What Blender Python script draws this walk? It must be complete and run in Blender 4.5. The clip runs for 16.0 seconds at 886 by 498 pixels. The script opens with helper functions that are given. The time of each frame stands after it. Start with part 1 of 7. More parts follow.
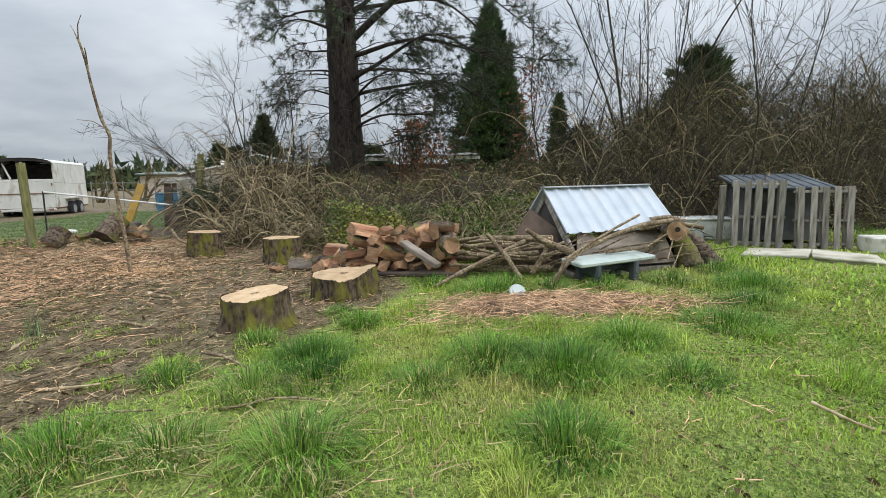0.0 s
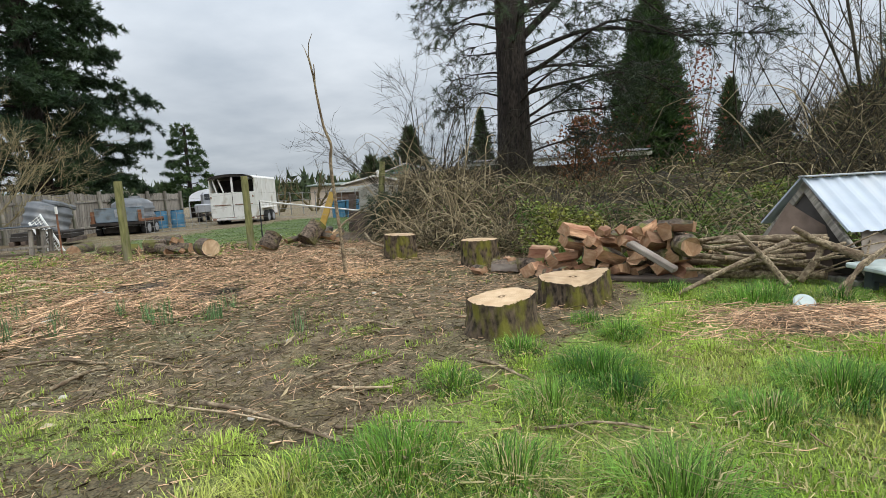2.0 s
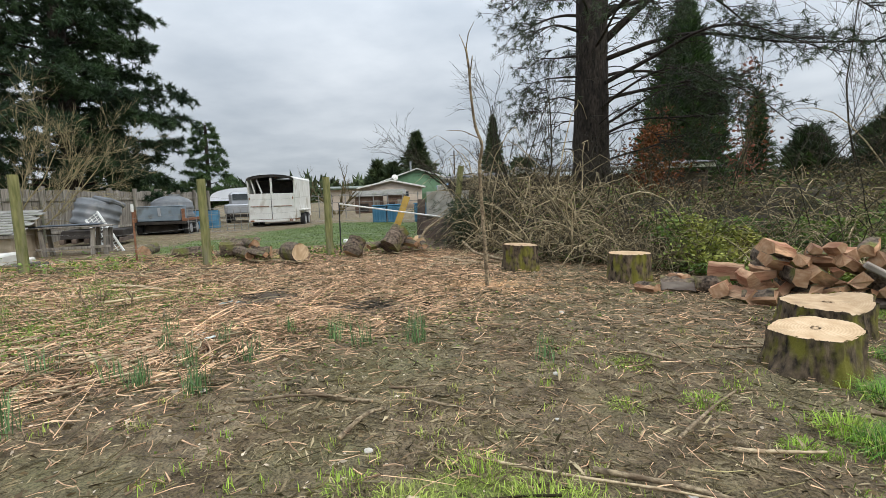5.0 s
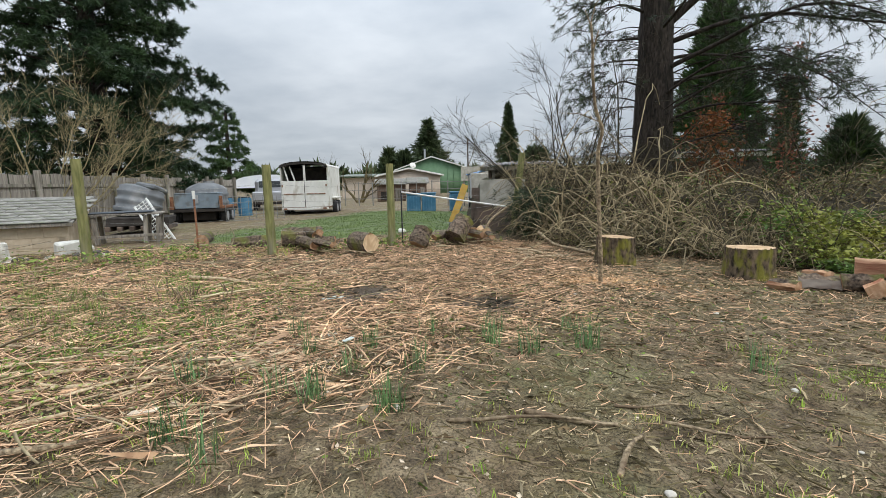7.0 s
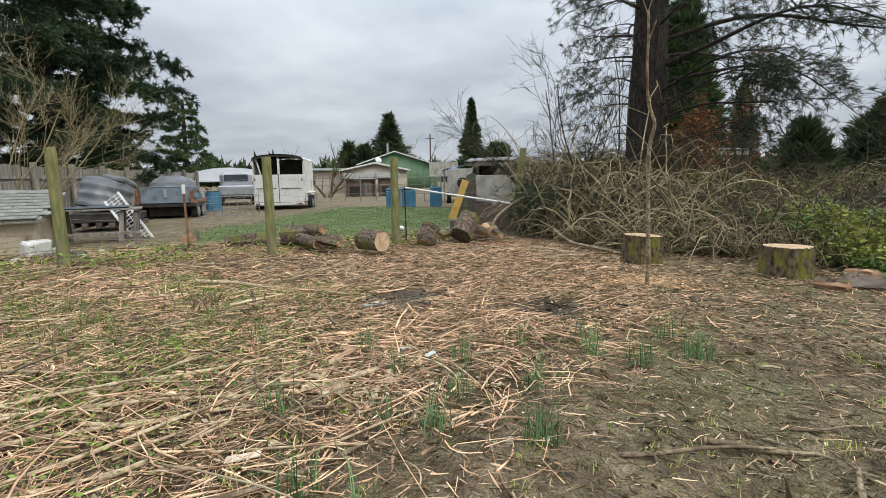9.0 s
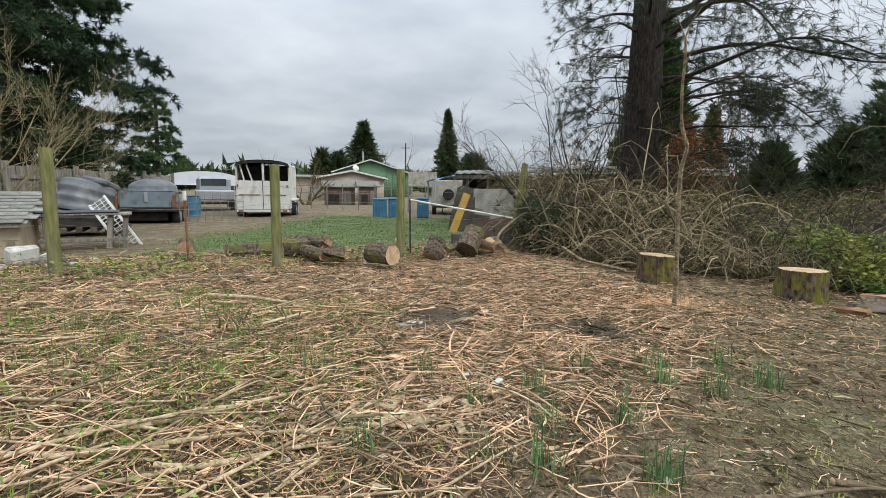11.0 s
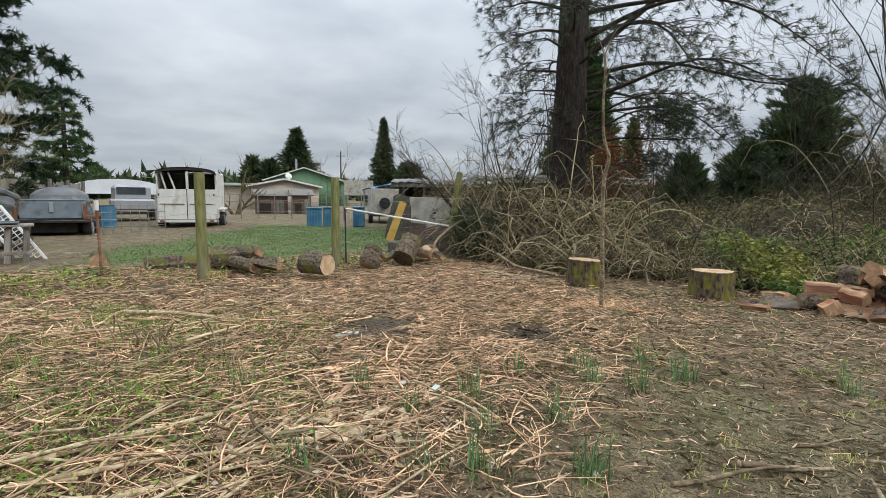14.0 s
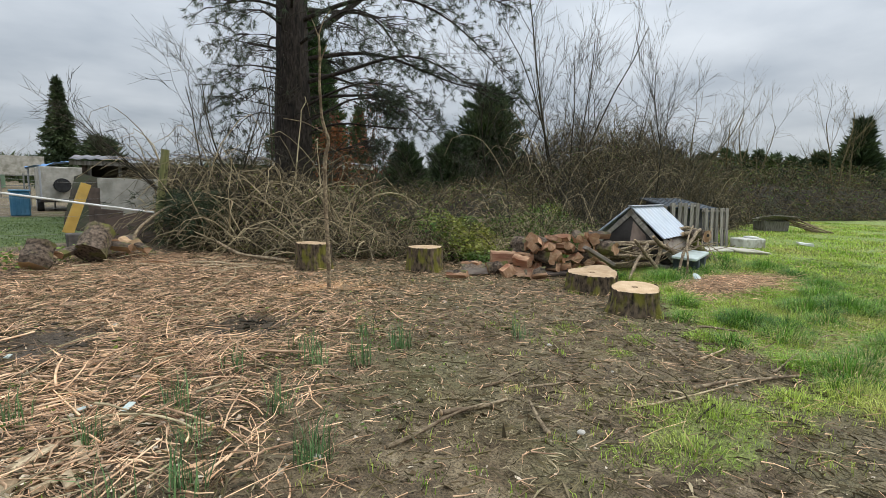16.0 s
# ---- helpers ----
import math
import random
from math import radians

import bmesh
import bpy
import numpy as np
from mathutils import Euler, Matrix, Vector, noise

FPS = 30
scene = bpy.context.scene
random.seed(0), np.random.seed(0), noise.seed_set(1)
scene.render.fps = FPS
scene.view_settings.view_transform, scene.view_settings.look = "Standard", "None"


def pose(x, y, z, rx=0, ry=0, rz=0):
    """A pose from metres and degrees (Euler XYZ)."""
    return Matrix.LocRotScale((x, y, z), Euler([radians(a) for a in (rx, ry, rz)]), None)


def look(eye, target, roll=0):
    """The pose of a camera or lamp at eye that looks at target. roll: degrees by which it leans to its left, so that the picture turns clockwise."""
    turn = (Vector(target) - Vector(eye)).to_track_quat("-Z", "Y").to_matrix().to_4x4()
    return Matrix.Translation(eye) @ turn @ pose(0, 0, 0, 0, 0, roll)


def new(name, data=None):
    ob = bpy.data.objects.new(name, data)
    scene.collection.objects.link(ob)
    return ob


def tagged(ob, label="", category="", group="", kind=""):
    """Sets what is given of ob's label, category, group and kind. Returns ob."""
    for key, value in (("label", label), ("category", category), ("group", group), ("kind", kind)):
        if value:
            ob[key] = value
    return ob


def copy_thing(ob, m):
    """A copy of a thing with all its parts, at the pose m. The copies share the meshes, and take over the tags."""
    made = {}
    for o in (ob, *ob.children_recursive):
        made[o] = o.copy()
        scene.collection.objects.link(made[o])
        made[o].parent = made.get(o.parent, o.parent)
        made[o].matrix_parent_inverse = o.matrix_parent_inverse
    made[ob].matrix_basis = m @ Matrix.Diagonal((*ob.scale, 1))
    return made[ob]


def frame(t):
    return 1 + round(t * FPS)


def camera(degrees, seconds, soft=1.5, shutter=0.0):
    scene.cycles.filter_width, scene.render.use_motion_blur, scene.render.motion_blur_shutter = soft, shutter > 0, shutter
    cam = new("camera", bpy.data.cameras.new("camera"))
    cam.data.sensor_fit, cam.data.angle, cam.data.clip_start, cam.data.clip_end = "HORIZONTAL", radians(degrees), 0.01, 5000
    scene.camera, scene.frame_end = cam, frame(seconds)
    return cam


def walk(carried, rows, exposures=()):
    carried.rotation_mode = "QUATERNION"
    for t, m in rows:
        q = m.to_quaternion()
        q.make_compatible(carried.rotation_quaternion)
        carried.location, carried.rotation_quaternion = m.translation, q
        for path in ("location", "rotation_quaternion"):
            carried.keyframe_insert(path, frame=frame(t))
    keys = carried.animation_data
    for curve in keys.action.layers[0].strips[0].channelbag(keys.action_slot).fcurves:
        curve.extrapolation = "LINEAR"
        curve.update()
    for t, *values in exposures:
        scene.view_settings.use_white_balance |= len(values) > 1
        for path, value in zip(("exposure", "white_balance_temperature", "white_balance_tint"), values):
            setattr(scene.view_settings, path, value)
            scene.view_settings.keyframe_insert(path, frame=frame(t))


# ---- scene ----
cam = camera(85.4, 16.0, soft=0.65)
METRES, EYE, TILT, LEAN, TURN = 7.2, 1.31, 0.0, 0.0, 0.0
ROWS = [
    (0.0, 0.0, 0.0, 0.0, -0.18, -8.27, 1.24),
    (0.5, -0.0192, 0.0053, -0.0016, 5.58, -8.28, 2.35),
    (1.0, -0.0482, 0.0215, -0.0051, 10.48, -8.11, 3.22),
    (1.5, -0.0949, 0.0396, -0.0026, 14.22, -7.7, 3.73),
    (2.0, -0.1468, 0.0386, -0.007, 15.71, -7.12, 3.28),
    (2.5, -0.1927, 0.0302, -0.0024, 15.65, -6.74, 2.81),
    (3.0, -0.2513, 0.0396, -0.0013, 15.04, -6.23, 2.36),
    (3.5, -0.308, 0.0408, -0.0018, 14.77, -5.98, 2.05),
    (4.0, -0.3618, 0.0365, 0.0039, 14.71, -5.89, 1.83),
    (6.5, -0.6211, 0.0613, 0.0066, 16.23, -7.49, 1.69),
    (7.0, -0.6674, 0.0577, 0.0091, 15.97, -7.7, 1.35),
    (7.5, -0.701, 0.0664, 0.0087, 14.94, -8.1, 1.16),
    (8.0, -0.7415, 0.0867, 0.0089, 13.35, -8.39, 1.02),
    (8.5, -0.7823, 0.0862, 0.0063, 11.97, -8.48, 1.04),
    (9.0, -0.8252, 0.0814, 0.0121, 10.86, -8.34, 0.83),
    (11.5, -0.9365, 0.0868, 0.0222, 7.18, -6.97, -1.04),
    (12.0, -0.9355, 0.0849, 0.0221, 10.17, -6.78, -0.88),
    (12.5, -0.9361, 0.0811, 0.0225, 12.59, -6.53, -0.69),
    (13.0, -0.9347, 0.0791, 0.0227, 12.11, -6.27, -0.61),
    (13.5, -0.9318, 0.082, 0.0218, 7.79, -6.09, -0.74),
    (14.0, -0.9282, 0.0848, 0.0218, -0.08, -6.09, -0.77),
    (14.5, -0.9207, 0.0897, 0.0202, -9.88, -6.32, -0.93),
    (15.0, -0.9136, 0.0915, 0.0193, -19.46, -6.71, -1.1),
    (15.5, -0.9094, 0.0912, 0.0196, -26.88, -7.06, -1.26),
    (16.0, -0.907, 0.0918, 0.0187, -30.98, -7.35, -1.33),
]
walk(cam, [(t, pose(0, 0, EYE, TILT, LEAN, TURN) @ pose(METRES * x, METRES * y, METRES * z, 90 + pitch, roll, yaw)) for t, x, y, z, yaw, pitch, roll in ROWS],
     exposures=((0.0, -0.04), (3.0, 0.0), (8.0, 0.02), (12.5, -0.04), (14.0, -0.06), (16.0, -0.13)))

# ---- light and sky ----
world = bpy.data.worlds.new("overcast_sky")
scene.world = world
world.use_nodes = True
wn, wl = world.node_tree.nodes, world.node_tree.links
wn.clear()
w_out = wn.new("ShaderNodeOutputWorld")
w_mix = wn.new("ShaderNodeMixShader")
w_mix.inputs[0].default_value = 0.93
w_sky = wn.new("ShaderNodeTexSky")
w_sky.sky_type = "NISHITA"
w_sky.sun_disc = False
w_sky.sun_elevation, w_sky.sun_rotation = radians(42), radians(70)
w_b1 = wn.new("ShaderNodeBackground")
w_b1.inputs[1].default_value = 0.1
wl.new(w_sky.outputs[0], w_b1.inputs[0])
w_b2 = wn.new("ShaderNodeBackground")
w_tc = wn.new("ShaderNodeTexCoord")
w_sep = wn.new("ShaderNodeSeparateXYZ")
wl.new(w_tc.outputs["Generated"], w_sep.inputs[0])


def wmath(op, a, b=None):
    n = wn.new("ShaderNodeMath")
    n.operation = op
    for i, v in enumerate((a, b)):
        if v is None:
            continue
        if isinstance(v, (int, float)):
            n.inputs[i].default_value = v
        else:
            wl.new(v, n.inputs[i])
    return n.outputs[0]


# a flat cloud deck seen in perspective: direction divided by its height
w_up = wmath("MAXIMUM", w_sep.outputs[2], 0.0)
w_den = wmath("ADD", w_up, 0.16)
w_cmb = wn.new("ShaderNodeCombineXYZ")
wl.new(wmath("DIVIDE", w_sep.outputs[0], w_den), w_cmb.inputs[0])
wl.new(wmath("DIVIDE", w_sep.outputs[1], w_den), w_cmb.inputs[1])
w_noise = wn.new("ShaderNodeTexNoise")
w_noise.inputs["Scale"].default_value = 1.15
w_noise.inputs["Detail"].default_value = 6.0
w_noise.inputs["Roughness"].default_value = 0.5
wl.new(w_cmb.outputs[0], w_noise.inputs["Vector"])
w_ramp = wn.new("ShaderNodeValToRGB")
w_ramp.color_ramp.elements[0].position = 0.34
w_ramp.color_ramp.elements[0].color = (0.43, 0.485, 0.55, 1)
w_ramp.color_ramp.elements[1].position = 0.67
w_ramp.color_ramp.elements[1].color = (0.67, 0.72, 0.775, 1)
wl.new(w_noise.outputs[0], w_ramp.inputs[0])
wl.new(w_ramp.outputs[0], w_b2.inputs[0])
# an overcast sky is about three times as bright overhead as at the horizon
w_grad = wmath("ADD", wmath("MULTIPLY", wmath("POWER", w_up, 1.7), 3.3), 0.91)
wl.new(w_grad, w_b2.inputs[1])
wl.new(w_b1.outputs[0], w_mix.inputs[1])
wl.new(w_b2.outputs[0], w_mix.inputs[2])
wl.new(w_mix.outputs[0], w_out.inputs[0])

sun = new("sun", bpy.data.lights.new("sun", "SUN"))
sun.data.energy, sun.data.angle, sun.data.color = 1.4, radians(20), (1.0, 0.96, 0.9)
sun.matrix_world = look((9, -3.0, 9), (0, 0, 0))


# ---- materials ----
def material(name, c1, c2, scale=8.0, rough=0.85, bump=0.3, c3=None, scale3=1.2, amount3=0.5, metal=0.0,
             stretch=(1, 1, 1), rand=0.0, island=0.0, coords="Object", detail=5.0, spec=0.35, bump_scale=None, through_light=0.0):
    """Two colours by fine noise, a third by broad stains, bump, and a spread of brightness from piece to piece."""
    m = bpy.data.materials.new(name)
    m.use_nodes = True
    n, l = m.node_tree.nodes, m.node_tree.links
    b = n["Principled BSDF"]
    b.inputs["Roughness"].default_value = rough
    b.inputs["Metallic"].default_value = metal
    b.inputs["Specular IOR Level"].default_value = spec
    tc = n.new("ShaderNodeTexCoord")
    mp = n.new("ShaderNodeMapping")
    mp.inputs["Scale"].default_value = stretch
    if coords == "World":
        geo = n.new("ShaderNodeNewGeometry")
        l.new(geo.outputs["Position"], mp.inputs[0])
    else:
        l.new(tc.outputs[coords], mp.inputs[0])
    nz = n.new("ShaderNodeTexNoise")
    nz.inputs["Scale"].default_value = scale
    nz.inputs["Detail"].default_value = detail
    l.new(mp.outputs[0], nz.inputs["Vector"])
    rp = n.new("ShaderNodeValToRGB")
    rp.color_ramp.elements[0].position, rp.color_ramp.elements[1].position = 0.33, 0.67
    rp.color_ramp.elements[0].color = (*c1, 1)
    rp.color_ramp.elements[1].color = (*c2, 1)
    l.new(nz.outputs[0], rp.inputs[0])
    col = rp.outputs[0]
    if c3:
        n3 = n.new("ShaderNodeTexNoise")
        n3.inputs["Scale"].default_value = scale3
        n3.inputs["Detail"].default_value = 6
        l.new(mp.outputs[0], n3.inputs["Vector"])
        r3 = n.new("ShaderNodeValToRGB")
        r3.color_ramp.elements[0].position, r3.color_ramp.elements[1].position = 0.62 - 0.25 * amount3, 0.78 - 0.25 * amount3
        l.new(n3.outputs[0], r3.inputs[0])
        mx = n.new("ShaderNodeMix")
        mx.data_type = "RGBA"
        l.new(r3.outputs[0], mx.inputs[0])
        l.new(col, mx.inputs[6])
        mx.inputs[7].default_value = (*c3, 1)
        col = mx.outputs[2]
    if rand or island:
        hs = n.new("ShaderNodeHueSaturation")
        mr = n.new("ShaderNodeMapRange")
        spread = rand or island
        mr.inputs[3].default_value, mr.inputs[4].default_value = 1 - spread, 1 + spread
        if rand:
            l.new(n.new("ShaderNodeObjectInfo").outputs["Random"], mr.inputs[0])
        else:
            l.new(n.new("ShaderNodeNewGeometry").outputs["Random Per Island"], mr.inputs[0])
        l.new(mr.outputs[0], hs.inputs["Value"])
        l.new(col, hs.inputs["Color"])
        col = hs.outputs[0]
    l.new(col, b.inputs["Base Color"])
    if bump:
        bp = n.new("ShaderNodeBump")
        bp.inputs["Strength"].default_value = bump
        bp.inputs["Distance"].default_value = 0.02
        src = nz
        if bump_scale:
            src = n.new("ShaderNodeTexNoise")
            src.inputs["Scale"].default_value = bump_scale
            src.inputs["Detail"].default_value = 6
            l.new(mp.outputs[0], src.inputs["Vector"])
        l.new(src.outputs[0], bp.inputs["Height"])
        l.new(bp.outputs[0], b.inputs["Normal"])
    if through_light:
        tr = n.new("ShaderNodeBsdfTranslucent")
        l.new(col, tr.inputs[0])
        ms = n.new("ShaderNodeMixShader")
        ms.inputs[0].default_value = through_light
        l.new(b.outputs[0], ms.inputs[1])
        l.new(tr.outputs[0], ms.inputs[2])
        l.new(ms.outputs[0], n["Material Output"].inputs[0])
    return m


M = {}
M["bark"] = material("pine_bark", (0.008, 0.006, 0.005), (0.066, 0.050, 0.040), 6, 0.95, 1.0, (0.022, 0.017, 0.014), 2.2, 0.5, stretch=(3, 3, 0.9), bump_scale=6, detail=8)
M["twig_dark"] = material("dark_twig", (0.020, 0.017, 0.011), (0.065, 0.054, 0.032), 6, 0.9, 0.0, island=0.5)
M["twig_red"] = material("brown_twig", (0.055, 0.044, 0.019), (0.165, 0.130, 0.062), 3, 0.9, 0.0, island=0.6, coords="World")
M["cane"] = material("dry_cane", (0.17, 0.13, 0.072), (0.40, 0.325, 0.194), 4, 0.85, 0.0, island=0.6, coords="World")
M["willow"] = material("pale_willow_bark", (0.17, 0.14, 0.07), (0.36, 0.30, 0.165), 3, 0.85, 0.0, island=0.4, coords="World")
M["straw"] = material("straw", (0.35, 0.207, 0.120), (0.77, 0.518, 0.320), 7, 0.8, 0.0, island=0.65, coords="World")
M["stick"] = material("weathered_stick", (0.10, 0.072, 0.044), (0.40, 0.31, 0.194), 34, 0.9, 1.0, (0.13, 0.09, 0.055), 7, 0.55, island=0.3, coords="World")
M["pale_stick"] = material("pale_stick", (0.30, 0.215, 0.128), (0.62, 0.495, 0.317), 26, 0.85, 0.6, (0.20, 0.135, 0.079), 6, 0.4, island=0.3, coords="World")
M["grass"] = material("lawn_grass", (0.19, 0.34, 0.03), (0.43, 0.55, 0.09), 0.9, 0.55, 0.0, (0.47, 0.47, 0.14), 0.5, 0.6, island=0.6, coords="World", through_light=0.3, spec=0.3)
M["tussock"] = material("tussock_grass", (0.036, 0.118, 0.012), (0.17, 0.335, 0.042), 1.5, 0.5, 0.0, (0.20, 0.34, 0.06), 1.3, 0.4, island=0.75, coords="World", through_light=0.25, spec=0.3)
M["paddock"] = material("short_paddock_grass", (0.085, 0.13, 0.035), (0.165, 0.21, 0.07), 1.2, 0.6, 0.0, island=0.35, coords="World", through_light=0.2)
M["dry_grass"] = material("dry_grass", (0.40, 0.34, 0.158), (0.62, 0.53, 0.282), 5, 0.8, 0.0, island=0.4, coords="World", through_light=0.3)
M["daffodil"] = material("bulb_leaves", (0.075, 0.155, 0.055), (0.18, 0.30, 0.115), 4, 0.5, 0.0, island=0.5, coords="World", through_light=0.2)
M["ivy"] = material("ivy_leaf", (0.045, 0.10, 0.015), (0.165, 0.23, 0.042), 1.6, 0.5, 0.0, (0.28, 0.27, 0.052), 0.8, 0.38, island=0.6, coords="World", through_light=0.2)
M["weed"] = material("weed_leaf", (0.075, 0.155, 0.02), (0.26, 0.36, 0.075), 2, 0.5, 0.0, (0.33, 0.33, 0.11), 1.3, 0.4, island=0.55, coords="World", through_light=0.3)
M["dead_leaf"] = material("dead_leaf", (0.09, 0.06, 0.031), (0.20, 0.145, 0.075), 2, 0.9, 0.0, (0.10, 0.10, 0.031), 0.7, 0.5, island=0.5, coords="World")
M["rust_leaf"] = material("rust_leaf", (0.17, 0.062, 0.025), (0.31, 0.13, 0.05), 2, 0.8, 0.0, island=0.5, coords="World", through_light=0.25)
M["red_leaf"] = material("red_brown_leaf", (0.13, 0.045, 0.03), (0.26, 0.10, 0.06), 2, 0.8, 0.0, island=0.45, coords="World", through_light=0.25)
M["needle"] = material("pine_needle", (0.012, 0.024, 0.009), (0.052, 0.075, 0.028), 1.2, 0.6, 0.0, island=0.5, coords="World", through_light=0.15)
M["needle_blue"] = material("dark_pine_needle", (0.009, 0.026, 0.011), (0.042, 0.076, 0.026), 0.6, 0.6, 0.0, island=0.5, coords="World", through_light=0.12)
M["cypress"] = material("cypress_green", (0.018, 0.046, 0.012), (0.075, 0.125, 0.036), 0.9, 0.7, 0.0, island=0.5, coords="World", through_light=0.1)
M["far_green"] = material("far_evergreen", (0.024, 0.042, 0.017), (0.080, 0.108, 0.042), 0.5, 0.8, 0.0, island=0.5, coords="World")
# near-black, so that the thicket's core reads as deep shade
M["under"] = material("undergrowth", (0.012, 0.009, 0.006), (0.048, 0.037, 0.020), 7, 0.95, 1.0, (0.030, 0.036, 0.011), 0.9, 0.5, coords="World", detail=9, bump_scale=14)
M["stump_bark"] = material("stump_bark", (0.018, 0.013, 0.009), (0.18, 0.13, 0.082), 15, 0.95, 1.0, (0.17, 0.155, 0.027), 6.0, 0.62, stretch=(1.6, 1.6, 0.8), bump_scale=16, detail=9, rand=0.15)
M["log_bark"] = material("log_bark", (0.03, 0.022, 0.016), (0.19, 0.14, 0.10), 22, 0.95, 0.9, (0.13, 0.13, 0.03), 3, 0.45, rand=0.2)
M["split_wood"] = material("split_wood", (0.25, 0.115, 0.06), (0.66, 0.42, 0.25), 20, 0.85, 1.0, (0.24, 0.095, 0.05), 5, 0.5, stretch=(1, 0.22, 1), rand=0.45)
M["chips"] = material("wood_chips", (0.50, 0.30, 0.15), (0.68, 0.47, 0.27), 6, 0.85, 0.2, island=0.3, coords="World")
M["pale_chip"] = material("pale_chip", (0.45, 0.36, 0.26), (0.70, 0.60, 0.46), 6, 0.85, 0.2, island=0.3, coords="World")
M["old_wood"] = material("grey_weathered_wood", (0.12, 0.108, 0.094), (0.34, 0.305, 0.26), 6, 0.9, 0.5, (0.15, 0.135, 0.095), 1.5, 0.4, stretch=(4, 4, 0.5), rand=0.25)
M["fence_wood"] = material("fence_board", (0.14, 0.125, 0.105), (0.33, 0.30, 0.255), 5, 0.9, 0.4, (0.13, 0.14, 0.09), 0.8, 0.4, stretch=(4, 4, 0.4), rand=0.2)
M["post"] = material("mossy_post", (0.12, 0.125, 0.045), (0.27, 0.26, 0.105), 6, 0.9, 0.6, (0.20, 0.18, 0.12), 2, 0.45, stretch=(3, 3, 0.5))
M["plywood"] = material("weathered_plywood", (0.19, 0.155, 0.125), (0.36, 0.31, 0.26), 4, 0.9, 0.25, (0.14, 0.105, 0.085), 2.2, 0.5, stretch=(1, 1, 2.5), rand=0.12)
M["osb"] = material("pale_board", (0.36, 0.34, 0.29), (0.50, 0.47, 0.41), 6, 0.9, 0.2, (0.25, 0.24, 0.19), 2, 0.5)
M["brown_board"] = material("brown_board", (0.055, 0.041, 0.033), (0.12, 0.09, 0.07), 5, 0.9, 0.3, (0.16, 0.12, 0.095), 2, 0.35, rand=0.25)
M["foam"] = material("dirty_foam", (0.48, 0.465, 0.41), (0.68, 0.66, 0.60), 7, 0.9, 0.6, (0.30, 0.28, 0.21), 4, 0.5)
M["iron"] = material("grey_roof_iron", (0.14, 0.14, 0.145), (0.26, 0.26, 0.27), 3, 0.6, 0.1, (0.20, 0.13, 0.09), 1.5, 0.35)
M["brown_ply"] = material("brown_plywood", (0.085, 0.06, 0.046), (0.16, 0.115, 0.09), 5, 0.9, 0.25, (0.09, 0.065, 0.05), 2.5, 0.45)
M["yellow"] = material("yellow_painted_plank", (0.40, 0.245, 0.05), (0.52, 0.34, 0.08), 5, 0.7, 0.2, (0.30, 0.20, 0.07), 3, 0.35)
M["metal"] = material("white_metal_sheet", (0.43, 0.48, 0.54), (0.52, 0.57, 0.63), 3, 0.55, 0.06, (0.52, 0.55, 0.58), 2, 0.3, metal=0.0, spec=0.35)
M["table"] = material("grey_green_plastic", (0.42, 0.48, 0.45), (0.55, 0.61, 0.57), 5, 0.5, 0.06, (0.30, 0.34, 0.29), 3, 0.35)
M["white"] = material("dirty_white", (0.66, 0.66, 0.62), (0.80, 0.80, 0.77), 4, 0.6, 0.1, (0.42, 0.41, 0.35), 2.5, 0.35)
M["trailer_white"] = material("dirty_white_paint", (0.62, 0.61, 0.56), (0.76, 0.75, 0.71), 2, 0.5, 0.05, (0.36, 0.31, 0.23), 2.2, 0.32, stretch=(1, 1, 0.6))
M["rust"] = material("rusty_steel", (0.13, 0.055, 0.03), (0.27, 0.13, 0.07), 9, 0.85, 0.3)
# near-black for dark parts and for sheets that stand in for inner shade
M["dark"] = material("dark_parts_and_shade", (0.018, 0.015, 0.013), (0.045, 0.038, 0.032), 4, 0.9, 0.2)
M["black"] = material("black_rubber", (0.015, 0.015, 0.016), (0.035, 0.035, 0.036), 8, 0.7, 0.2)
M["grey_paint"] = material("blue_grey_paint", (0.15, 0.19, 0.225), (0.22, 0.265, 0.30), 3, 0.55, 0.08, (0.12, 0.12, 0.11), 2.5, 0.3)
M["tank"] = material("grey_tank_plastic", (0.11, 0.118, 0.125), (0.18, 0.19, 0.20), 3, 0.55, 0.12, (0.30, 0.30, 0.29), 2, 0.35)
M["slab"] = material("pale_board_sheet", (0.42, 0.39, 0.31), (0.58, 0.54, 0.45), 5, 0.85, 0.2, (0.28, 0.26, 0.19), 2.5, 0.45)
M["shed_dark"] = material("dark_grey_plywood", (0.065, 0.067, 0.07), (0.13, 0.13, 0.135), 3, 0.85, 0.2, (0.17, 0.165, 0.155), 1.5, 0.3)
M["roofing"] = material("dark_roofing", (0.045, 0.055, 0.065), (0.09, 0.105, 0.12), 5, 0.75, 0.3, (0.13, 0.14, 0.14), 1.5, 0.35)
M["shingle"] = material("grey_shingle", (0.14, 0.135, 0.12), (0.27, 0.26, 0.235), 14, 0.95, 0.5, (0.16, 0.17, 0.12), 3, 0.4, rand=0.14)
M["block"] = material("tan_block_wall", (0.45, 0.365, 0.26), (0.57, 0.475, 0.355), 8, 0.95, 0.3, (0.36, 0.29, 0.20), 1.2, 0.4, rand=0.03)
M["house"] = material("tan_siding", (0.50, 0.42, 0.34), (0.58, 0.49, 0.40), 2, 0.85, 0.1)
M["barn"] = material("green_metal_wall", (0.10, 0.19, 0.10), (0.14, 0.235, 0.135), 1.5, 0.6, 0.1)
M["barn_roof"] = material("grey_green_roof", (0.13, 0.155, 0.13), (0.20, 0.225, 0.195), 1.5, 0.7, 0.1)
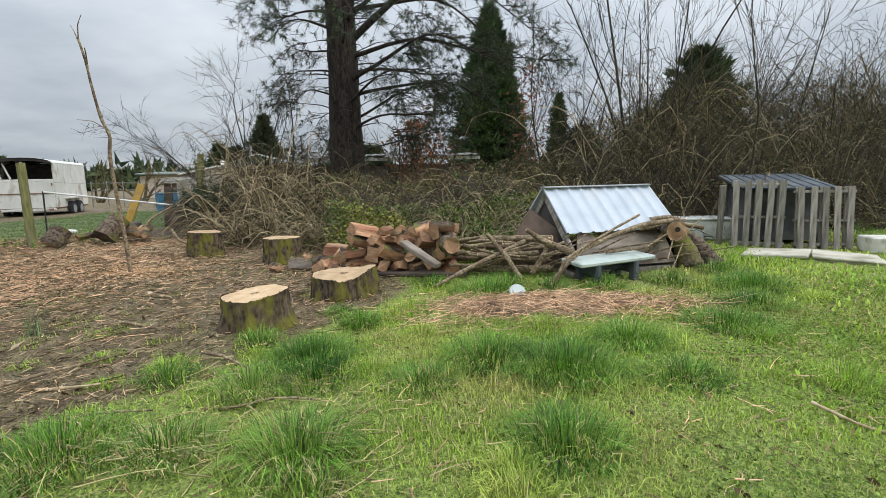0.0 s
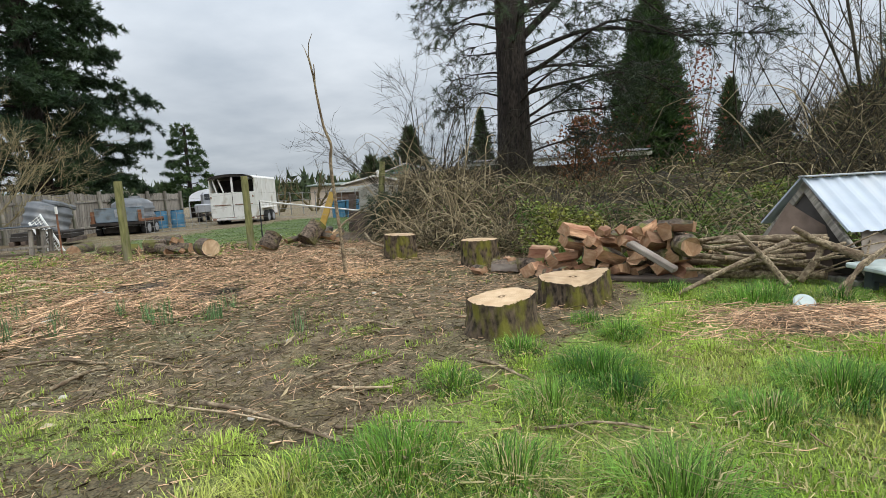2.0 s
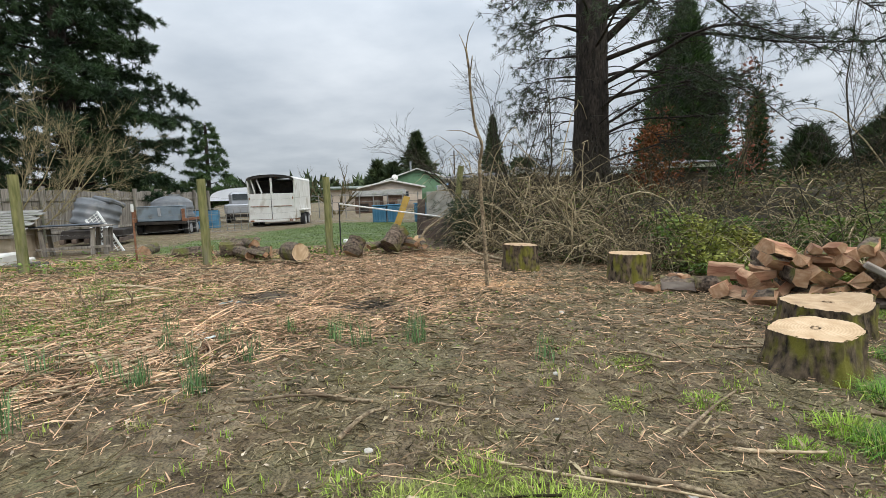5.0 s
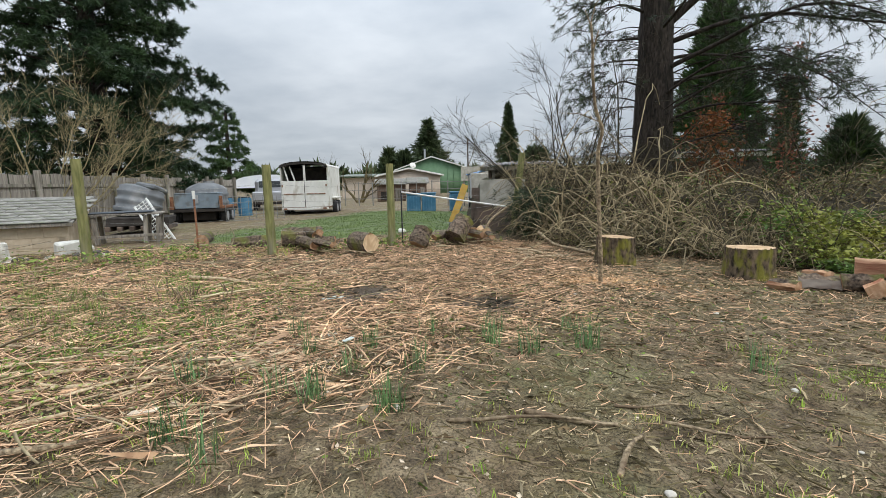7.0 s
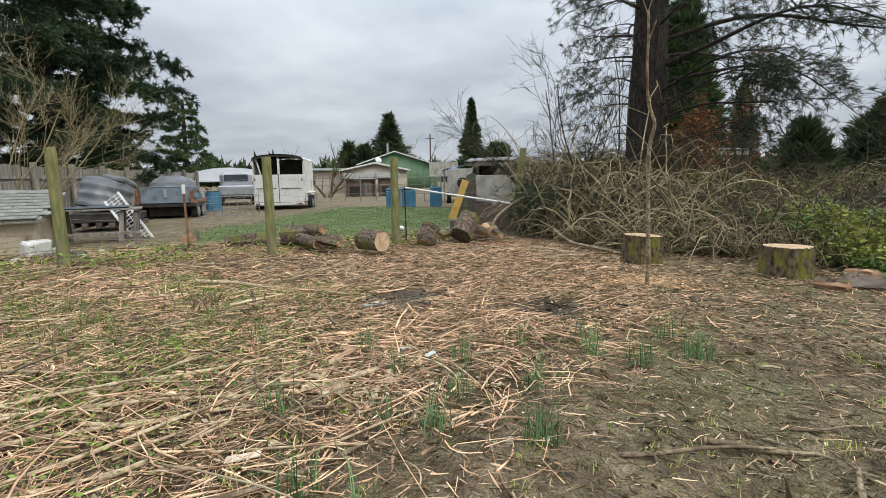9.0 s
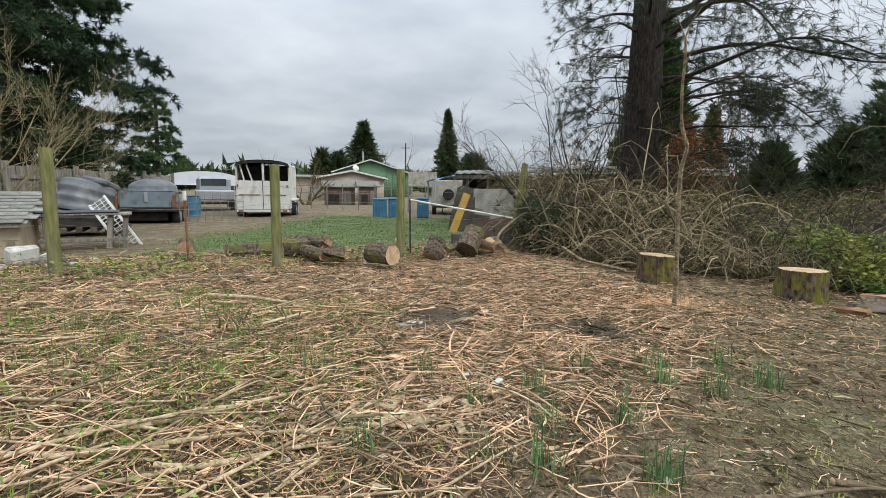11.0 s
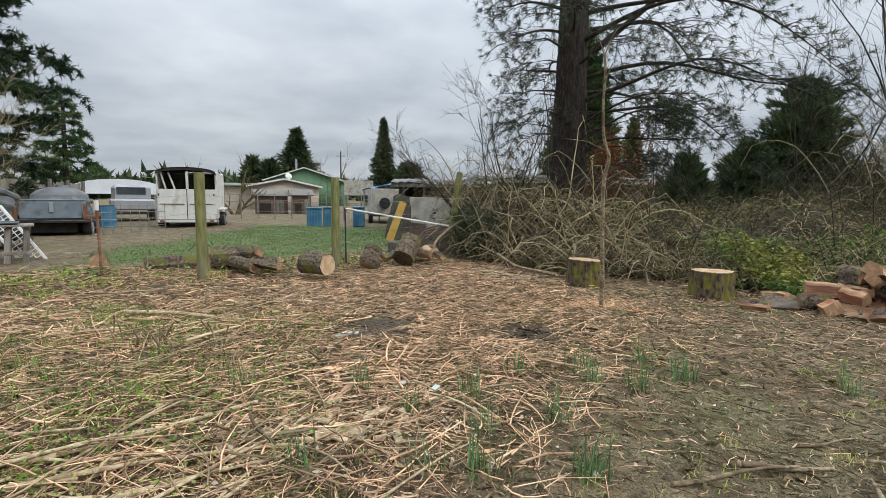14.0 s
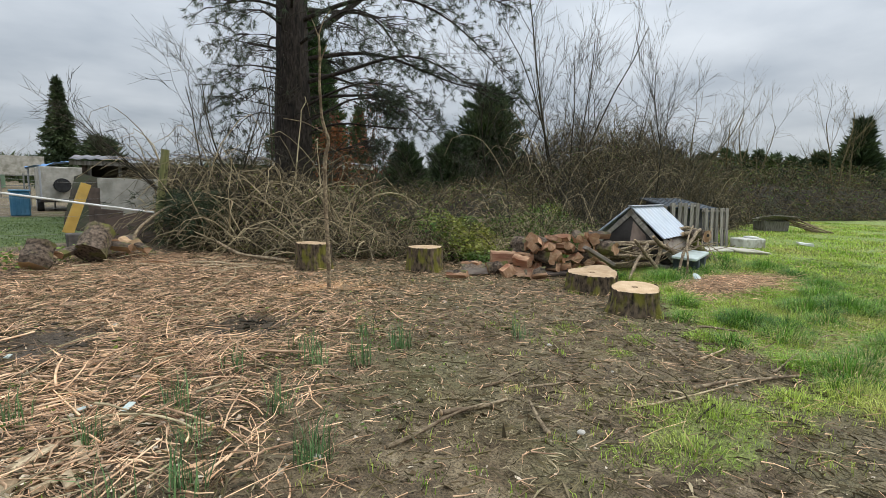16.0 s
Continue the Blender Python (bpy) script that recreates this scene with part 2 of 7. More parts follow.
M["blue"] = material("blue_plastic", (0.045, 0.155, 0.26), (0.09, 0.225, 0.34), 3, 0.5, 0.05, (0.10, 0.24, 0.36), 2, 0.3)
M["red_brown"] = material("red_brown_hutch", (0.10, 0.066, 0.05), (0.18, 0.125, 0.09), 4, 0.9, 0.2)
M["silver"] = material("silver_paint", (0.34, 0.35, 0.37), (0.44, 0.45, 0.47), 2, 0.4, 0.02, metal=0.3)
M["tarp"] = material("white_tarp", (0.66, 0.70, 0.76), (0.76, 0.79, 0.83), 1.5, 0.5, 0.1)
M["blue_tarp"] = material("blue_tarp", (0.05, 0.17, 0.40), (0.09, 0.25, 0.50), 2, 0.5, 0.1)
M["wire"] = material("fence_wire", (0.20, 0.20, 0.19), (0.34, 0.33, 0.31), 8, 0.6, 0.0, metal=0.5)
M["concrete"] = material("dark_concrete", (0.07, 0.062, 0.055), (0.13, 0.115, 0.10), 8, 0.95, 0.4)
M["stone"] = material("pale_stone", (0.40, 0.37, 0.32), (0.60, 0.56, 0.50), 6, 0.9, 0.4, rand=0.15)
M["glass"] = material("dark_glass", (0.03, 0.035, 0.04), (0.05, 0.055, 0.06), 2, 0.08, 0.0, spec=0.6)


def rings_material(name, c1, c2, ring, scale=16.0):
    """Sawn end grain: rings about the object's axis, radial checks, saw marks."""
    m = material(name, c1, c2, 9, 0.8, 0.25, tuple(0.55 * v for v in c1), 4, 0.25, rand=0.14)
    n, l = m.node_tree.nodes, m.node_tree.links
    tc = n.new("ShaderNodeTexCoord")
    wv = n.new("ShaderNodeTexWave")
    wv.wave_type, wv.rings_direction = "RINGS", "Z"
    wv.inputs["Scale"].default_value = scale
    wv.inputs["Distortion"].default_value = 2.0
    wv.inputs["Detail"].default_value = 3
    l.new(tc.outputs["Object"], wv.inputs["Vector"])
    b = n["Principled BSDF"]
    old = b.inputs["Base Color"].links[0].from_socket
    mx = n.new("ShaderNodeMix")
    mx.data_type = "RGBA"
    sc = n.new("ShaderNodeMath")
    sc.operation = "MULTIPLY"
    sc.inputs[1].default_value = 0.35
    l.new(wv.outputs["Fac"], sc.inputs[0])
    l.new(sc.outputs[0], mx.inputs[0])
    l.new(old, mx.inputs[6])
    mx.inputs[7].default_value = (*ring, 1)
    l.new(mx.outputs[2], b.inputs["Base Color"])
    return m


M["cut"] = rings_material("fresh_cut_wood", (0.44, 0.30, 0.17), (0.62, 0.46, 0.29), (0.36, 0.21, 0.10))
M["cut_red"] = rings_material("cut_heartwood", (0.34, 0.19, 0.10), (0.56, 0.37, 0.23), (0.25, 0.12, 0.06), 30)


# ---- mesh helpers ----
rng = np.random.default_rng(7)


def arrays(name, verts, quads=None, tris=None, smooth=False):
    """A mesh out of vertex and face arrays."""
    me = bpy.data.meshes.new(name)
    verts = np.asarray(verts, np.float32).reshape(-1, 3)
    nq = 0 if quads is None else len(quads)
    nt = 0 if tris is None else len(tris)
    loops = np.concatenate([np.asarray(a, np.int32).ravel() for a, k in ((quads, nq), (tris, nt)) if k])
    starts = np.concatenate([np.arange(nq) * 4, nq * 4 + np.arange(nt) * 3]).astype(np.int32)
    me.vertices.add(len(verts))
    me.vertices.foreach_set("co", verts.ravel())
    me.loops.add(len(loops))
    me.loops.foreach_set("vertex_index", loops)
    me.polygons.add(nq + nt)
    me.polygons.foreach_set("loop_start", starts)
    if smooth:
        me.polygons.foreach_set("use_smooth", np.ones(nq + nt, bool))
    me.update(calc_edges=True)
    return me


def part(name, shape, mat_key, parent=None, label="", m=None):
    """Links a bmesh or mesh as one object, under parent where one is given."""
    if isinstance(shape, bmesh.types.BMesh):
        me = bpy.data.meshes.new(name)
        shape.to_mesh(me)
        shape.free()
    else:
        me = shape
    if not me.materials:
        for k in (mat_key if isinstance(mat_key, (list, tuple)) else [mat_key]):
            me.materials.append(M[k])
    ob = new(name, me)
    if parent is not None:
        ob.parent = parent
    if m is not None:
        ob.matrix_basis = m
    if label:
        ob["label"] = label
    return ob


def thing(name, label, category, m=None, group="", kind=""):
    ob = new(name)
    if m is not None:
        ob.matrix_basis = m
    ob.empty_display_size = 0.1
    return tagged(ob, label, category, group, kind)


def box(sx, sy, sz, x=0.0, y=0.0, z=0.0, bevel=0.008, jitter=0.0, m=None, into=None):
    """A box with bevelled edges, centred on (x, y), standing on z."""
    bm = bmesh.new()
    bmesh.ops.create_cube(bm, size=1.0)
    for v in bm.verts:
        v.co = Vector((v.co.x * sx, v.co.y * sy, (v.co.z + 0.5) * sz))
        if jitter:
            v.co += Vector((random.uniform(-1, 1), random.uniform(-1, 1), random.uniform(-1, 1))) * jitter
    if bevel:
        bmesh.ops.bevel(bm, geom=bm.edges[:], offset=min(bevel, 0.3 * min(sx, sy, sz)), segments=1, affect="EDGES")
    bmesh.ops.transform(bm, matrix=Matrix.Translation((x, y, z)), verts=bm.verts)
    if m is not None:
        bmesh.ops.transform(bm, matrix=m, verts=bm.verts)
    if into is not None:
        me = bpy.data.meshes.new("tmp")
        bm.to_mesh(me)
        into.from_mesh(me)
        bpy.data.meshes.remove(me)
        bm.free()
        return into
    return bm


def tubes(paths, radii, sides=3):
    """Many tubes at once: paths (n, k, 3), radii (n, k). Gives verts and quads."""
    P, R = np.asarray(paths, float), np.asarray(radii, float)
    n, k, _ = P.shape
    T = np.gradient(P, axis=1)
    T /= np.linalg.norm(T, axis=2, keepdims=True) + 1e-9
    ref = np.where(np.abs(T[:, :1, 2:3]) > 0.8, np.array([[[1.0, 0, 0]]]), np.array([[[0, 0, 1.0]]]))
    U = np.cross(T, np.broadcast_to(ref, T.shape))
    U /= np.linalg.norm(U, axis=2, keepdims=True) + 1e-9
    W = np.cross(T, U)
    a = np.arange(sides) * 2 * np.pi / sides
    V = P[:, :, None] + R[:, :, None, None] * (np.cos(a)[None, None, :, None] * U[:, :, None] + np.sin(a)[None, None, :, None] * W[:, :, None])
    i, j, s = np.meshgrid(np.arange(n), np.arange(k - 1), np.arange(sides), indexing="ij")
    s2 = (s + 1) % sides
    base = (i * k + j) * sides
    Q = np.stack([base + s, base + s2, base + sides + s2, base + sides + s], -1).reshape(-1, 4)
    return V.reshape(-1, 3), Q


def join(items):
    """Joins (verts, quads) pairs."""
    vs, qs, at = [], [], 0
    for v, q in items:
        vs.append(v)
        qs.append(q + at)
        at += len(v)
    return np.concatenate(vs), np.concatenate(qs)


def blades(base, height, width, lean, turn=None):
    """Grass blades: a quad and a tip each, leaning over towards a random side."""
    n = len(base)
    a = rng.uniform(0, 2 * np.pi, n) if turn is None else turn
    d = np.stack([np.cos(a), np.sin(a), np.zeros(n)], 1)
    side = np.stack([-np.sin(a), np.cos(a), np.zeros(n)], 1) * (width / 2)[:, None]
    up = np.array([0, 0, 1.0])
    mid = base + up * (height * 0.6)[:, None] + d * (lean * height * 0.35)[:, None]
    tip = base + up * (height * np.sqrt(np.clip(1 - 0.6 * lean ** 2, 0.1, 1)))[:, None] + d * (lean * height)[:, None]
    V = np.stack([base - side, base + side, mid + side * 0.8, mid - side * 0.8, tip], 1).reshape(-1, 3)
    o = np.arange(n)[:, None] * 5
    return V, o + np.array([[0, 1, 2, 3]]), o + np.array([[3, 2, 4]])


def leaves(centre, size, flat=0.6, slim=0.55):
    """Leaves: small folded quads at random turns."""
    n = len(centre)
    a = rng.normal(size=(n, 3))
    a[:, 2] *= flat
    a /= np.linalg.norm(a, axis=1, keepdims=True)
    b = np.cross(a, rng.normal(size=(n, 3)))
    b /= np.linalg.norm(b, axis=1, keepdims=True) + 1e-9
    s = np.asarray(size)[:, None]
    c = np.cross(a, b)
    V = np.stack([centre - a * s, centre + b * s * slim + c * s * 0.15, centre + a * s, centre - b * s * slim + c * s * 0.15], 1).reshape(-1, 3)
    return V, np.arange(n)[:, None] * 4 + np.array([[0, 1, 2, 3]])


def smooth(a, b, x):
    t = np.clip((np.asarray(x, float) - a) / (b - a), 0, 1)
    return t * t * (3 - 2 * t)


def waves(x, y, seed=0):
    """A cheap smooth noise of about -1 to 1."""
    r = np.random.default_rng(100 + seed)
    out = np.zeros(np.broadcast(x, y).shape)
    for f, amp in ((0.35, 0.5), (0.8, 0.3), (1.9, 0.2), (4.3, 0.12)):
        for _ in range(3):
            a, p = r.uniform(0, 2 * np.pi), r.uniform(0, 2 * np.pi)
            out += amp * 0.6 * np.sin(f * (x * np.cos(a) + y * np.sin(a)) * 2 + p)
    return out


# ---- ground ----
def beyond_fence(x, y):
    """Metres past the fence line, on the paddock's side."""
    return ((y - 6.9) - (x + 13.2) * 0.87) / 1.325


def lawn(x, y):
    """How far the ground is lawn, 0 to 1."""
    edge = -1.35 - 0.55 * np.clip(4.0 - y, -1.5, 4) + 0.35 * waves(x, y, 1)
    g = smooth(-0.35, 0.35, x - edge)
    g = g * (1 - smooth(0.8, 1.2, 1.5 - np.hypot((x - 1.05) / 1.45, (y - 4.62) / 0.55) + 0.12 * waves(x * 2, y * 2, 2) + 0.15))
    patch = 0.55 * (1 - smooth(0.3, 1.0, np.hypot((x + 3.75) / 0.8, (y - 2.15) / 0.45) + 0.45 * waves(2.4 * x, 2.4 * y, 4)))
    fringe = 0.62 * (1 - smooth(0.3, 1.0, np.hypot((x + 2.35) / 0.85, (y - 1.95) / 0.48) + 0.45 * waves(2.2 * x, 2.2 * y, 9)))
    return np.maximum(np.maximum(g, patch), fringe)


def paddock(x, y):
    d = beyond_fence(x, y)
    g = smooth(0.6, 1.6, d + 0.3 * waves(x, y, 5))
    g = g * smooth(-14.2, -12.6, x + 0.6 * waves(x, y, 6) + 0.10 * (y - 12)) * (1 - smooth(20.5, 22.0, y + 0.5 * waves(x, y, 7) - 0.3 * (x + 11)))
    return np.clip(g, 0, 1)


def strawy(x, y):
    return smooth(-3.6, -6.0, x + 0.5 * waves(x, y, 8) + 0.75 * np.clip(5.2 - y, 0, 4)) * (1 - smooth(0.2, 1.4, beyond_fence(x, y)))


def height_at(x, y):
    x, y = np.asarray(x, float), np.asarray(y, float)
    z = 0.03 + 0.022 * waves(x, y, 11) + 0.014 * waves(x * 3.1, y * 3.1, 12) + 0.007 * waves(x * 8.3, y * 8.3, 13)
    z = z + 0.13 * smooth(-1.2, 0.8, beyond_fence(x, y)) * smooth(-3, -7, x) + 0.05 * smooth(-9.5, -13, x)
    z = z + 0.07 * np.exp(-(((x - 1.05) / 1.1) ** 2 + ((y - 4.65) / 0.4) ** 2))
    for cx, cy in ((-7.4, 5.75), (-5.85, 5.65)):
        z = z - 0.03 * np.exp(-(((x - cx) / 0.4) ** 2 + ((y - cy) / 0.25) ** 2))
    far = smooth(25, 60, np.hypot(x, y))
    return z * (1 - far) + 0.05 * far


def axis(lo, hi, step, far_lo, far_hi):
    c = list(np.arange(lo, hi + step / 2, step))
    s, v = step, hi
    while v < far_hi:
        s *= 1.22
        v += s
        c.append(v)
    s, v = step, lo
    while v > far_lo:
        s *= 1.22
        v -= s
        c.insert(0, v)
    return np.array(c)


gx, gy = axis(-15, 7, 0.07, -900, 900), axis(0.5, 13, 0.07, -900, 1500)
GX, GY = np.meshgrid(gx, gy)
GZ = height_at(GX, GY)
NX, NY = len(gx), len(gy)
ii, jj = np.meshgrid(np.arange(NY - 1), np.arange(NX - 1), indexing="ij")
g0 = (ii * NX + jj).ravel()
ground_me = arrays("ground", np.stack([GX, GY, GZ], -1), np.stack([g0, g0 + 1, g0 + 1 + NX, g0 + NX], 1), smooth=True)
far_field = smooth(8.5, 12, GX) * (1 - smooth(4.5, 9, GY))
for key, val in (("lawn", np.maximum(lawn(GX, GY), 0)), ("paddock", paddock(GX, GY)), ("strawy", strawy(GX, GY)),
                 ("sawdust", np.maximum(np.exp(-(((GX + 4.75) / 0.75) ** 2 + ((GY - 7.15) / 0.32) ** 2)), np.exp(-(((GX + 4.0) / 0.5) ** 2 + ((GY - 6.75) / 0.14) ** 2)))),
                 ("burnt", np.maximum(np.exp(-(((GX + 7.4) / 0.5) ** 2 + ((GY - 5.75) / 0.5) ** 2)), np.exp(-(((GX + 5.8) / 0.5) ** 2 + ((GY - 5.6) / 0.45) ** 2))))):
    ground_me.attributes.new(key, "FLOAT", "POINT").data.foreach_set("value", val.astype(np.float32).ravel())


def ground_material():
    m = bpy.data.materials.new("ground")
    m.use_nodes = True
    n, l = m.node_tree.nodes, m.node_tree.links
    b = n["Principled BSDF"]
    b.inputs["Roughness"].default_value = 0.95
    b.inputs["Specular IOR Level"].default_value = 0.3
    geo = n.new("ShaderNodeNewGeometry")

    def noise_tex(scale, detail=8, stretch=None):
        t = n.new("ShaderNodeTexNoise")
        t.inputs["Scale"].default_value, t.inputs["Detail"].default_value = scale, detail
        t.inputs["Roughness"].default_value = 0.62
        l.new(geo.outputs["Position"], t.inputs["Vector"])
        return t.outputs[0]

    def ramp(src, stops):
        r = n.new("ShaderNodeValToRGB")
        while len(r.color_ramp.elements) < len(stops):
            r.color_ramp.elements.new(0.5)
        for e, (p, c) in zip(r.color_ramp.elements, stops):
            e.position, e.color = p, (*c, 1)
        l.new(src, r.inputs[0])
        return r.outputs[0]

    def mix(f, a, c):
        x = n.new("ShaderNodeMix")
        x.data_type = "RGBA"
        l.new(f, x.inputs[0])
        l.new(a, x.inputs[6])
        l.new(c, x.inputs[7])
        return x.outputs[2]

    def mask(key, src, spread=0.5):
        at = n.new("ShaderNodeAttribute")
        at.attribute_name = key
        a = n.new("ShaderNodeMath")
        a.operation = "MULTIPLY_ADD"
        l.new(src, a.inputs[0])
        a.inputs[1].default_value, a.inputs[2].default_value = spread, -spread / 2
        s = n.new("ShaderNodeMath")
        s.operation = "ADD"
        l.new(at.outputs["Fac"], s.inputs[0])
        l.new(a.outputs[0], s.inputs[1])
        r = n.new("ShaderNodeMapRange")
        r.inputs[1].default_value, r.inputs[2].default_value = 0.3, 0.7
        l.new(s.outputs[0], r.inputs[0])
        return r.outputs[0]

    fine, mid, broad = noise_tex(26), noise_tex(5), noise_tex(0.9)
    mud = ramp(mid, [(0.3, (0.064, 0.045, 0.025)), (0.5, (0.172, 0.125, 0.072)), (0.7, (0.335, 0.262, 0.16))])
    moss = ramp(fine, [(0.3, (0.105, 0.094, 0.045)), (0.7, (0.245, 0.215, 0.108))])
    patch = n.new("ShaderNodeMapRange")
    patch.inputs[1].default_value, patch.inputs[2].default_value = 0.47, 0.64
    l.new(broad, patch.inputs[0])
    col = mix(patch.outputs[0], mud, moss)
    straw = ramp(fine, [(0.28, (0.036, 0.026, 0.016)), (0.5, (0.118, 0.081, 0.048)), (0.72, (0.28, 0.195, 0.115))])
    col = mix(mask("strawy", mid, 0.9), col, straw)
    dust = ramp(fine, [(0.3, (0.38, 0.20, 0.09)), (0.7, (0.58, 0.36, 0.19))])
    col = mix(mask("sawdust", mid, 0.9), col, dust)
    burnt = ramp(fine, [(0.3, (0.048, 0.034, 0.021)), (0.7, (0.135, 0.097, 0.06))])
    col = mix(mask("burnt", mid, 1.5), col, burnt)
    turf = ramp(fine, [(0.28, (0.065, 0.085, 0.02)), (0.5, (0.21, 0.29, 0.055)), (0.75, (0.42, 0.48, 0.14))])
    dry = ramp(fine, [(0.3, (0.19, 0.19, 0.07)), (0.7, (0.38, 0.36, 0.16))])
    pd = n.new("ShaderNodeMapRange")
    pd.inputs[1].default_value, pd.inputs[2].default_value = 0.55, 0.72
    l.new(noise_tex(0.55), pd.inputs[0])
    turf = mix(pd.outputs[0], turf, dry)
    col = mix(mask("lawn", mid, 0.5), col, turf)
    short = ramp(mid, [(0.3, (0.070, 0.108, 0.026)), (0.7, (0.135, 0.18, 0.052))])
    col = mix(mask("paddock", mid, 0.4), col, short)
    l.new(col, b.inputs["Base Color"])
    wet = n.new("ShaderNodeMapRange")
    wet.inputs[1].default_value, wet.inputs[2].default_value = 0.38, 0.60
    wet.inputs[3].default_value, wet.inputs[4].default_value = 0.58, 0.95
    l.new(noise_tex(1.7), wet.inputs[0])
    l.new(wet.outputs[0], b.inputs["Roughness"])
    crumb = noise_tex(75, 6)
    dark = n.new("ShaderNodeMapRange")
    dark.inputs[1].default_value, dark.inputs[2].default_value = 0.36, 0.56
    dark.inputs[3].default_value, dark.inputs[4].default_value = 0.35, 1.2
    l.new(crumb, dark.inputs[0])
    hs = n.new("ShaderNodeHueSaturation")
    l.new(dark.outputs[0], hs.inputs["Value"])
    l.new(col, hs.inputs["Color"])
    l.new(hs.outputs[0], b.inputs["Base Color"])
    bp2 = n.new("ShaderNodeBump")
    bp2.inputs["Strength"].default_value, bp2.inputs["Distance"].default_value = 1.0, 0.012
    l.new(crumb, bp2.inputs["Height"])
    bp = n.new("ShaderNodeBump")
    bp.inputs["Strength"].default_value, bp.inputs["Distance"].default_value = 1.0, 0.05
    l.new(noise_tex(14), bp.inputs["Height"])
    l.new(bp2.outputs[0], bp.inputs["Normal"])
    l.new(bp.outputs[0], b.inputs["Normal"])
    return m


M["ground"] = ground_material()
tagged(part("ground", ground_me, "ground"), "muddy yard with lawn grass and straw litter", "ground", kind="structure")


def on_ground(x, y, dz=0.0):
    return np.stack([x, y, height_at(x, y) + dz], -1)


# ---- stumps ----
def stump(x, y, radius, top, flare, top_fn, label, seed):
    """A sawn stump: fluted bark body with root flare, and its cut face."""
    r = random.Random(seed)
    z0 = float(height_at(x, y)) - 0.06
    ob = thing("tree_stump", label, "stump", pose(x, y, z0), "stumps of the felled trees")
    n, levels = 110, 12
    ph = [r.uniform(0, 6.28) for _ in range(5)]

    def rim(a):
        return radius * (1 + 0.05 * math.sin(2 * a + ph[0]) + 0.04 * math.sin(3 * a + ph[1]) + 0.025 * math.sin(7 * a + ph[2]))

    ridge = [0.055 * (abs(noise.noise((9 * math.cos(2 * math.pi * i / n), 9 * math.sin(2 * math.pi * i / n), seed * 7.3))) * 2 - 0.6) for i in range(n)]
    verts, quads = [], []
    hgt = top - z0
    for k in range(levels + 1):
        f = k / levels
        for i in range(n):
            a = 2 * math.pi * i / n
            rr = rim(a) * (1 + flare * (1 - f) ** 2.2 * (1 + 0.5 * math.sin(5 * a + ph[3])))
            rr *= 1 + 0.022 * math.sin(19 * a + ph[4] + 1.5 * f) + ridge[i] + 0.012 * r.uniform(-1, 1) + 0.03 * noise.noise((3 * math.cos(a), 3 * math.sin(a), 4 * f + seed))
            zt = hgt + top_fn(rim(a) * math.cos(a), rim(a) * math.sin(a))
            verts.append((rr * math.cos(a), rr * math.sin(a), zt * f + (r.uniform(-0.004, 0.016) if k == levels else 0)))
    for k in range(levels):
        for i in range(n):
            j = (i + 1) % n
            quads.append((k * n + i, k * n + j, (k + 1) * n + j, (k + 1) * n + i))
    part("bark", arrays("bark", verts, quads, smooth=False), "stump_bark", ob, "mossy furrowed bark")
    cv, cq, ct = [], [], []
    rings = 9
    for k in range(1, rings + 1):
        for i in range(n):
            a = 2 * math.pi * i / n
            rr = rim(a) * 0.985 * k / rings
            cx, cy = rr * math.cos(a), rr * math.sin(a)
            cv.append((cx, cy, hgt + top_fn(cx, cy) + 0.004 + r.uniform(-0.002, 0.002)))
    cv.append((0, 0, hgt + top_fn(0, 0) + 0.004))
    for k in range(rings - 1):
        for i in range(n):
            j = (i + 1) % n
            cq.append((k * n + i, k * n + j, (k + 1) * n + j, (k + 1) * n + i))
    for i in range(n):
        ct.append((len(cv) - 1, i, (i + 1) % n))
    part("cut_face", arrays("cut_face", cv, cq, ct), "cut", ob, "fresh pale sawn face with growth rings")
    return ob


stump(-1.71, 4.24, 0.275, 0.325, 0.30, lambda x, y: 0.04 * y + 0.14 * max(0, x - 0.17) - 0.10 * max(0, -x - 0.14) + 0.012 * math.sin(9 * x + 4 * y), "knee-high mossy tree stump with a fresh cut", 1)
stump(-1.14, 5.40, 0.36, 0.28, 0.14, lambda x, y: -0.01 + 0.02 * y + (0.30 * (x - 0.14) if x > 0.14 else 0) - (0.10 * max(0, -y - 0.15) if 0.0 < x < 0.25 else 0), "wide low tree stump with a raised splintered edge", 2)
stump(-4.27, 8.60, 0.275, 0.465, 0.15, lambda x, y: 0.05 * x * 0 - 0.05 * x, "round tree stump with a pale cut among straw", 3)
stump(-2.61, 7.72, 0.28, 0.43, 0.10, lambda x, y: 0.0, "round mossy tree stump beside the brambles", 4)


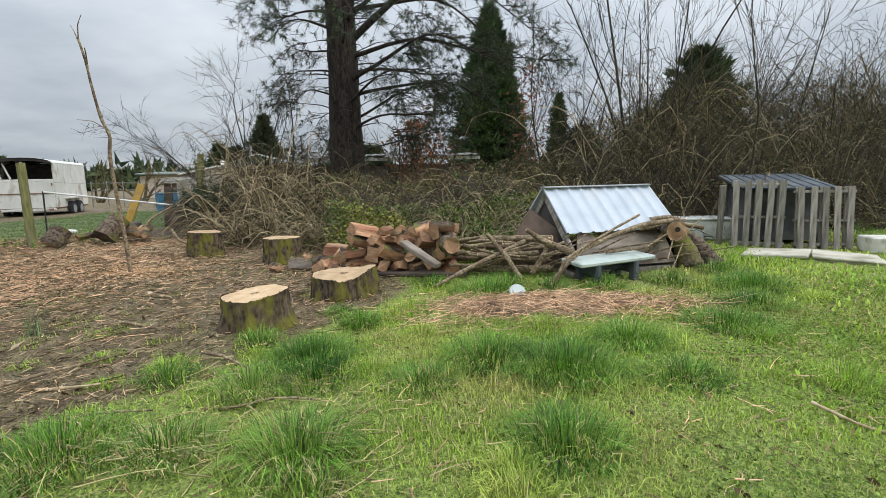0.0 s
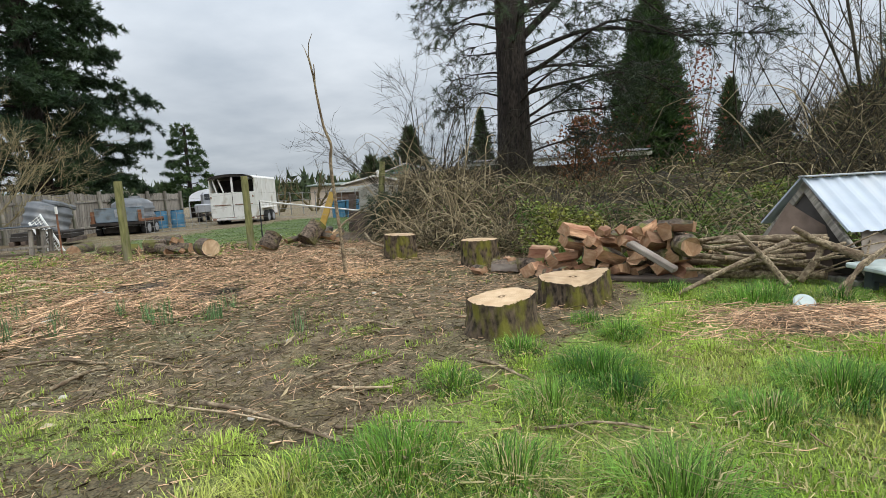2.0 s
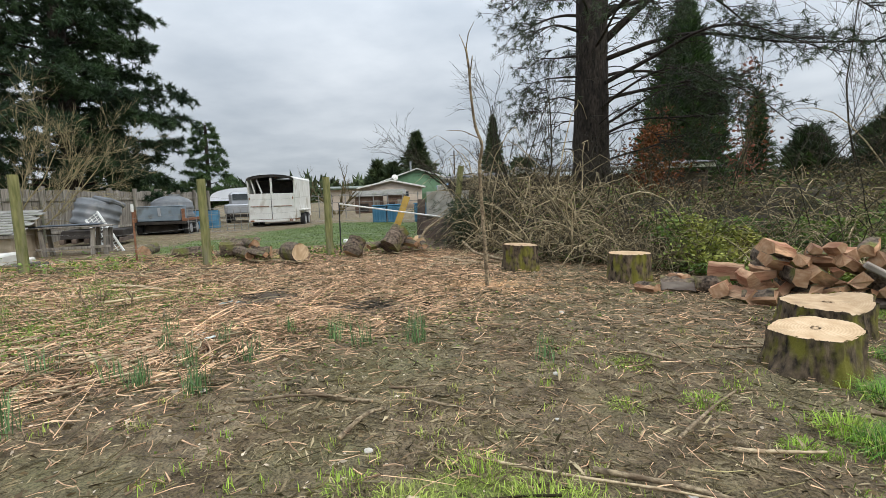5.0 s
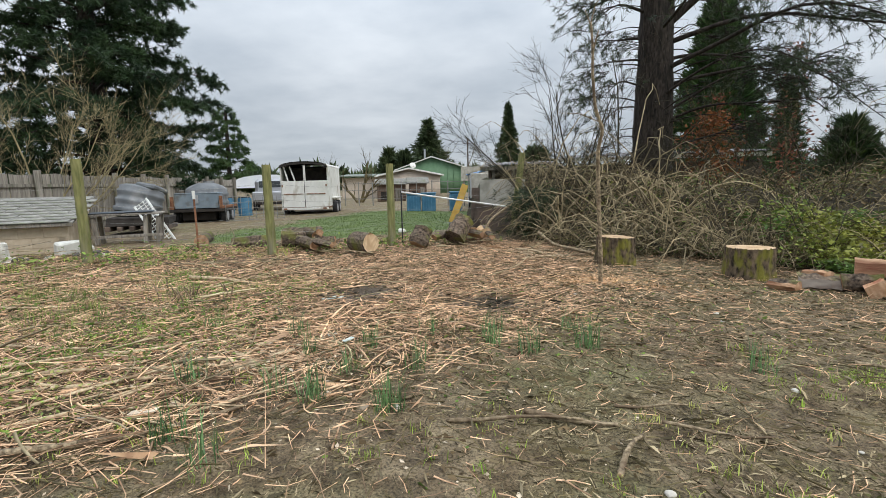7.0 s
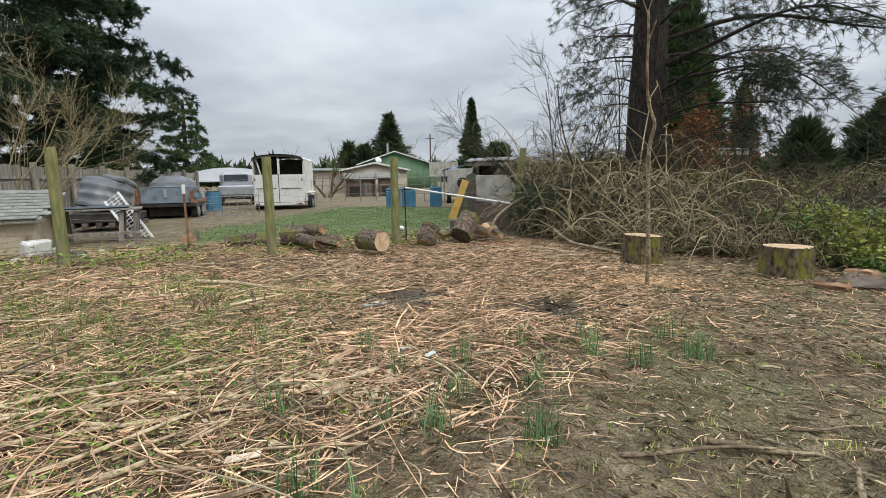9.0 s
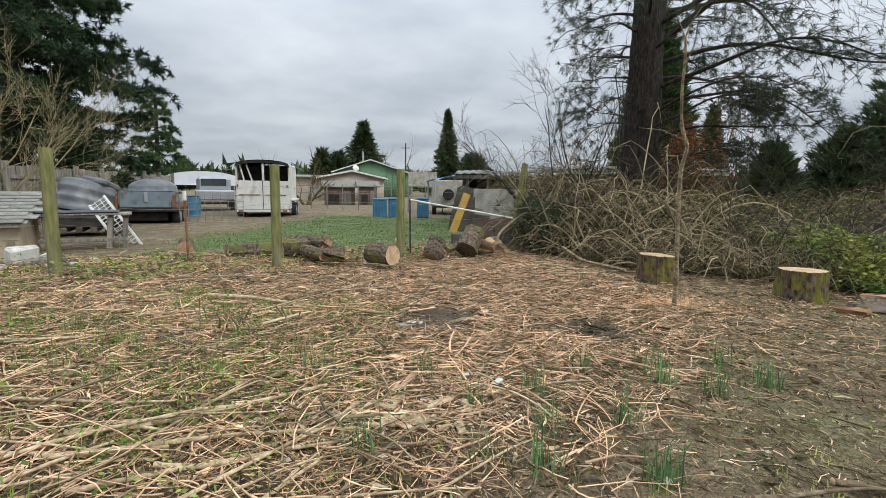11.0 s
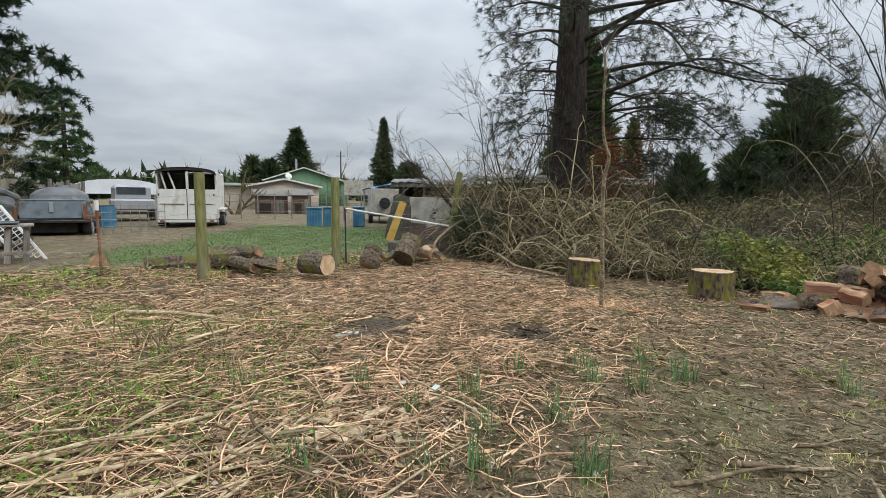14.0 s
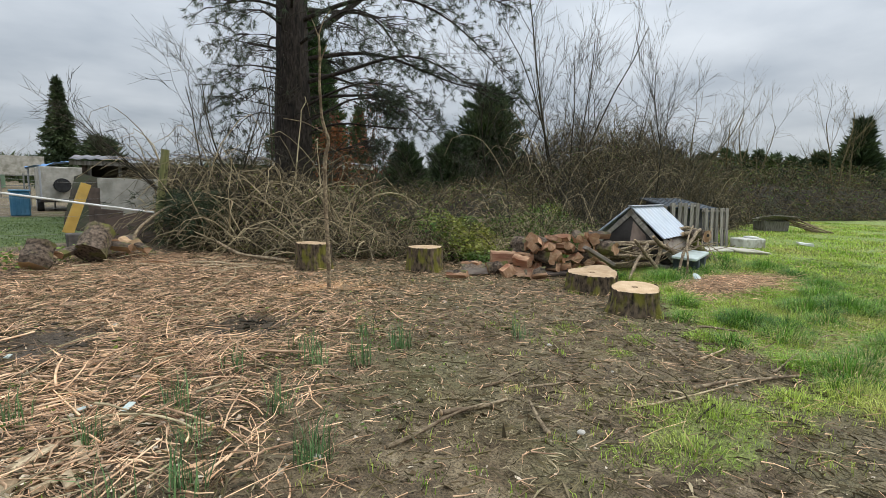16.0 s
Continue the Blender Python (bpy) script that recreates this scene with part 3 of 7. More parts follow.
# ---- firewood ----
def firewood(length, size, corners, seed, keys=("split_wood", "log_bark", "cut_red")):
    """A split billet: uneven wedge section, bark on its outer side, end grain on both ends."""
    r = random.Random(seed)
    sec = []
    if corners == 3:
        for a, q in ((200, 1.0), (340, 1.0), (20, 0.95), (60, 1.02), (95, 1.0), (130, 1.0), (160, 0.95)):
            sec.append((q * size * math.cos(radians(a)), q * size * math.sin(radians(a))))
        sec = [(r.uniform(-0.4, 0.4) * size, -0.6 * size)] + [(px * r.uniform(0.8, 1.15), pz * r.uniform(0.75, 1.1)) for px, pz in sec[2:]]
    elif corners == 4:
        for a in (40, 75, 112, 150, 215, 300):
            q = r.uniform(0.70, 1.18)
            sec.append((q * size * math.cos(radians(a)), q * 0.8 * size * math.sin(radians(a))))
    else:
        for i in range(12):
            q = r.uniform(0.92, 1.05)
            sec.append((q * size * math.cos(i * math.pi / 6), q * size * math.sin(i * math.pi / 6)))
    bm = bmesh.new()
    rows = []
    cuts = 4
    for k in range(cuts + 1):
        yk = length * (k / cuts - 0.5)
        sw = r.uniform(0.88, 1.10)
        rows.append([bm.verts.new((px * sw + r.uniform(-1, 1) * 0.006, yk + (r.uniform(-1, 1) * 0.02 if k in (0, cuts) else 0), pz * sw + r.uniform(-1, 1) * 0.010)) for px, pz in sec])
    nsec = len(sec)
    for k in range(cuts):
        for i in range(nsec):
            j = (i + 1) % nsec
            f = bm.faces.new((rows[k][i], rows[k][j], rows[k + 1][j], rows[k + 1][i]))
            mx = sec[i][1] + sec[j][1]
            f.material_index = 1 if (corners > 4 or mx > 0.9 * size) else 0
    for row, flip in ((rows[0], False), (rows[-1], True)):
        f = bm.faces.new(row if not flip else row[::-1])
        f.material_index = 2
    bmesh.ops.recalc_face_normals(bm, faces=bm.faces)
    me = bpy.data.meshes.new("firewood_log")
    bm.to_mesh(me)
    bm.free()
    for k in keys:
        me.materials.append(M[k])
    return me


billets = [firewood(r_len, r_size, c, 40 + i) for i, (r_len, r_size, c) in enumerate(
    [(0.36, 0.12, 3), (0.34, 0.105, 4), (0.38, 0.13, 4), (0.32, 0.11, 3), (0.36, 0.15, 3), (0.34, 0.095, 4), (0.40, 0.125, 4), (0.34, 0.115, 4)])]


def put_log(me, x, y, z, rx, ry, rz, label, group="split firewood in the pile", name="firewood_log"):
    return tagged(part(name, me, None, m=pose(x, y, z, rx, ry, rz)), label, "firewood", group)


pile = random.Random(5)
rows_of = [(0.10, -1.28, 0.12, 7), (0.28, -1.22, 0.10, 6), (0.45, -1.15, 0.05, 6), (0.60, -1.08, -0.02, 5)]
for zi, x0, x1, cnt in rows_of:
    for k in range(cnt):
        fx = k / (cnt - 1)
        px = x0 + (x1 - x0) * fx + pile.uniform(-0.04, 0.04)
        if zi > 0.55 and 0.35 < fx < 0.45:
            continue
        put_log(pile.choice(billets), px, 6.55 - 0.20 * (px + 0.5) + pile.uniform(-0.05, 0.05), zi + 0.03 + pile.uniform(-0.02, 0.02),
                pile.uniform(-22, 22), pile.uniform(0, 360), pile.uniform(-75, 40), "split reddish firewood log stacked in the pile")
# behind the front row
for zi, cnt in ((0.12, 5), (0.32, 5), (0.5, 4)):
    for k in range(cnt):
        put_log(pile.choice(billets), -1.15 + 0.27 * k + pile.uniform(-0.05, 0.05), 6.98 + pile.uniform(-0.05, 0.05), zi,
                pile.uniform(-8, 8), pile.uniform(0, 360), pile.uniform(-25, 25), "split firewood log at the back of the pile")
tagged(part("base_plank", box(1.75, 0.30, 0.05, 0, 0, 0, 0.01, 0.012), "brown_board", m=pose(-0.55, 6.42, 0.04, 2, 0, -10)), "dark rotten plank under the firewood", "plank")
# loose ones at the pile's foot
for px, py, pz, rz, b in ((-1.50, 6.50, 0.12, 30, 0), (-1.66, 6.72, 0.11, -20, 2), (-1.42, 6.62, 0.27, 10, 1), (-1.72, 6.95, 0.13, 80, 4), (-1.55, 6.95, 0.28, 60, 6), (-1.35, 6.35, 0.09, 55, 3), (-2.46, 6.95, 0.08, 40, 5), (-2.05, 7.15, 0.18, 20, 5)):
    put_log(billets[b], px, py, pz, pile.uniform(-10, 10), pile.uniform(0, 360), rz, "split firewood log lying loose beside the pile")
put_log(firewood(0.40, 0.14, 4, 76, ("plywood", "log_bark", "plywood")), -2.08, 7.02, 0.10, 0, 10, 80, "pale grey split log lying by the stump")
# a long flat slab and a round leaning on the pile's front
def beam(a, b, w, t, jitter=0.008):
    """A plank from a to b, and its pose."""
    v = Vector(b) - Vector(a)
    q = v.to_track_quat("Y", "Z").to_matrix().to_4x4()
    return box(w, v.length, t, 0, v.length / 2, -t / 2, 0.01, jitter), Matrix.Translation(a) @ q


slab_bm, slab_m = beam((-0.52, 6.12, 0.52), (-0.06, 5.93, 0.24), 0.17, 0.06)
tagged(part("wooden_slab", slab_bm, "plywood", m=slab_m), "pale weathered wooden slab leaning on the firewood", "firewood")
put_log(firewood(0.34, 0.12, 12, 77), 0.08, 6.20, 0.48, 0, 20, 10, "round pale firewood log on top of the branch heap")
put_log(firewood(0.40, 0.11, 4, 78), 0.02, 6.35, 0.67, 0, 0, 62, "mossy split log on top of the pile")


# ---- branches and poles ----
def branch(points, r0, r1, sides=7, bumpy=0.16, seed=0, key="stick"):
    """A bent branch through the points, tapering from r0 to r1, with closed ends."""
    r = np.random.default_rng(seed)
    pts = np.array(points, float)
    t = np.linspace(0, len(pts) - 1, max(8, 5 * len(pts)))
    P = np.stack([np.interp(t, np.arange(len(pts)), pts[:, c]) for c in range(3)], 1)
    for _ in range(2):
        P[1:-1] = 0.25 * P[:-2] + 0.5 * P[1:-1] + 0.25 * P[2:]
    R = np.linspace(r0, r1, len(P)) * (1 + bumpy * r.uniform(-1, 1, len(P)))
    V, Q = tubes(P[None], R[None], sides)
    n = len(V)
    k = len(P)
    V = np.concatenate([V, P[:1], P[-1:]])
    s = np.arange(sides)
    T = np.concatenate([np.stack([np.full(sides, n), (s + 1) % sides, s], 1), np.stack([np.full(sides, n + 1), (k - 1) * sides + s, (k - 1) * sides + (s + 1) % sides], 1)])
    me = arrays("branch", V, Q, T, smooth=False)
    me.materials.append(M[key])
    me.materials.append(M["cut"])
    idx = np.zeros(len(Q) + len(T), np.int32)
    idx[len(Q):] = 1
    me.polygons.foreach_set("material_index", idx)
    return me


def put_branch(points, r0, r1, label, seed=0, name="branch", group="branches heaped by the shelter", **kw):
    return tagged(part(name, branch(points, r0, r1, seed=seed, **kw), None), label, "branch", group)


put_branch([(0.10, 6.75, 0.42), (0.7, 6.45, 0.50), (1.42, 6.15, 0.52)], 0.042, 0.045, "thick peeled branch on the log heap", 1)
put_branch([(0.05, 6.8, 0.36), (0.8, 6.6, 0.36), (1.35, 6.4, 0.38)], 0.036, 0.038, "thick branch on the log heap", 2)
put_branch([(0.0, 6.6, 0.22), (0.7, 6.4, 0.25), (1.4, 6.25, 0.22)], 0.045, 0.036, "thick branch low in the log heap", 3)
put_branch([(0.1, 6.5, 0.10), (0.8, 6.35, 0.10), (1.45, 6.2, 0.12)], 0.055, 0.045, "barky log at the bottom of the heap", 4)
put_branch([(0.15, 6.4, 0.33), (0.6, 6.3, 0.3), (1.25, 6.2, 0.33)], 0.035, 0.03, "thin branch across the log heap", 5)
put_branch([(-0.12, 5.55, 0.05), (0.45, 5.85, 0.28), (1.05, 6.1, 0.50)], 0.022, 0.03, "long pale stick propped on the log heap", 6)
put_branch([(0.55, 6.0, 0.62), (0.78, 5.9, 0.35), (0.95, 5.75, 0.08)], 0.024, 0.034, "forked branch leaning down to the grass", 7)
put_branch([(1.05, 6.0, 0.66), (1.25, 6.0, 0.52), (1.62, 5.95, 0.36)], 0.025, 0.055, "stubby barky limb with pale broken end", 8)
put_branch([(1.12, 5.98, 0.10), (1.27, 6.0, 0.32), (1.36, 6.05, 0.55)], 0.036, 0.03, "short limb standing in the heap", 9)
put_branch([(1.28, 5.45, 0.06), (1.42, 5.55, 0.34), (1.75, 5.8, 0.47), (2.2, 6.05, 0.66), (2.55, 6.2, 0.80)], 0.018, 0.015, "long bent stick over the boards", 10)
put_branch([(1.30, 5.62, 0.08), (1.65, 5.78, 0.40), (2.2, 5.95, 0.60), (2.6, 6.15, 0.68), (3.05, 6.35, 0.70)], 0.024, 0.036, "long barked branch over the boards", 11)
put_branch([(2.05, 6.0, 0.35), (2.6, 6.1, 0.38), (3.2, 6.45, 0.62)], 0.02, 0.014, "thin grey branch in the heap", 12)
put_branch([(2.70, 6.5, 0.60), (3.20, 6.55, 0.64), (3.55, 6.5, 0.58)], 0.04, 0.03, "short branch on the root log", 13)
put_branch([(2.68, 6.4, 0.24), (2.88, 6.45, 0.40), (3.06, 6.5, 0.55)], 0.03, 0.03, "short prop under the branches", 14)
put_branch([(3.20, 6.75, 0.58), (3.33, 6.6, 0.35), (3.40, 6.45, 0.03)], 0.10, 0.16, "furrowed trunk section leaning on the heap", 15, sides=14, key="log_bark", bumpy=0.1)
put_branch([(3.38, 6.9, 0.55), (3.63, 6.75, 0.30), (3.80, 6.6, 0.03)], 0.08, 0.13, "furrowed trunk section leaning on the heap", 16, sides=14, key="log_bark", bumpy=0.1)
put_branch([(2.90, 6.7, 0.68), (3.15, 6.7, 0.72), (3.35, 6.6, 0.66)], 0.04, 0.03, "short gnarled limb lying on top of the heap", 17)
put_log(firewood(0.5, 0.13, 12, 79), 3.08, 6.42, 0.58, 0, 0, -10, "sawn log with a dark hollow heart", "branches heaped by the shelter")
# the hollow heart of that log: a dark disc with the hole's shade painted in
bm = bmesh.new()
bmesh.ops.create_cone(bm, cap_ends=True, segments=9, radius1=0.035, radius2=0.035, depth=0.02)
hol = part("hollow", bm, "dark", bpy.data.objects[[o.name for o in bpy.data.objects if o.name.startswith("firewood_log")][-1]], "dark disc for the rot and the shade of the hollow", pose(0.0, -0.254, 0.02, 90, 0, 0))

hb = random.Random(23)
for k in range(26):
    bx0, by0 = hb.uniform(0.1, 1.5), hb.uniform(6.0, 6.6)
    ln, tn = hb.uniform(0.35, 0.9), hb.gauss(0.1, 0.5)
    z0b = hb.uniform(0.08, 0.5)
    put_branch([(bx0 - ln / 2 * math.cos(tn), by0 - ln / 2 * math.sin(tn), z0b + hb.uniform(-0.08, 0.12)), (bx0, by0, z0b + 0.03), (bx0 + ln / 2 * math.cos(tn), by0 + ln / 2 * math.sin(tn), z0b + hb.uniform(-0.08, 0.16))], hb.uniform(0.012, 0.028), hb.uniform(0.008, 0.018), "short branch in the tangled log heap", 600 + k)
for k in range(14):
    bx0, by0 = hb.uniform(1.5, 3.3), hb.uniform(5.95, 6.35)
    ln, tn = hb.uniform(0.4, 1.0), hb.gauss(0.35, 0.4)
    z0b = hb.uniform(0.2, 0.6)
    put_branch([(bx0 - ln / 2 * math.cos(tn), by0 - ln / 2 * math.sin(tn), z0b - 0.12), (bx0, by0, z0b), (bx0 + ln / 2 * math.cos(tn), by0 + ln / 2 * math.sin(tn), z0b + hb.uniform(0.0, 0.16))], hb.uniform(0.008, 0.016), hb.uniform(0.005, 0.01), "thin twiggy branch over the boards", 640 + k)

# a crooked dead sapling standing in the yard
sap = thing("dead_sapling", "tall crooked dead sapling standing in the straw", "tree")
part("stem", branch([(-4.55, 6.88, -0.02), (-4.56, 6.87, 0.5), (-4.60, 6.85, 1.15), (-4.62, 6.82, 1.75), (-4.56, 6.80, 2.0), (-4.66, 6.79, 2.25), (-4.70, 6.74, 2.7), (-4.70, 6.70, 2.95), (-4.73, 6.65, 3.24)], 0.030, 0.013, seed=30, bumpy=0.10), None, sap)
part("side_twig", branch([(-4.70, 6.72, 2.9), (-4.66, 6.66, 3.05), (-4.64, 6.62, 3.12)], 0.012, 0.006, sides=5, seed=31), None, sap)
part("side_twig", branch([(-4.73, 6.65, 3.22), (-4.68, 6.6, 3.40), (-4.60, 6.58, 3.52)], 0.009, 0.003, sides=5, seed=32), None, sap)
part("side_twig", branch([(-4.73, 6.65, 3.2), (-4.78, 6.66, 3.34), (-4.82, 6.66, 3.42)], 0.008, 0.003, sides=5, seed=33), None, sap)
part("side_twig", branch([(-4.62, 6.82, 2.1), (-4.85, 6.9, 2.22), (-5.1, 6.95, 2.25)], 0.007, 0.003, sides=5, seed=34), None, sap)


# ---- sheet metal shelter ----
def sheet_metal(width, run, ribs):
    """A ribbed sheet: flat pans with raised trapezoid ribs."""
    prof = []
    pitch = width / ribs
    for k in range(ribs + 1):
        c = k * pitch
        for dx, dz in ((-0.035, 0), (-0.018, 0.022), (0.018, 0.022), (0.035, 0)):
            prof.append((min(max(c + dx, 0), width), dz))
    V, Q = [], []
    for s in (0.0, 0.5, 1.0):
        for px, pz in prof:
            V.append((px, -run * s, pz))
    n = len(prof)
    for k in range(2):
        for i in range(n - 1):
            Q.append((k * n + i, (k + 1) * n + i, (k + 1) * n + i + 1, k * n + i + 1))
    m0 = len(V)
    V += [(a, b, c - 0.003) for a, b, c in V]
    Q += [(d + m0, c + m0, b + m0, a + m0) for a, b, c, d in Q]
    return arrays("sheet", V, Q)


rw = math.hypot(1.70, 0.52)
sh_m = pose(1.42, 6.80, 0, 0, 0, math.degrees(math.atan2(0.52, 1.70)))
shelter = thing("metal_roofed_shelter", "small A-frame shelter roofed with ribbed white sheet metal", "shelter", sh_m)
pitch_deg = math.degrees(math.atan2(0.49, 0.56))
part("roof_sheet", sheet_metal(rw, 0.86, 9), "metal", shelter, "ribbed white metal sheet", pose(0, 0, 1.14, pitch_deg, 0, 0))
part("roof_sheet", sheet_metal(rw, 0.86, 9), "metal", shelter, "ribbed white metal sheet", pose(rw, 0.02, 1.14, pitch_deg, 0, 180))
part("ridge_cap", box(rw + 0.02, 0.12, 0.02, rw / 2, 0.0, 1.155, 0.006), "silver", shelter)
for gx0 in (0.05, rw - 0.05):
    for s in (1, -1):
        part("rafter", box(0.05, 1.35, 0.09, 0, -0.675, -0.10, 0.006), "old_wood", shelter, m=pose(gx0, 0, 1.12, pitch_deg + 4, 0, 0 if s > 0 else 180))
    # near-black end sheets: the shade inside the A-frame is put into their colour
    part("gable", arrays("gable", [(gx0, 0, 1.08), (gx0, -0.85, 0.12), (gx0, 0.85, 0.12), (gx0 + 0.02, 0, 1.08), (gx0 + 0.02, -0.85, 0.12), (gx0 + 0.02, 0.85, 0.12)],
         [(0, 1, 4, 3), (1, 2, 5, 4), (2, 0, 3, 5)], [(0, 2, 1), (3, 4, 5)]), "dark", shelter, "near-black sheet with the shade of the shelter's end in its colour")
part("floor_board", box(rw, 1.6, 0.06, rw / 2, 0, 0.02), "old_wood", shelter)


def jagged_board(pts, thick=0.014):
    """A broken sheet of plywood cut to an outline in its own plane."""
    bm = bmesh.new()
    fr = [bm.verts.new((a, 0, b)) for a, b in pts]
    f = bm.faces.new(fr)
    ext = bmesh.ops.extrude_face_region(bm, geom=[f])
    bmesh.ops.translate(bm, vec=(0, thick, 0), verts=[v for v in ext["geom"] if isinstance(v, bmesh.types.BMVert)])
    bmesh.ops.recalc_face_normals(bm, faces=bm.faces)
    return bm


def put_board(pts, m, key="plywood", label="broken grey-brown plywood sheet leaning on the shelter"):
    return tagged(part("plywood_sheet", jagged_board(pts), key, m=m), label, "board", "broken boards leaning on the shelter")


put_board([(0, 0), (0.80, -0.02), (0.92, 0.26), (0.36, 0.70), (0.22, 0.82), (-0.04, 0.46)], pose(1.02, 6.28, 0.10, -16, 0, 10), "brown_ply")
put_board([(0, 0), (0.85, 0.0), (0.86, 0.32), (0.42, 0.36), (0.12, 0.52)], pose(1.72, 6.10, 0.14, -22, 0, 14))
put_board([(0, 0), (1.20, 0.0), (1.08, 0.58), (0.72, 0.55), (0.18, 0.50), (0.10, 0.30)], pose(2.05, 6.20, 0.12, -24, 0, 15))
put_board([(0, 0), (0.5, 0.02), (0.48, 0.36), (0.05, 0.34)], pose(0.72, 6.72, 0.05, -10, 0, 4), "brown_board")

# ---- low garden table ----
tm = pose(2.06, 5.90, 0.03, 0, 0, 20)
table = thing("low_table", "low grey-green plastic table standing in long grass", "table", tm)
part("tabletop", box(1.10, 0.42, 0.05, z=0.235, bevel=0.012), "table", table, m=pose(0, 0, 0, 2.0, -1.5, 0))
for lx in (-0.30, 0.26):
    part("leg", box(0.06, 0.44, 0.16, lx, 0, 0.08, 0.01), "roofing", table)
    part("leg", box(0.08, 0.10, 0.26, lx, -0.16, -0.01, 0.01), "roofing", table)
    part("leg", box(0.08, 0.10, 0.26, lx, 0.16, -0.01, 0.01), "roofing", table)
part("brace", box(0.6, 0.04, 0.05, 0, 0, 0.12), "roofing", table)

# ---- pallet shed ----
def pallet(m, w, h, slats, label):
    ob = thing("wooden_pallet", label, "pallet", m, "pallets of the animal shed")
    for k in range(slats):
        px = (k + 0.5) * w / slats
        lean = random.uniform(-1.2, 1.2)
        part("slat", box(0.095, 0.02, h, 0, 0, 0, 0.004, 0.004), "old_wood", ob, m=pose(px, -0.05, 0, 0, lean, 0))
    for hz in (0.06, h * 0.44, h - 0.10):
        part("stringer", box(w, 0.075, 0.045, w / 2, 0, hz, 0.005, 0.003), "old_wood", ob)
    for k in range(3):
        part("back_slat", box(0.095, 0.018, h, 0, 0, 0, 0.004), "old_wood", ob, m=pose(w * (0.1 + 0.4 * k), 0.05, 0, 0, 0, 0))
    return ob


shed = thing("animal_shed", "small dark plywood shed with a sloping felt roof", "shed", pose(5.25, 8.55, 0, 0, 0, -14))
part("wall", box(1.30, 0.03, 0.86, 0.78, 0.05, 0.12, 0.004), "shed_dark", shed)
part("wall", box(0.03, 1.0, 0.98, 0.18, 0.55, 0.08, 0.004), "shed_dark", shed)
part("wall", box(0.03, 1.0, 0.98, 1.42, 0.55, 0.08, 0.004), "shed_dark", shed)
part("wall", box(1.30, 0.03, 1.1, 0.78, 1.05, 0.08, 0.004), "shed_dark", shed)
part("roof", box(1.42, 1.45, 0.04, 0, 0, 0, 0.006), "roofing", shed, "dark ribbed roofing felt", pose(0.70, 0.48, 1.12, 9, 0, 0))
for k in range(8):
    part("roof_batten", box(0.025, 1.44, 0.016, 0, 0, 0, 0.004), "roofing", shed, m=pose(0.06 + 0.18 * k, 0.48, 1.158, 9, 0, 0))
for px in (0.2, 0.6, 1.0, 1.35):
    part("foot", box(0.09, 0.09, 0.12, px, 0.1, 0.02), "old_wood", shed)
pallet(pose(5.00, 8.32, 0.03, -4, 0, -26), 0.80, 1.15, 5, "grey wooden pallet standing upright against the shed")
pallet(pose(5.82, 7.90, 0.03, -5, 0, -12), 0.88, 1.03, 5, "grey wooden pallet leaning as a fence panel")
tagged(part("timber_post", box(0.08, 0.08, 1.1, 0, 0, 0, 0.01), "old_wood", m=pose(4.93, 8.5, 0.0, 3, -2, 20)), "short rough timber post beside the pallet", "post")

# folded pale sheet on the grass, white tubs
slab_ob = thing("pale_sheet", "pale folded sheet of board lying on the grass", "board", pose(5.45, 7.02, float(height_at(5.4, 7.0)) + 0.02, 0, 0, -38))
part("panel", box(0.78, 0.75, 0.045, 0.40, 0, 0.0, 0.012, 0.01), "slab", slab_ob, m=pose(0, 0, 0.01, 0, 2, 2))
part("panel", box(0.85, 0.74, 0.045, -0.43, 0.03, 0.0, 0.012, 0.01), "slab", slab_ob, m=pose(0, 0, 0.01, 0, -4, -3))
part("panel", box(0.80, 0.60, 0.03, 0.44, -0.03, -0.035, 0.01, 0.008), "slab", slab_ob)
wb = thing("foam_box", "white foam box lying on the lawn", "box", pose(6.98, 7.35, 0.03, 0, 0, -15))
part("body", box(0.78, 0.42, 0.26, 0, 0, 0, 0.02, 0.01), "foam", wb)
part("rim", box(0.22, 0.30, 0.05, 0.1, 0.0, 0.255, 0.012), "white", wb)
tub = thing("white_tub", "long white tub standing in front of the brambles", "tub", pose(5.0, 9.45, 0.03, 0, 0, -6))
part("body", box(1.2, 0.6, 0.40, 0, 0, 0, 0.04), "white", tub)
part("rim", box(1.26, 0.66, 0.04, 0, 0, 0.395, 0.012), "white", tub)

# white lid on the grass
bm = bmesh.new()
bmesh.ops.create_cone(bm, cap_ends=True, segments=28, radius1=0.088, radius2=0.078, depth=0.018)
lid = thing("plastic_plate", "round white plastic plate lying in the grass", "plate", pose(0.78, 4.97, 0.12, 48, 6, 0))
part("disc", bm, "table", lid)
bm = bmesh.new()
bmesh.ops.create_cone(bm, cap_ends=True, segments=24, radius1=0.058, radius2=0.052, depth=0.014)
part("boss", bm, "table", lid, m=pose(0, 0, 0.014))


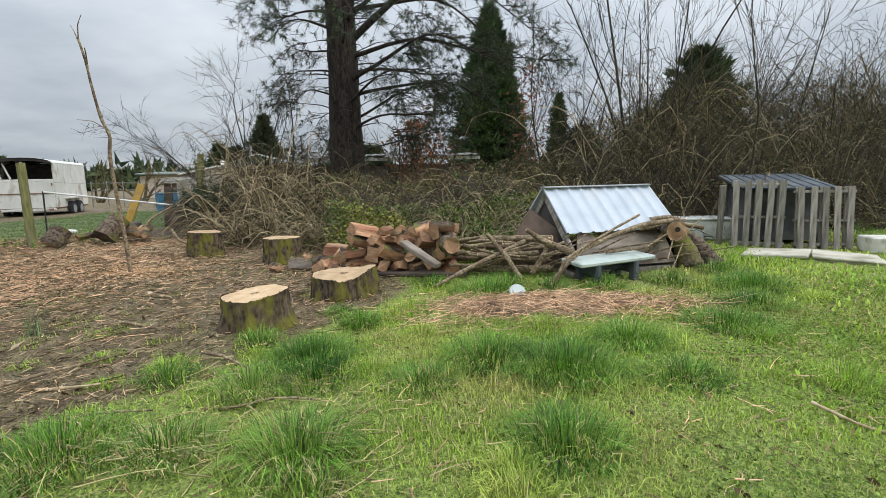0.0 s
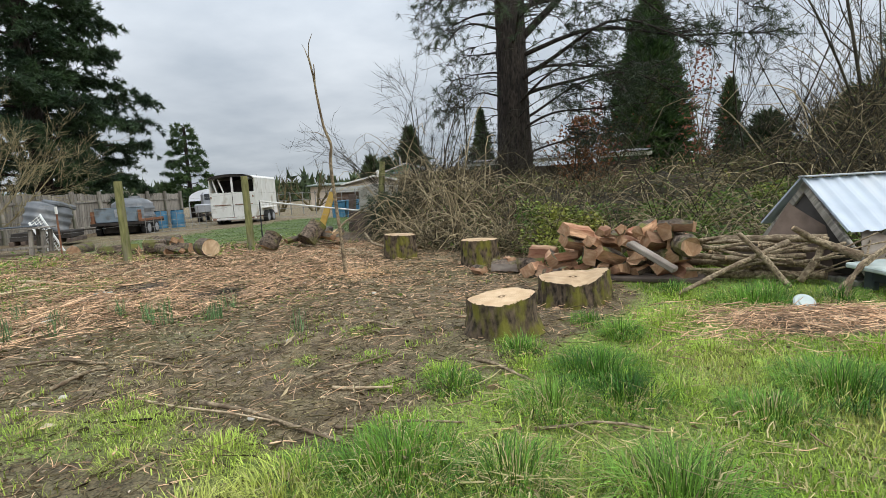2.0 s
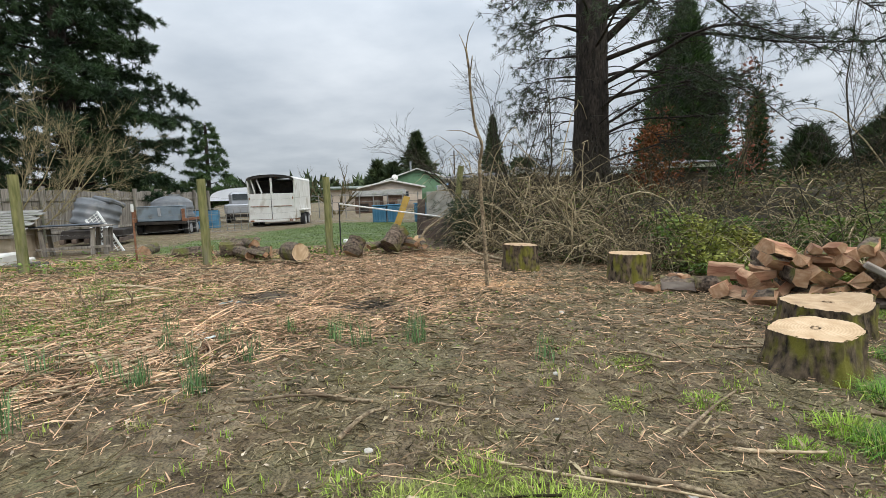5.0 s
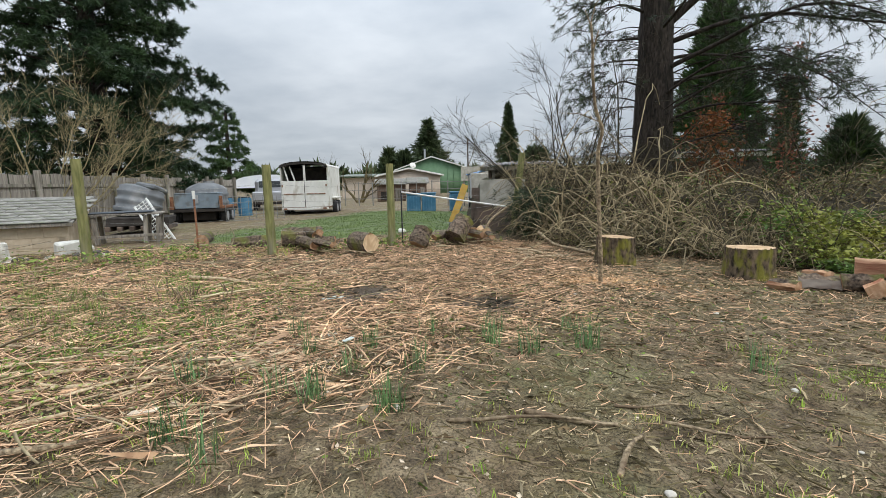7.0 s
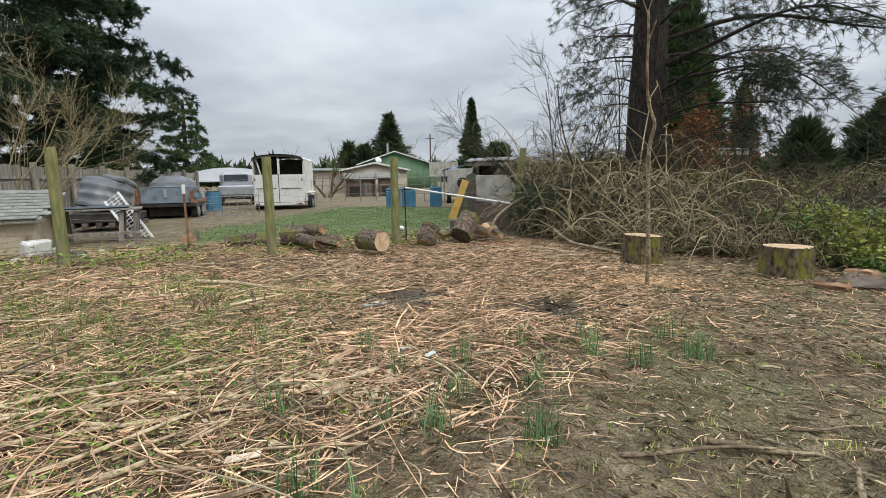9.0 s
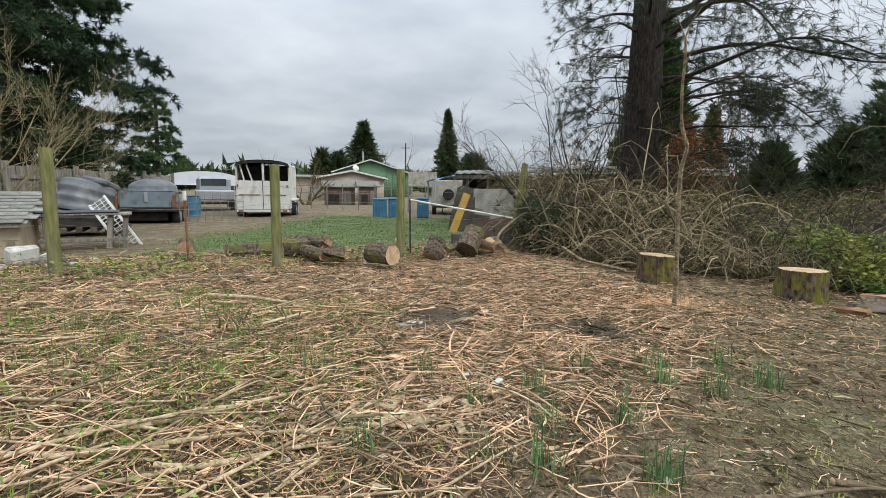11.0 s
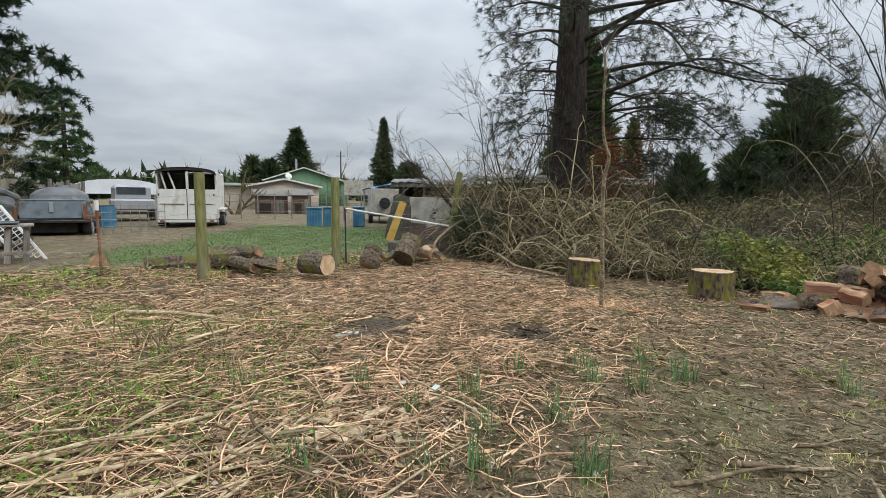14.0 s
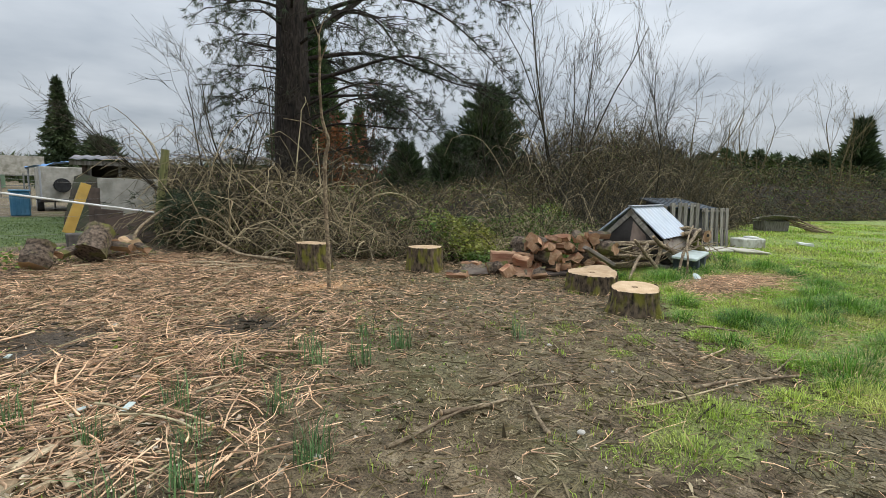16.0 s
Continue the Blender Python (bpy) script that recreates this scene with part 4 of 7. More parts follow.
# ---- fence along the paddock ----
POSTS = [(-13.15, 6.72, 1.95, 0, 0), (-10.60, 8.42, 1.82, 0, 0), (-8.82, 10.25, 1.84, 0, 0), (-6.50, 12.75, 2.12, 0, 7)]
for x, y, top, rx, ry in POSTS:
    z0 = float(height_at(x, y)) - 0.05
    bm = bmesh.new()
    bmesh.ops.create_cone(bm, cap_ends=True, segments=14, radius1=0.088, radius2=0.08, depth=top - z0)
    bmesh.ops.subdivide_edges(bm, edges=[e for e in bm.edges if abs(e.verts[0].co.z - e.verts[1].co.z) > 0.5], cuts=6)
    for v in bm.verts:
        v.co.x += 0.006 * noise.noise(v.co * 6 + Vector((x, 0, 0)))
        v.co.y += 0.006 * noise.noise(v.co * 6 + Vector((0, y, 0)))
        v.co.z += (top - z0) / 2
    tagged(part("fence_post", bm, "post", m=pose(x, y, z0, rx, ry, 0)), "round mossy wooden fence post" + (" leaning over the boards" if ry else ""), "fence post", "posts of the paddock fence")


def rod(a, b, r, key, name, label, category, group="", sides=6):
    P = np.linspace(a, b, 3)[None]
    V, Q = tubes(P, np.full((1, 3), r), sides)
    return tagged(part(name, arrays(name, V, Q), key), label, category, group)


rod((-8.66, 10.48, 0.1), (-8.69, 10.56, 1.24), 0.016, "black", "steel_stake", "thin dark steel stake beside a fence post", "stake")
rod((-12.0, 8.05, 0.15), (-12.05, 8.1, 1.25), 0.02, "rust", "rusty_stake", "rusty steel stake with a white cap", "stake")
rod((-12.05, 8.1, 1.2), (-12.052, 8.102, 1.36), 0.03, "white", "stake_cap", "white plastic cap on a rusty stake", "cap")
rod((-8.69, 10.56, 1.22), (-6.52, 12.0, 0.80), 0.022, "white", "white_rail", "white plastic rail propped between stake and post", "rail")
wires = []
for h in (0.45, 0.75, 1.05, 1.35):
    for (xa, ya, *_), (xb, yb, *_) in zip([(-17.5, 3.9)] + [p[:2] for p in POSTS[:-1]], [p[:2] for p in POSTS]):
        s = np.linspace(0, 1, 9)
        wires.append(np.stack([xa + (xb - xa) * s, ya + (yb - ya) * s, h + 0.12 - 0.10 * np.sin(np.pi * s)], 1))
for wpath in wires:
    V, Q = tubes(wpath[None], np.full((1, 9), 0.0022), 3)
    tagged(part("fence_wire", arrays("fence_wire", V, Q), "wire"), "thin grey fence wire strung between posts", "wire", "wires of the paddock fence")

# boards and yellow plank by the leaning post
def leaning_board(w, h, m, key, label, t=0.018, name="board"):
    return tagged(part(name, box(w, t, h, 0, 0, 0, 0.004, 0.006), key, m=m), label, "board", "boards by the leaning post")


leaning_board(1.25, 0.85, pose(-6.95, 13.9, 0.62, -3, 0, 4), "osb", "pale weathered chipboard sheet propped on end")
leaning_board(0.55, 0.62, pose(-7.40, 13.4, 0.18, -10, 8, 24), "brown_board", "brown board leaning on the chipboard")
leaning_board(1.05, 0.62, pose(-6.78, 13.0, 0.13, -12, -13, 10), "brown_ply", "brown plywood sheet leaning by the post")
leaning_board(0.22, 1.15, pose(-7.62, 13.35, 0.12, -8, 3, 20), "brown_board", "narrow dark board leaning by the plank")
leaning_board(0.9, 0.5, pose(-6.55, 12.6, 0.12, -20, 4, 8), "brown_board", "dark board at the foot of the post")
leaning_board(0.17, 1.02, pose(-7.95, 12.15, 0.40, -6, 21, 18), "yellow", "yellow painted plank leaning upright", 0.09, "yellow_plank")
tagged(part("concrete_block", box(0.44, 0.26, 0.30, 0, 0, 0, 0.02, 0.015), "concrete", m=pose(-7.72, 11.85, 0.13, 0, 0, 12)), "dark concrete block under the plank", "block")
put_log(firewood(0.52, 0.20, 12, 81, ("log_bark", "log_bark", "cut")), -8.84, 8.80, 0.31, 0, 25, 62, "short thick log with a pale split end", "cut logs by the fence", "cut_log")
put_log(firewood(0.40, 0.25, 3, 82, ("chips", "log_bark", "cut")), -8.12, 10.05, 0.26, 70, 30, 30, "pale split log slab by the fence", "cut logs by the fence", "cut_log")
put_log(firewood(0.55, 0.24, 12, 83, ("log_bark", "log_bark", "log_bark")), -7.42, 10.75, 0.38, 62, 40, 30, "dark gnarled root log by the fence", "cut logs by the fence", "cut_log")
put_log(firewood(0.45, 0.18, 4, 84, ("chips", "log_bark", "cut")), -6.95, 11.15, 0.28, 5, 20, 20, "pale split log on a heap", "cut logs by the fence", "cut_log")
put_log(firewood(0.75, 0.21, 12, 85), -10.5, 9.3, 0.32, 0, 0, -60, "thick mossy log behind the fence", "cut logs by the fence", "cut_log")
put_log(firewood(0.8, 0.15, 12, 86), -11.4, 8.9, 0.26, 0, 0, -50, "mossy log behind the fence", "cut logs by the fence", "cut_log")
put_log(firewood(1.0, 0.14, 12, 87), -12.75, 9.05, 0.30, 0, 0, 35, "mossy log with a bright sawn end", "cut logs by the fence", "cut_log")
for lx, ly, lz, lr, ll, la, lw in ((-10.15, 8.95, 0.27, 0.12, 0.5, 70, "round"), (-9.85, 9.15, 0.27, 0.12, 0.4, 110, "round"), (-10.25, 9.25, 0.43, 0.09, 0.45, 60, "round"), (-9.75, 8.85, 0.25, 0.09, 0.5, 80, "log_bark"), (-10.0, 9.2, 0.46, 0.10, 0.4, 30, "chips"),
                                   (-7.15, 10.95, 0.25, 0.10, 0.5, 70, "chips"), (-7.75, 10.45, 0.24, 0.09, 0.4, -30, "log_bark"), (-6.75, 10.85, 0.22, 0.09, 0.45, 25, "chips"), (-7.3, 11.3, 0.30, 0.13, 0.5, 40, "log_bark")):
    put_log(firewood(ll, lr, 12 if lw == "round" else 3, int(100 * lr - 10 * lx), ("log_bark" if lw != "chips" else "chips", "log_bark", "cut_red")), lx, ly, lz, 8, 0, la, "short brown log in a low heap by the fence", "cut logs by the fence", "cut_log")
put_branch([(-6.95, 10.9, 0.15), (-6.8, 11.2, 0.55), (-6.35, 11.7, 0.9), (-5.9, 12.1, 1.05)], 0.035, 0.015, "pale bent branch leaning on the post", 41, group="")
put_branch([(-5.6, 9.9, 0.40), (-5.3, 9.6, 0.20), (-4.6, 9.2, 0.10)], 0.025, 0.03, "pale forked stick by the stump", 42, group="")


# ---- thicket of brambles ----
FRONT_X = np.array([-9, -6.6, -5.5, -4.3, -2.6, -1.4, 0.6, 2.0, 4.0, 6.0, 8.0, 12.0, 16.0, 22.0, 30, 45])
FRONT_Y = np.array([16, 12.9, 11.2, 9.6, 9.0, 8.0, 7.6, 8.2, 9.2, 9.6, 9.8, 10.6, 12.2, 13.5, 12, 11])


def thick_depth(x, y):
    """Metres into the thicket from its front edge."""
    return y - np.interp(x, FRONT_X, FRONT_Y)


def thick_top(x, y):
    d = thick_depth(x, y)
    full = 1.5 + 0.9 * np.exp(-(((x - 8.0) / 4.0) ** 2)) + 0.15 * waves(x * 1.3, y * 1.3, 21) + 1.25 * smooth(2.2, 6.5, x) + 0.75 * smooth(9, 12, x) + 0.32 * smooth(-3.2, -4.6, x) - 0.25 * smooth(0.5, -1, x) * smooth(-3, -1, x)
    return 0.15 + full * smooth(-0.1, 3.6, d) ** 0.8


def scatter(n, x0, x1, deep):
    x = rng.uniform(x0, x1, n)
    d = rng.uniform(0, 1, n) ** 1.1 * deep
    return x, np.interp(x, FRONT_X, FRONT_Y) + d


# Solid dark filler under the canes: blocks the view, shade painted in its colour.
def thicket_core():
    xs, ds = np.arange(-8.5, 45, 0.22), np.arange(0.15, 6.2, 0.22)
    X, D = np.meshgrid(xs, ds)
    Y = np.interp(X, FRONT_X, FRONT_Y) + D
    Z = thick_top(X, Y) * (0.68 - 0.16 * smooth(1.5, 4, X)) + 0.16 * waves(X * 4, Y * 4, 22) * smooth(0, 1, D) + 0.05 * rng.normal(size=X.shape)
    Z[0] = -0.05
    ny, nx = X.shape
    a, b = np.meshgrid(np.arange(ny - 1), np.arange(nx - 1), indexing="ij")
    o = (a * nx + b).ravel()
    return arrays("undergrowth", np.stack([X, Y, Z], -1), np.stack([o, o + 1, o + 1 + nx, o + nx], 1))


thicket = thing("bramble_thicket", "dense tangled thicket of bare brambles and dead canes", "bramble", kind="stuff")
part("undergrowth", thicket_core(), "under", thicket, "dark solid filler standing in for the shaded inside of the thicket")


def arching(n, x0, x1, deep, length, rad, key, rise=1.0, k=7, lift=0.0, sides=3):
    x, y = scatter(n, x0, x1, deep)
    base = np.stack([x, y, thick_top(x, y) * rng.uniform(0.15, 0.85, n) + lift], 1)
    a = rng.uniform(0, 2 * np.pi, n)
    L = length * rng.uniform(0.5, 1.3, n)
    out = np.stack([np.cos(a), np.sin(a) * 0.7], 1)
    s = np.linspace(0, 1, k)
    up = rise * rng.uniform(0.2, 1.0, n)
    P = np.empty((n, k, 3))
    P[:, :, :2] = base[:, None, :2] + out[:, None] * (L[:, None] * s)[:, :, None] * 0.8
    P[:, :, 2] = base[:, 2:3] + L[:, None] * (up[:, None] * s - (0.55 + 0.5 * up[:, None]) * s ** 2.2 * 0.9)
    P += rng.normal(0, 0.03, P.shape) * s[None, :, None] * length
    P[:, :, 2] = np.maximum(P[:, :, 2], 0.05)
    R = rad * rng.uniform(0.6, 1.3, n)[:, None] * (1 - 0.7 * s)[None]
    V, Q = tubes(P, R, sides)
    return part("canes", arrays("canes", V, Q), key, thicket)


arching(1500, -6.9, 2.0, 4.2, 1.3, 0.009, "cane", 1.0)
arching(420, -6.6, -2.5, 3.2, 1.9, 0.014, "cane", 1.3, sides=4)
arching(140, -6.4, -3.2, 2.4, 2.0, 0.013, "cane", 2.4, 9, 0.1, 4)
arching(320, 2.5, 14.0, 4.6, 2.2, 0.014, "cane", 2.0, 8, 0.2)
arching(900, 4.0, 16.0, 5.0, 2.2, 0.012, "twig_red", 2.2, 8, 0.4)
arching(900, -6.6, -3.0, 3.0, 1.0, 0.008, "twig_dark", 1.2, 6)
arching(3200, -7.0, 3.0, 5.0, 0.8, 0.006, "twig_red", 1.0, 5)
arching(1200, -7, 2.5, 5.0, 1.3, 0.010, "twig_red", 1.2)
arching(5200, 2.0, 14.0, 4.8, 1.0, 0.008, "twig_red", 1.1, 5)
arching(3400, 2.0, 14.0, 4.8, 1.2, 0.010, "twig_dark", 1.3, 6)
arching(1100, 2.5, 14.0, 4.2, 1.4, 0.009, "cane", 1.2)
arching(420, -3.0, 2.5, 1.6, 1.0, 0.007, "cane", 1.4, 6, 0.15)
arching(2300, 12.0, 40.0, 5.0, 1.5, 0.016, "twig_dark", 1.2, 5)
arching(1800, 12.0, 40.0, 5.0, 1.4, 0.016, "twig_red", 1.2, 5)
arching(900, -6.5, 14.0, 5.0, 1.5, 0.007, "twig_dark", 2.2, 6, 0.3)
arching(1600, 3.0, 13.0, 5.0, 1.7, 0.007, "twig_dark", 2.4, 6, 0.4)


def thicket_leaves(n, x0, x1, deep, size, key, low, high, d0=0.0):
    x, y = scatter(n, x0, x1, deep)
    y = y + d0
    c = np.stack([x, y, thick_top(x, y) * rng.uniform(low, high, n) + 0.03], 1)
    V, Q = leaves(c, size * rng.uniform(0.6, 1.3, n))
    return part("foliage", arrays("foliage", V, Q), key, thicket)


thicket_leaves(16000, -7, 14, 5.0, 0.032, "dead_leaf", 0.55, 1.0)
thicket_leaves(6000, 12, 40, 5.0, 0.06, "dead_leaf", 0.5, 1.0)
thicket_leaves(5000, -3.5, 3.5, 5.0, 0.035, "ivy", 0.5, 0.9)
thicket_leaves(3500, -2.2, 2.4, 2.2, 0.035, "ivy", 0.2, 0.7)
thicket_leaves(9000, 2, 13, 5.0, 0.03, "dead_leaf", 0.5, 1.05)
thicket_leaves(4500, -6.6, -2.5, 3.0, 0.03, "ivy", 0.3, 0.95)
thicket_leaves(9000, -6.8, -2.0, 3.6, 0.03, "dead_leaf", 0.3, 1.0)
thicket_leaves(9000, 3, 14, 5.0, 0.03, "ivy", 0.35, 0.98)
thicket_leaves(6000, 13, 40, 5.0, 0.06, "ivy", 0.3, 0.95)

# ivy and low green growth behind the firewood
n_iv = 40000
ivx, ivy_ = rng.uniform(-3.4, 2.6, n_iv), rng.uniform(7.0, 10.2, n_iv)
keep = (ivy_ > np.interp(ivx, [-3.4, -2.3, -1.5, 0.5, 2.6], [8.9, 8.3, 7.35, 7.15, 7.6])) & (rng.uniform(0, 1, n_iv) < smooth(-2.3, -1.4, ivx + 0.3 * waves(ivx, ivy_, 3)))
keep &= rng.uniform(0, 1, n_iv) < 0.25 + 0.75 * smooth(-0.45, 0.35, waves(ivx * 2.2, ivy_ * 2.2, 33))
ivx, ivy_ = ivx[keep], ivy_[keep]
ivz = (0.10 + 0.66 * smooth(7.1, 9.2, ivy_) * (1 + 0.5 * waves(ivx * 2, ivy_ * 2, 31))) * rng.uniform(0.55, 1.12, len(ivx))
V, Q = leaves(np.stack([ivx, ivy_, ivz], 1), rng.uniform(0.020, 0.045, len(ivx)), 0.35)
tagged(part("ivy_patch", arrays("ivy_patch", V, Q), "ivy"), "low patch of yellow-green ivy behind the firewood", "ivy", kind="stuff")


# ---- trees ----
def tufts(centre, heading, n, length, width, spread=0.9):
    """Sprays of needles: n thin triangles from each centre, fanned about its heading."""
    c = np.repeat(centre, n, axis=0)
    h = np.repeat(heading, n, axis=0) + rng.normal(0, spread, (len(centre) * n, 3))
    h /= np.linalg.norm(h, axis=1, keepdims=True) + 1e-9
    L = length * rng.uniform(0.6, 1.2, len(c))[:, None]
    s = np.cross(h, rng.normal(size=h.shape))
    s *= width / 2 / (np.linalg.norm(s, axis=1, keepdims=True) + 1e-9)
    c = c + rng.normal(0, length * 0.12, c.shape)
    V = np.stack([c - s, c + s, c + h * L], 1).reshape(-1, 3)
    return V, np.arange(len(c))[:, None] * 3 + np.array([[0, 1, 2]])


def big_trunk(h, r0, r1, seed, sides=44, rows=64, bend=0.04):
    r = np.random.default_rng(seed)
    s = np.linspace(0, 1, rows)
    cx, cy = bend * np.sin(2.2 * s + r.uniform(0, 6)), bend * np.sin(1.7 * s + r.uniform(0, 6))
    cx, cy = cx - cx[0], cy - cy[0]
    a = np.arange(sides) * 2 * np.pi / sides
    R = (r0 + (r1 - r0) * s ** 1.4 + 0.30 * r0 * np.exp(-s * h / 0.5))[:, None] * (1 + 0.05 * np.sin(3 * a + 1)[None] + 0.03 * r.uniform(-1, 1, (rows, sides)) + 0.035 * np.sin(13 * a[None] + 2.5 * np.sin(s * h * 1.3)[:, None]) + 0.03 * np.sin(23 * a[None] + 3 * np.sin(s * h * 2.1 + 1)[:, None]) + 0.05 * np.sin(2 * a[None] + s[:, None] * h * 0.9))
    V = np.stack([cx[:, None] + R * np.cos(a), cy[:, None] + R * np.sin(a), np.broadcast_to((s * h)[:, None], R.shape)], -1).reshape(-1, 3)
    i, j = np.meshgrid(np.arange(rows - 1), np.arange(sides), indexing="ij")
    Q = np.stack([i * sides + j, i * sides + (j + 1) % sides, (i + 1) * sides + (j + 1) % sides, (i + 1) * sides + j], -1).reshape(-1, 4)
    return arrays("trunk", V, Q, smooth=False)


def limb_path(p0, az, length, rise, droop, k=12, wob=0.06, r=None):
    s = np.linspace(0, 1, k)
    az_s = az + r.uniform(0.2, 0.8) * np.sin(s * r.uniform(2, 5) + r.uniform(0, 6)) * s
    step = length / (k - 1)
    x = p0[0] + np.cumsum(np.concatenate([[0], np.cos(az_s[1:]) * step]))
    y = p0[1] + np.cumsum(np.concatenate([[0], np.sin(az_s[1:]) * step]))
    z = p0[2] + length * (rise * r.uniform(0.7, 1.3) * s - droop * r.uniform(0.7, 1.4) * s ** 2.2) + wob * length * np.sin(s * r.uniform(4, 9) + r.uniform(0, 6)) * s
    return np.stack([x, y, z], 1)


def pine(name, label, x, y, h, r0, specs, tuft, key, seed, twig_len=1.0, twigs=9, per=2, twig_key="bark", sub=0):
    """A pine: trunk, each limb a part of its own, side twigs, and a crown of needle sprays."""
    r = np.random.default_rng(seed)
    ob = thing(name, label, "tree", pose(x, y, 0))
    part("trunk", big_trunk(h, r0, r0 * 0.5, seed), "bark", ob)
    centres, heads, tw_p, tw_r = [], [], [], []
    for z0, az, length, rise, droop, rad, bare in specs:
        rr = r0 * (1 - 0.55 * z0 / h) * 0.8
        P = limb_path((rr * math.cos(az), rr * math.sin(az), z0), az, length, rise, droop, r=r)
        V, Q = tubes(P[None], (0.8 * rad * (1 - 0.85 * np.linspace(0, 1, len(P))) ** 1.2)[None], 6)
        part("limb", arrays("limb", V, Q, smooth=True), twig_key, ob)
        for k in range(int(twigs * length / 3) + 2):
            f = bare + (1 - bare) * r.uniform(0, 1) ** 0.8
            i = min(int(f * (len(P) - 1)), len(P) - 2)
            base = P[i] + (P[i + 1] - P[i]) * (f * (len(P) - 1) - i)
            a2 = az + r.choice([-1, 1]) * r.uniform(0.4, 1.3)
            L2 = twig_len * r.uniform(0.4, 1.1) * (1.15 - 0.5 * f)
            tp = limb_path(base, a2, L2, r.uniform(-0.1, 0.35), r.uniform(0.1, 0.6), k=6, r=r)
            tw_p.append(tp)
            tw_r.append(0.014 * (1 - 0.7 * np.linspace(0, 1, 6)) * (0.6 + r0))
            for q in range(per):
                g = 5 if q == 0 else int(r.integers(2, 6))
                centres.append(tp[g])
                heads.append(tp[g] - tp[g - 1])
            for _ in range(sub):
                g = int(r.integers(1, 6))
                away = tp[g] - tp[g - 1]
                away = away / (np.linalg.norm(away) + 1e-9) + r.normal(0, 0.55, 3) + np.array([0, 0, 0.15])
                away *= r.uniform(0.22, 0.5) / (np.linalg.norm(away) + 1e-9)
                s6 = np.linspace(0, 1, 6)[:, None]
                sp = tp[g] + away * s6 + np.array([0, 0, -0.10]) * s6 ** 2
                tw_p.append(sp)
                tw_r.append(0.008 * (1 - 0.5 * s6[:, 0]))
                centres.append(sp[5])
                heads.append(sp[5] - sp[4])
    V, Q = tubes(np.array(tw_p), np.array(tw_r), 3)
    tagged(part("twig_spray", arrays("twig_spray", V, Q), twig_key, ob), kind="stuff")
    heads = np.array(heads)
    heads /= np.linalg.norm(heads, axis=1, keepdims=True) + 1e-9
    V, T = tufts(np.array(centres), heads, *tuft)
    part("crown", arrays("crown", V, None, T), key, ob, "sparse sprays of dark needles")
    return ob


pr = random.Random(11)
specs = []
for z0, az, ln, rise, droop, rad in ((2.15, 20, 3.4, 0.42, 0.35, 0.05), (2.9, -25, 3.6, 0.42, 0.38, 0.055), (3.2, 15, 4.2, 0.48, 0.42, 0.06), (3.6, -50, 4.0, 0.5, 0.45, 0.055), (3.9, 0, 5.2, 0.42, 0.45, 0.075),
                                     (4.3, -35, 5.6, 0.35, 0.42, 0.085), (4.6, 30, 5.0, 0.3, 0.35, 0.07), (5.0, -10, 6.2, 0.28, 0.38, 0.09), (5.3, -70, 4.5, 0.3, 0.42, 0.06), (5.5, 5, 6.0, 0.85, 0.35, 0.15),
                                     (6.0, -40, 6.0, 0.3, 0.4, 0.09), (6.4, 20, 6.3, 0.25, 0.33, 0.09), (6.8, -15, 6.4, 0.25, 0.35, 0.09), (4.6, 190, 1.5, 0.3, 0.5, 0.045), (5.2, 160, 1.7, 0.25, 0.45, 0.05),
                                     (5.8, 215, 1.9, 0.2, 0.4, 0.06), (6.3, 180, 1.9, 0.2, 0.4, 0.06), (6.9, 200, 2.2, 0.15, 0.3, 0.07), (3.4, 120, 2.0, 0.2, 0.4, 0.04), (3.9, 205, 1.5, 0.3, 0.55, 0.04), (5.5, 100, 3.5, 0.3, 0.4, 0.06), (6.2, -100, 3.4, 0.3, 0.45, 0.06)):
    specs.append((z0, radians(az), ln, rise, droop, rad, 0.32))
for k in range(22):
    pa = pr.uniform(0, 6.28)
    specs.append((7.3 + 0.24 * k, pa, 5.4 * (1 - 0.028 * k) * (0.68 + 0.32 * math.cos(pa)), 0.25, 0.3, 0.07, 0.25))
specs += [(2.5 + 0.33 * k, radians(pr.uniform(-60, 60) if k % 3 else pr.uniform(120, 240)), pr.uniform(1.6, 3.4) if k % 3 else pr.uniform(0.8, 1.5), 0.45, 0.5, 0.028, 0.8) for k in range(14)]
pine("pine_tree", "tall pine with a thick dark trunk and drooping limbs", -2.95, 15.2, 13.5, 0.51, specs, (19, 0.19, 0.014, 1.05), "needle", 3, 1.2, 15, 1, "bark", 2)

specs = []
for k in range(84):
    f = k / 83
    z0 = 1.9 + 12.6 * f
    ln = 6.3 * (1 - 0.72 * f) * pr.uniform(0.6, 1.08)
    specs.append((z0, k * 2.4 + pr.uniform(-0.3, 0.3), ln, 0.18, 0.16, 0.09, 0.2))
pine("pine_tree", "large dark bushy pine behind the board fence", -25.9, 17.6, 15.0, 0.40, specs, (15, 0.28, 0.05, 1.3), "needle_blue", 4, 1.5, 30, 5)
specs = [(1.2 + 0.20 * k, k * 2.4, 2.3 * (1 - 0.026 * k) * pr.uniform(0.8, 1.1), 0.25, 0.15, 0.05, 0.1) for k in range(32)]
pine("pine_tree", "dense dark evergreen beside the large pine", -31.5, 32.6, 7.4, 0.18, specs, (14, 0.30, 0.05, 1.2), "cypress", 5, 0.9, 24, 5)


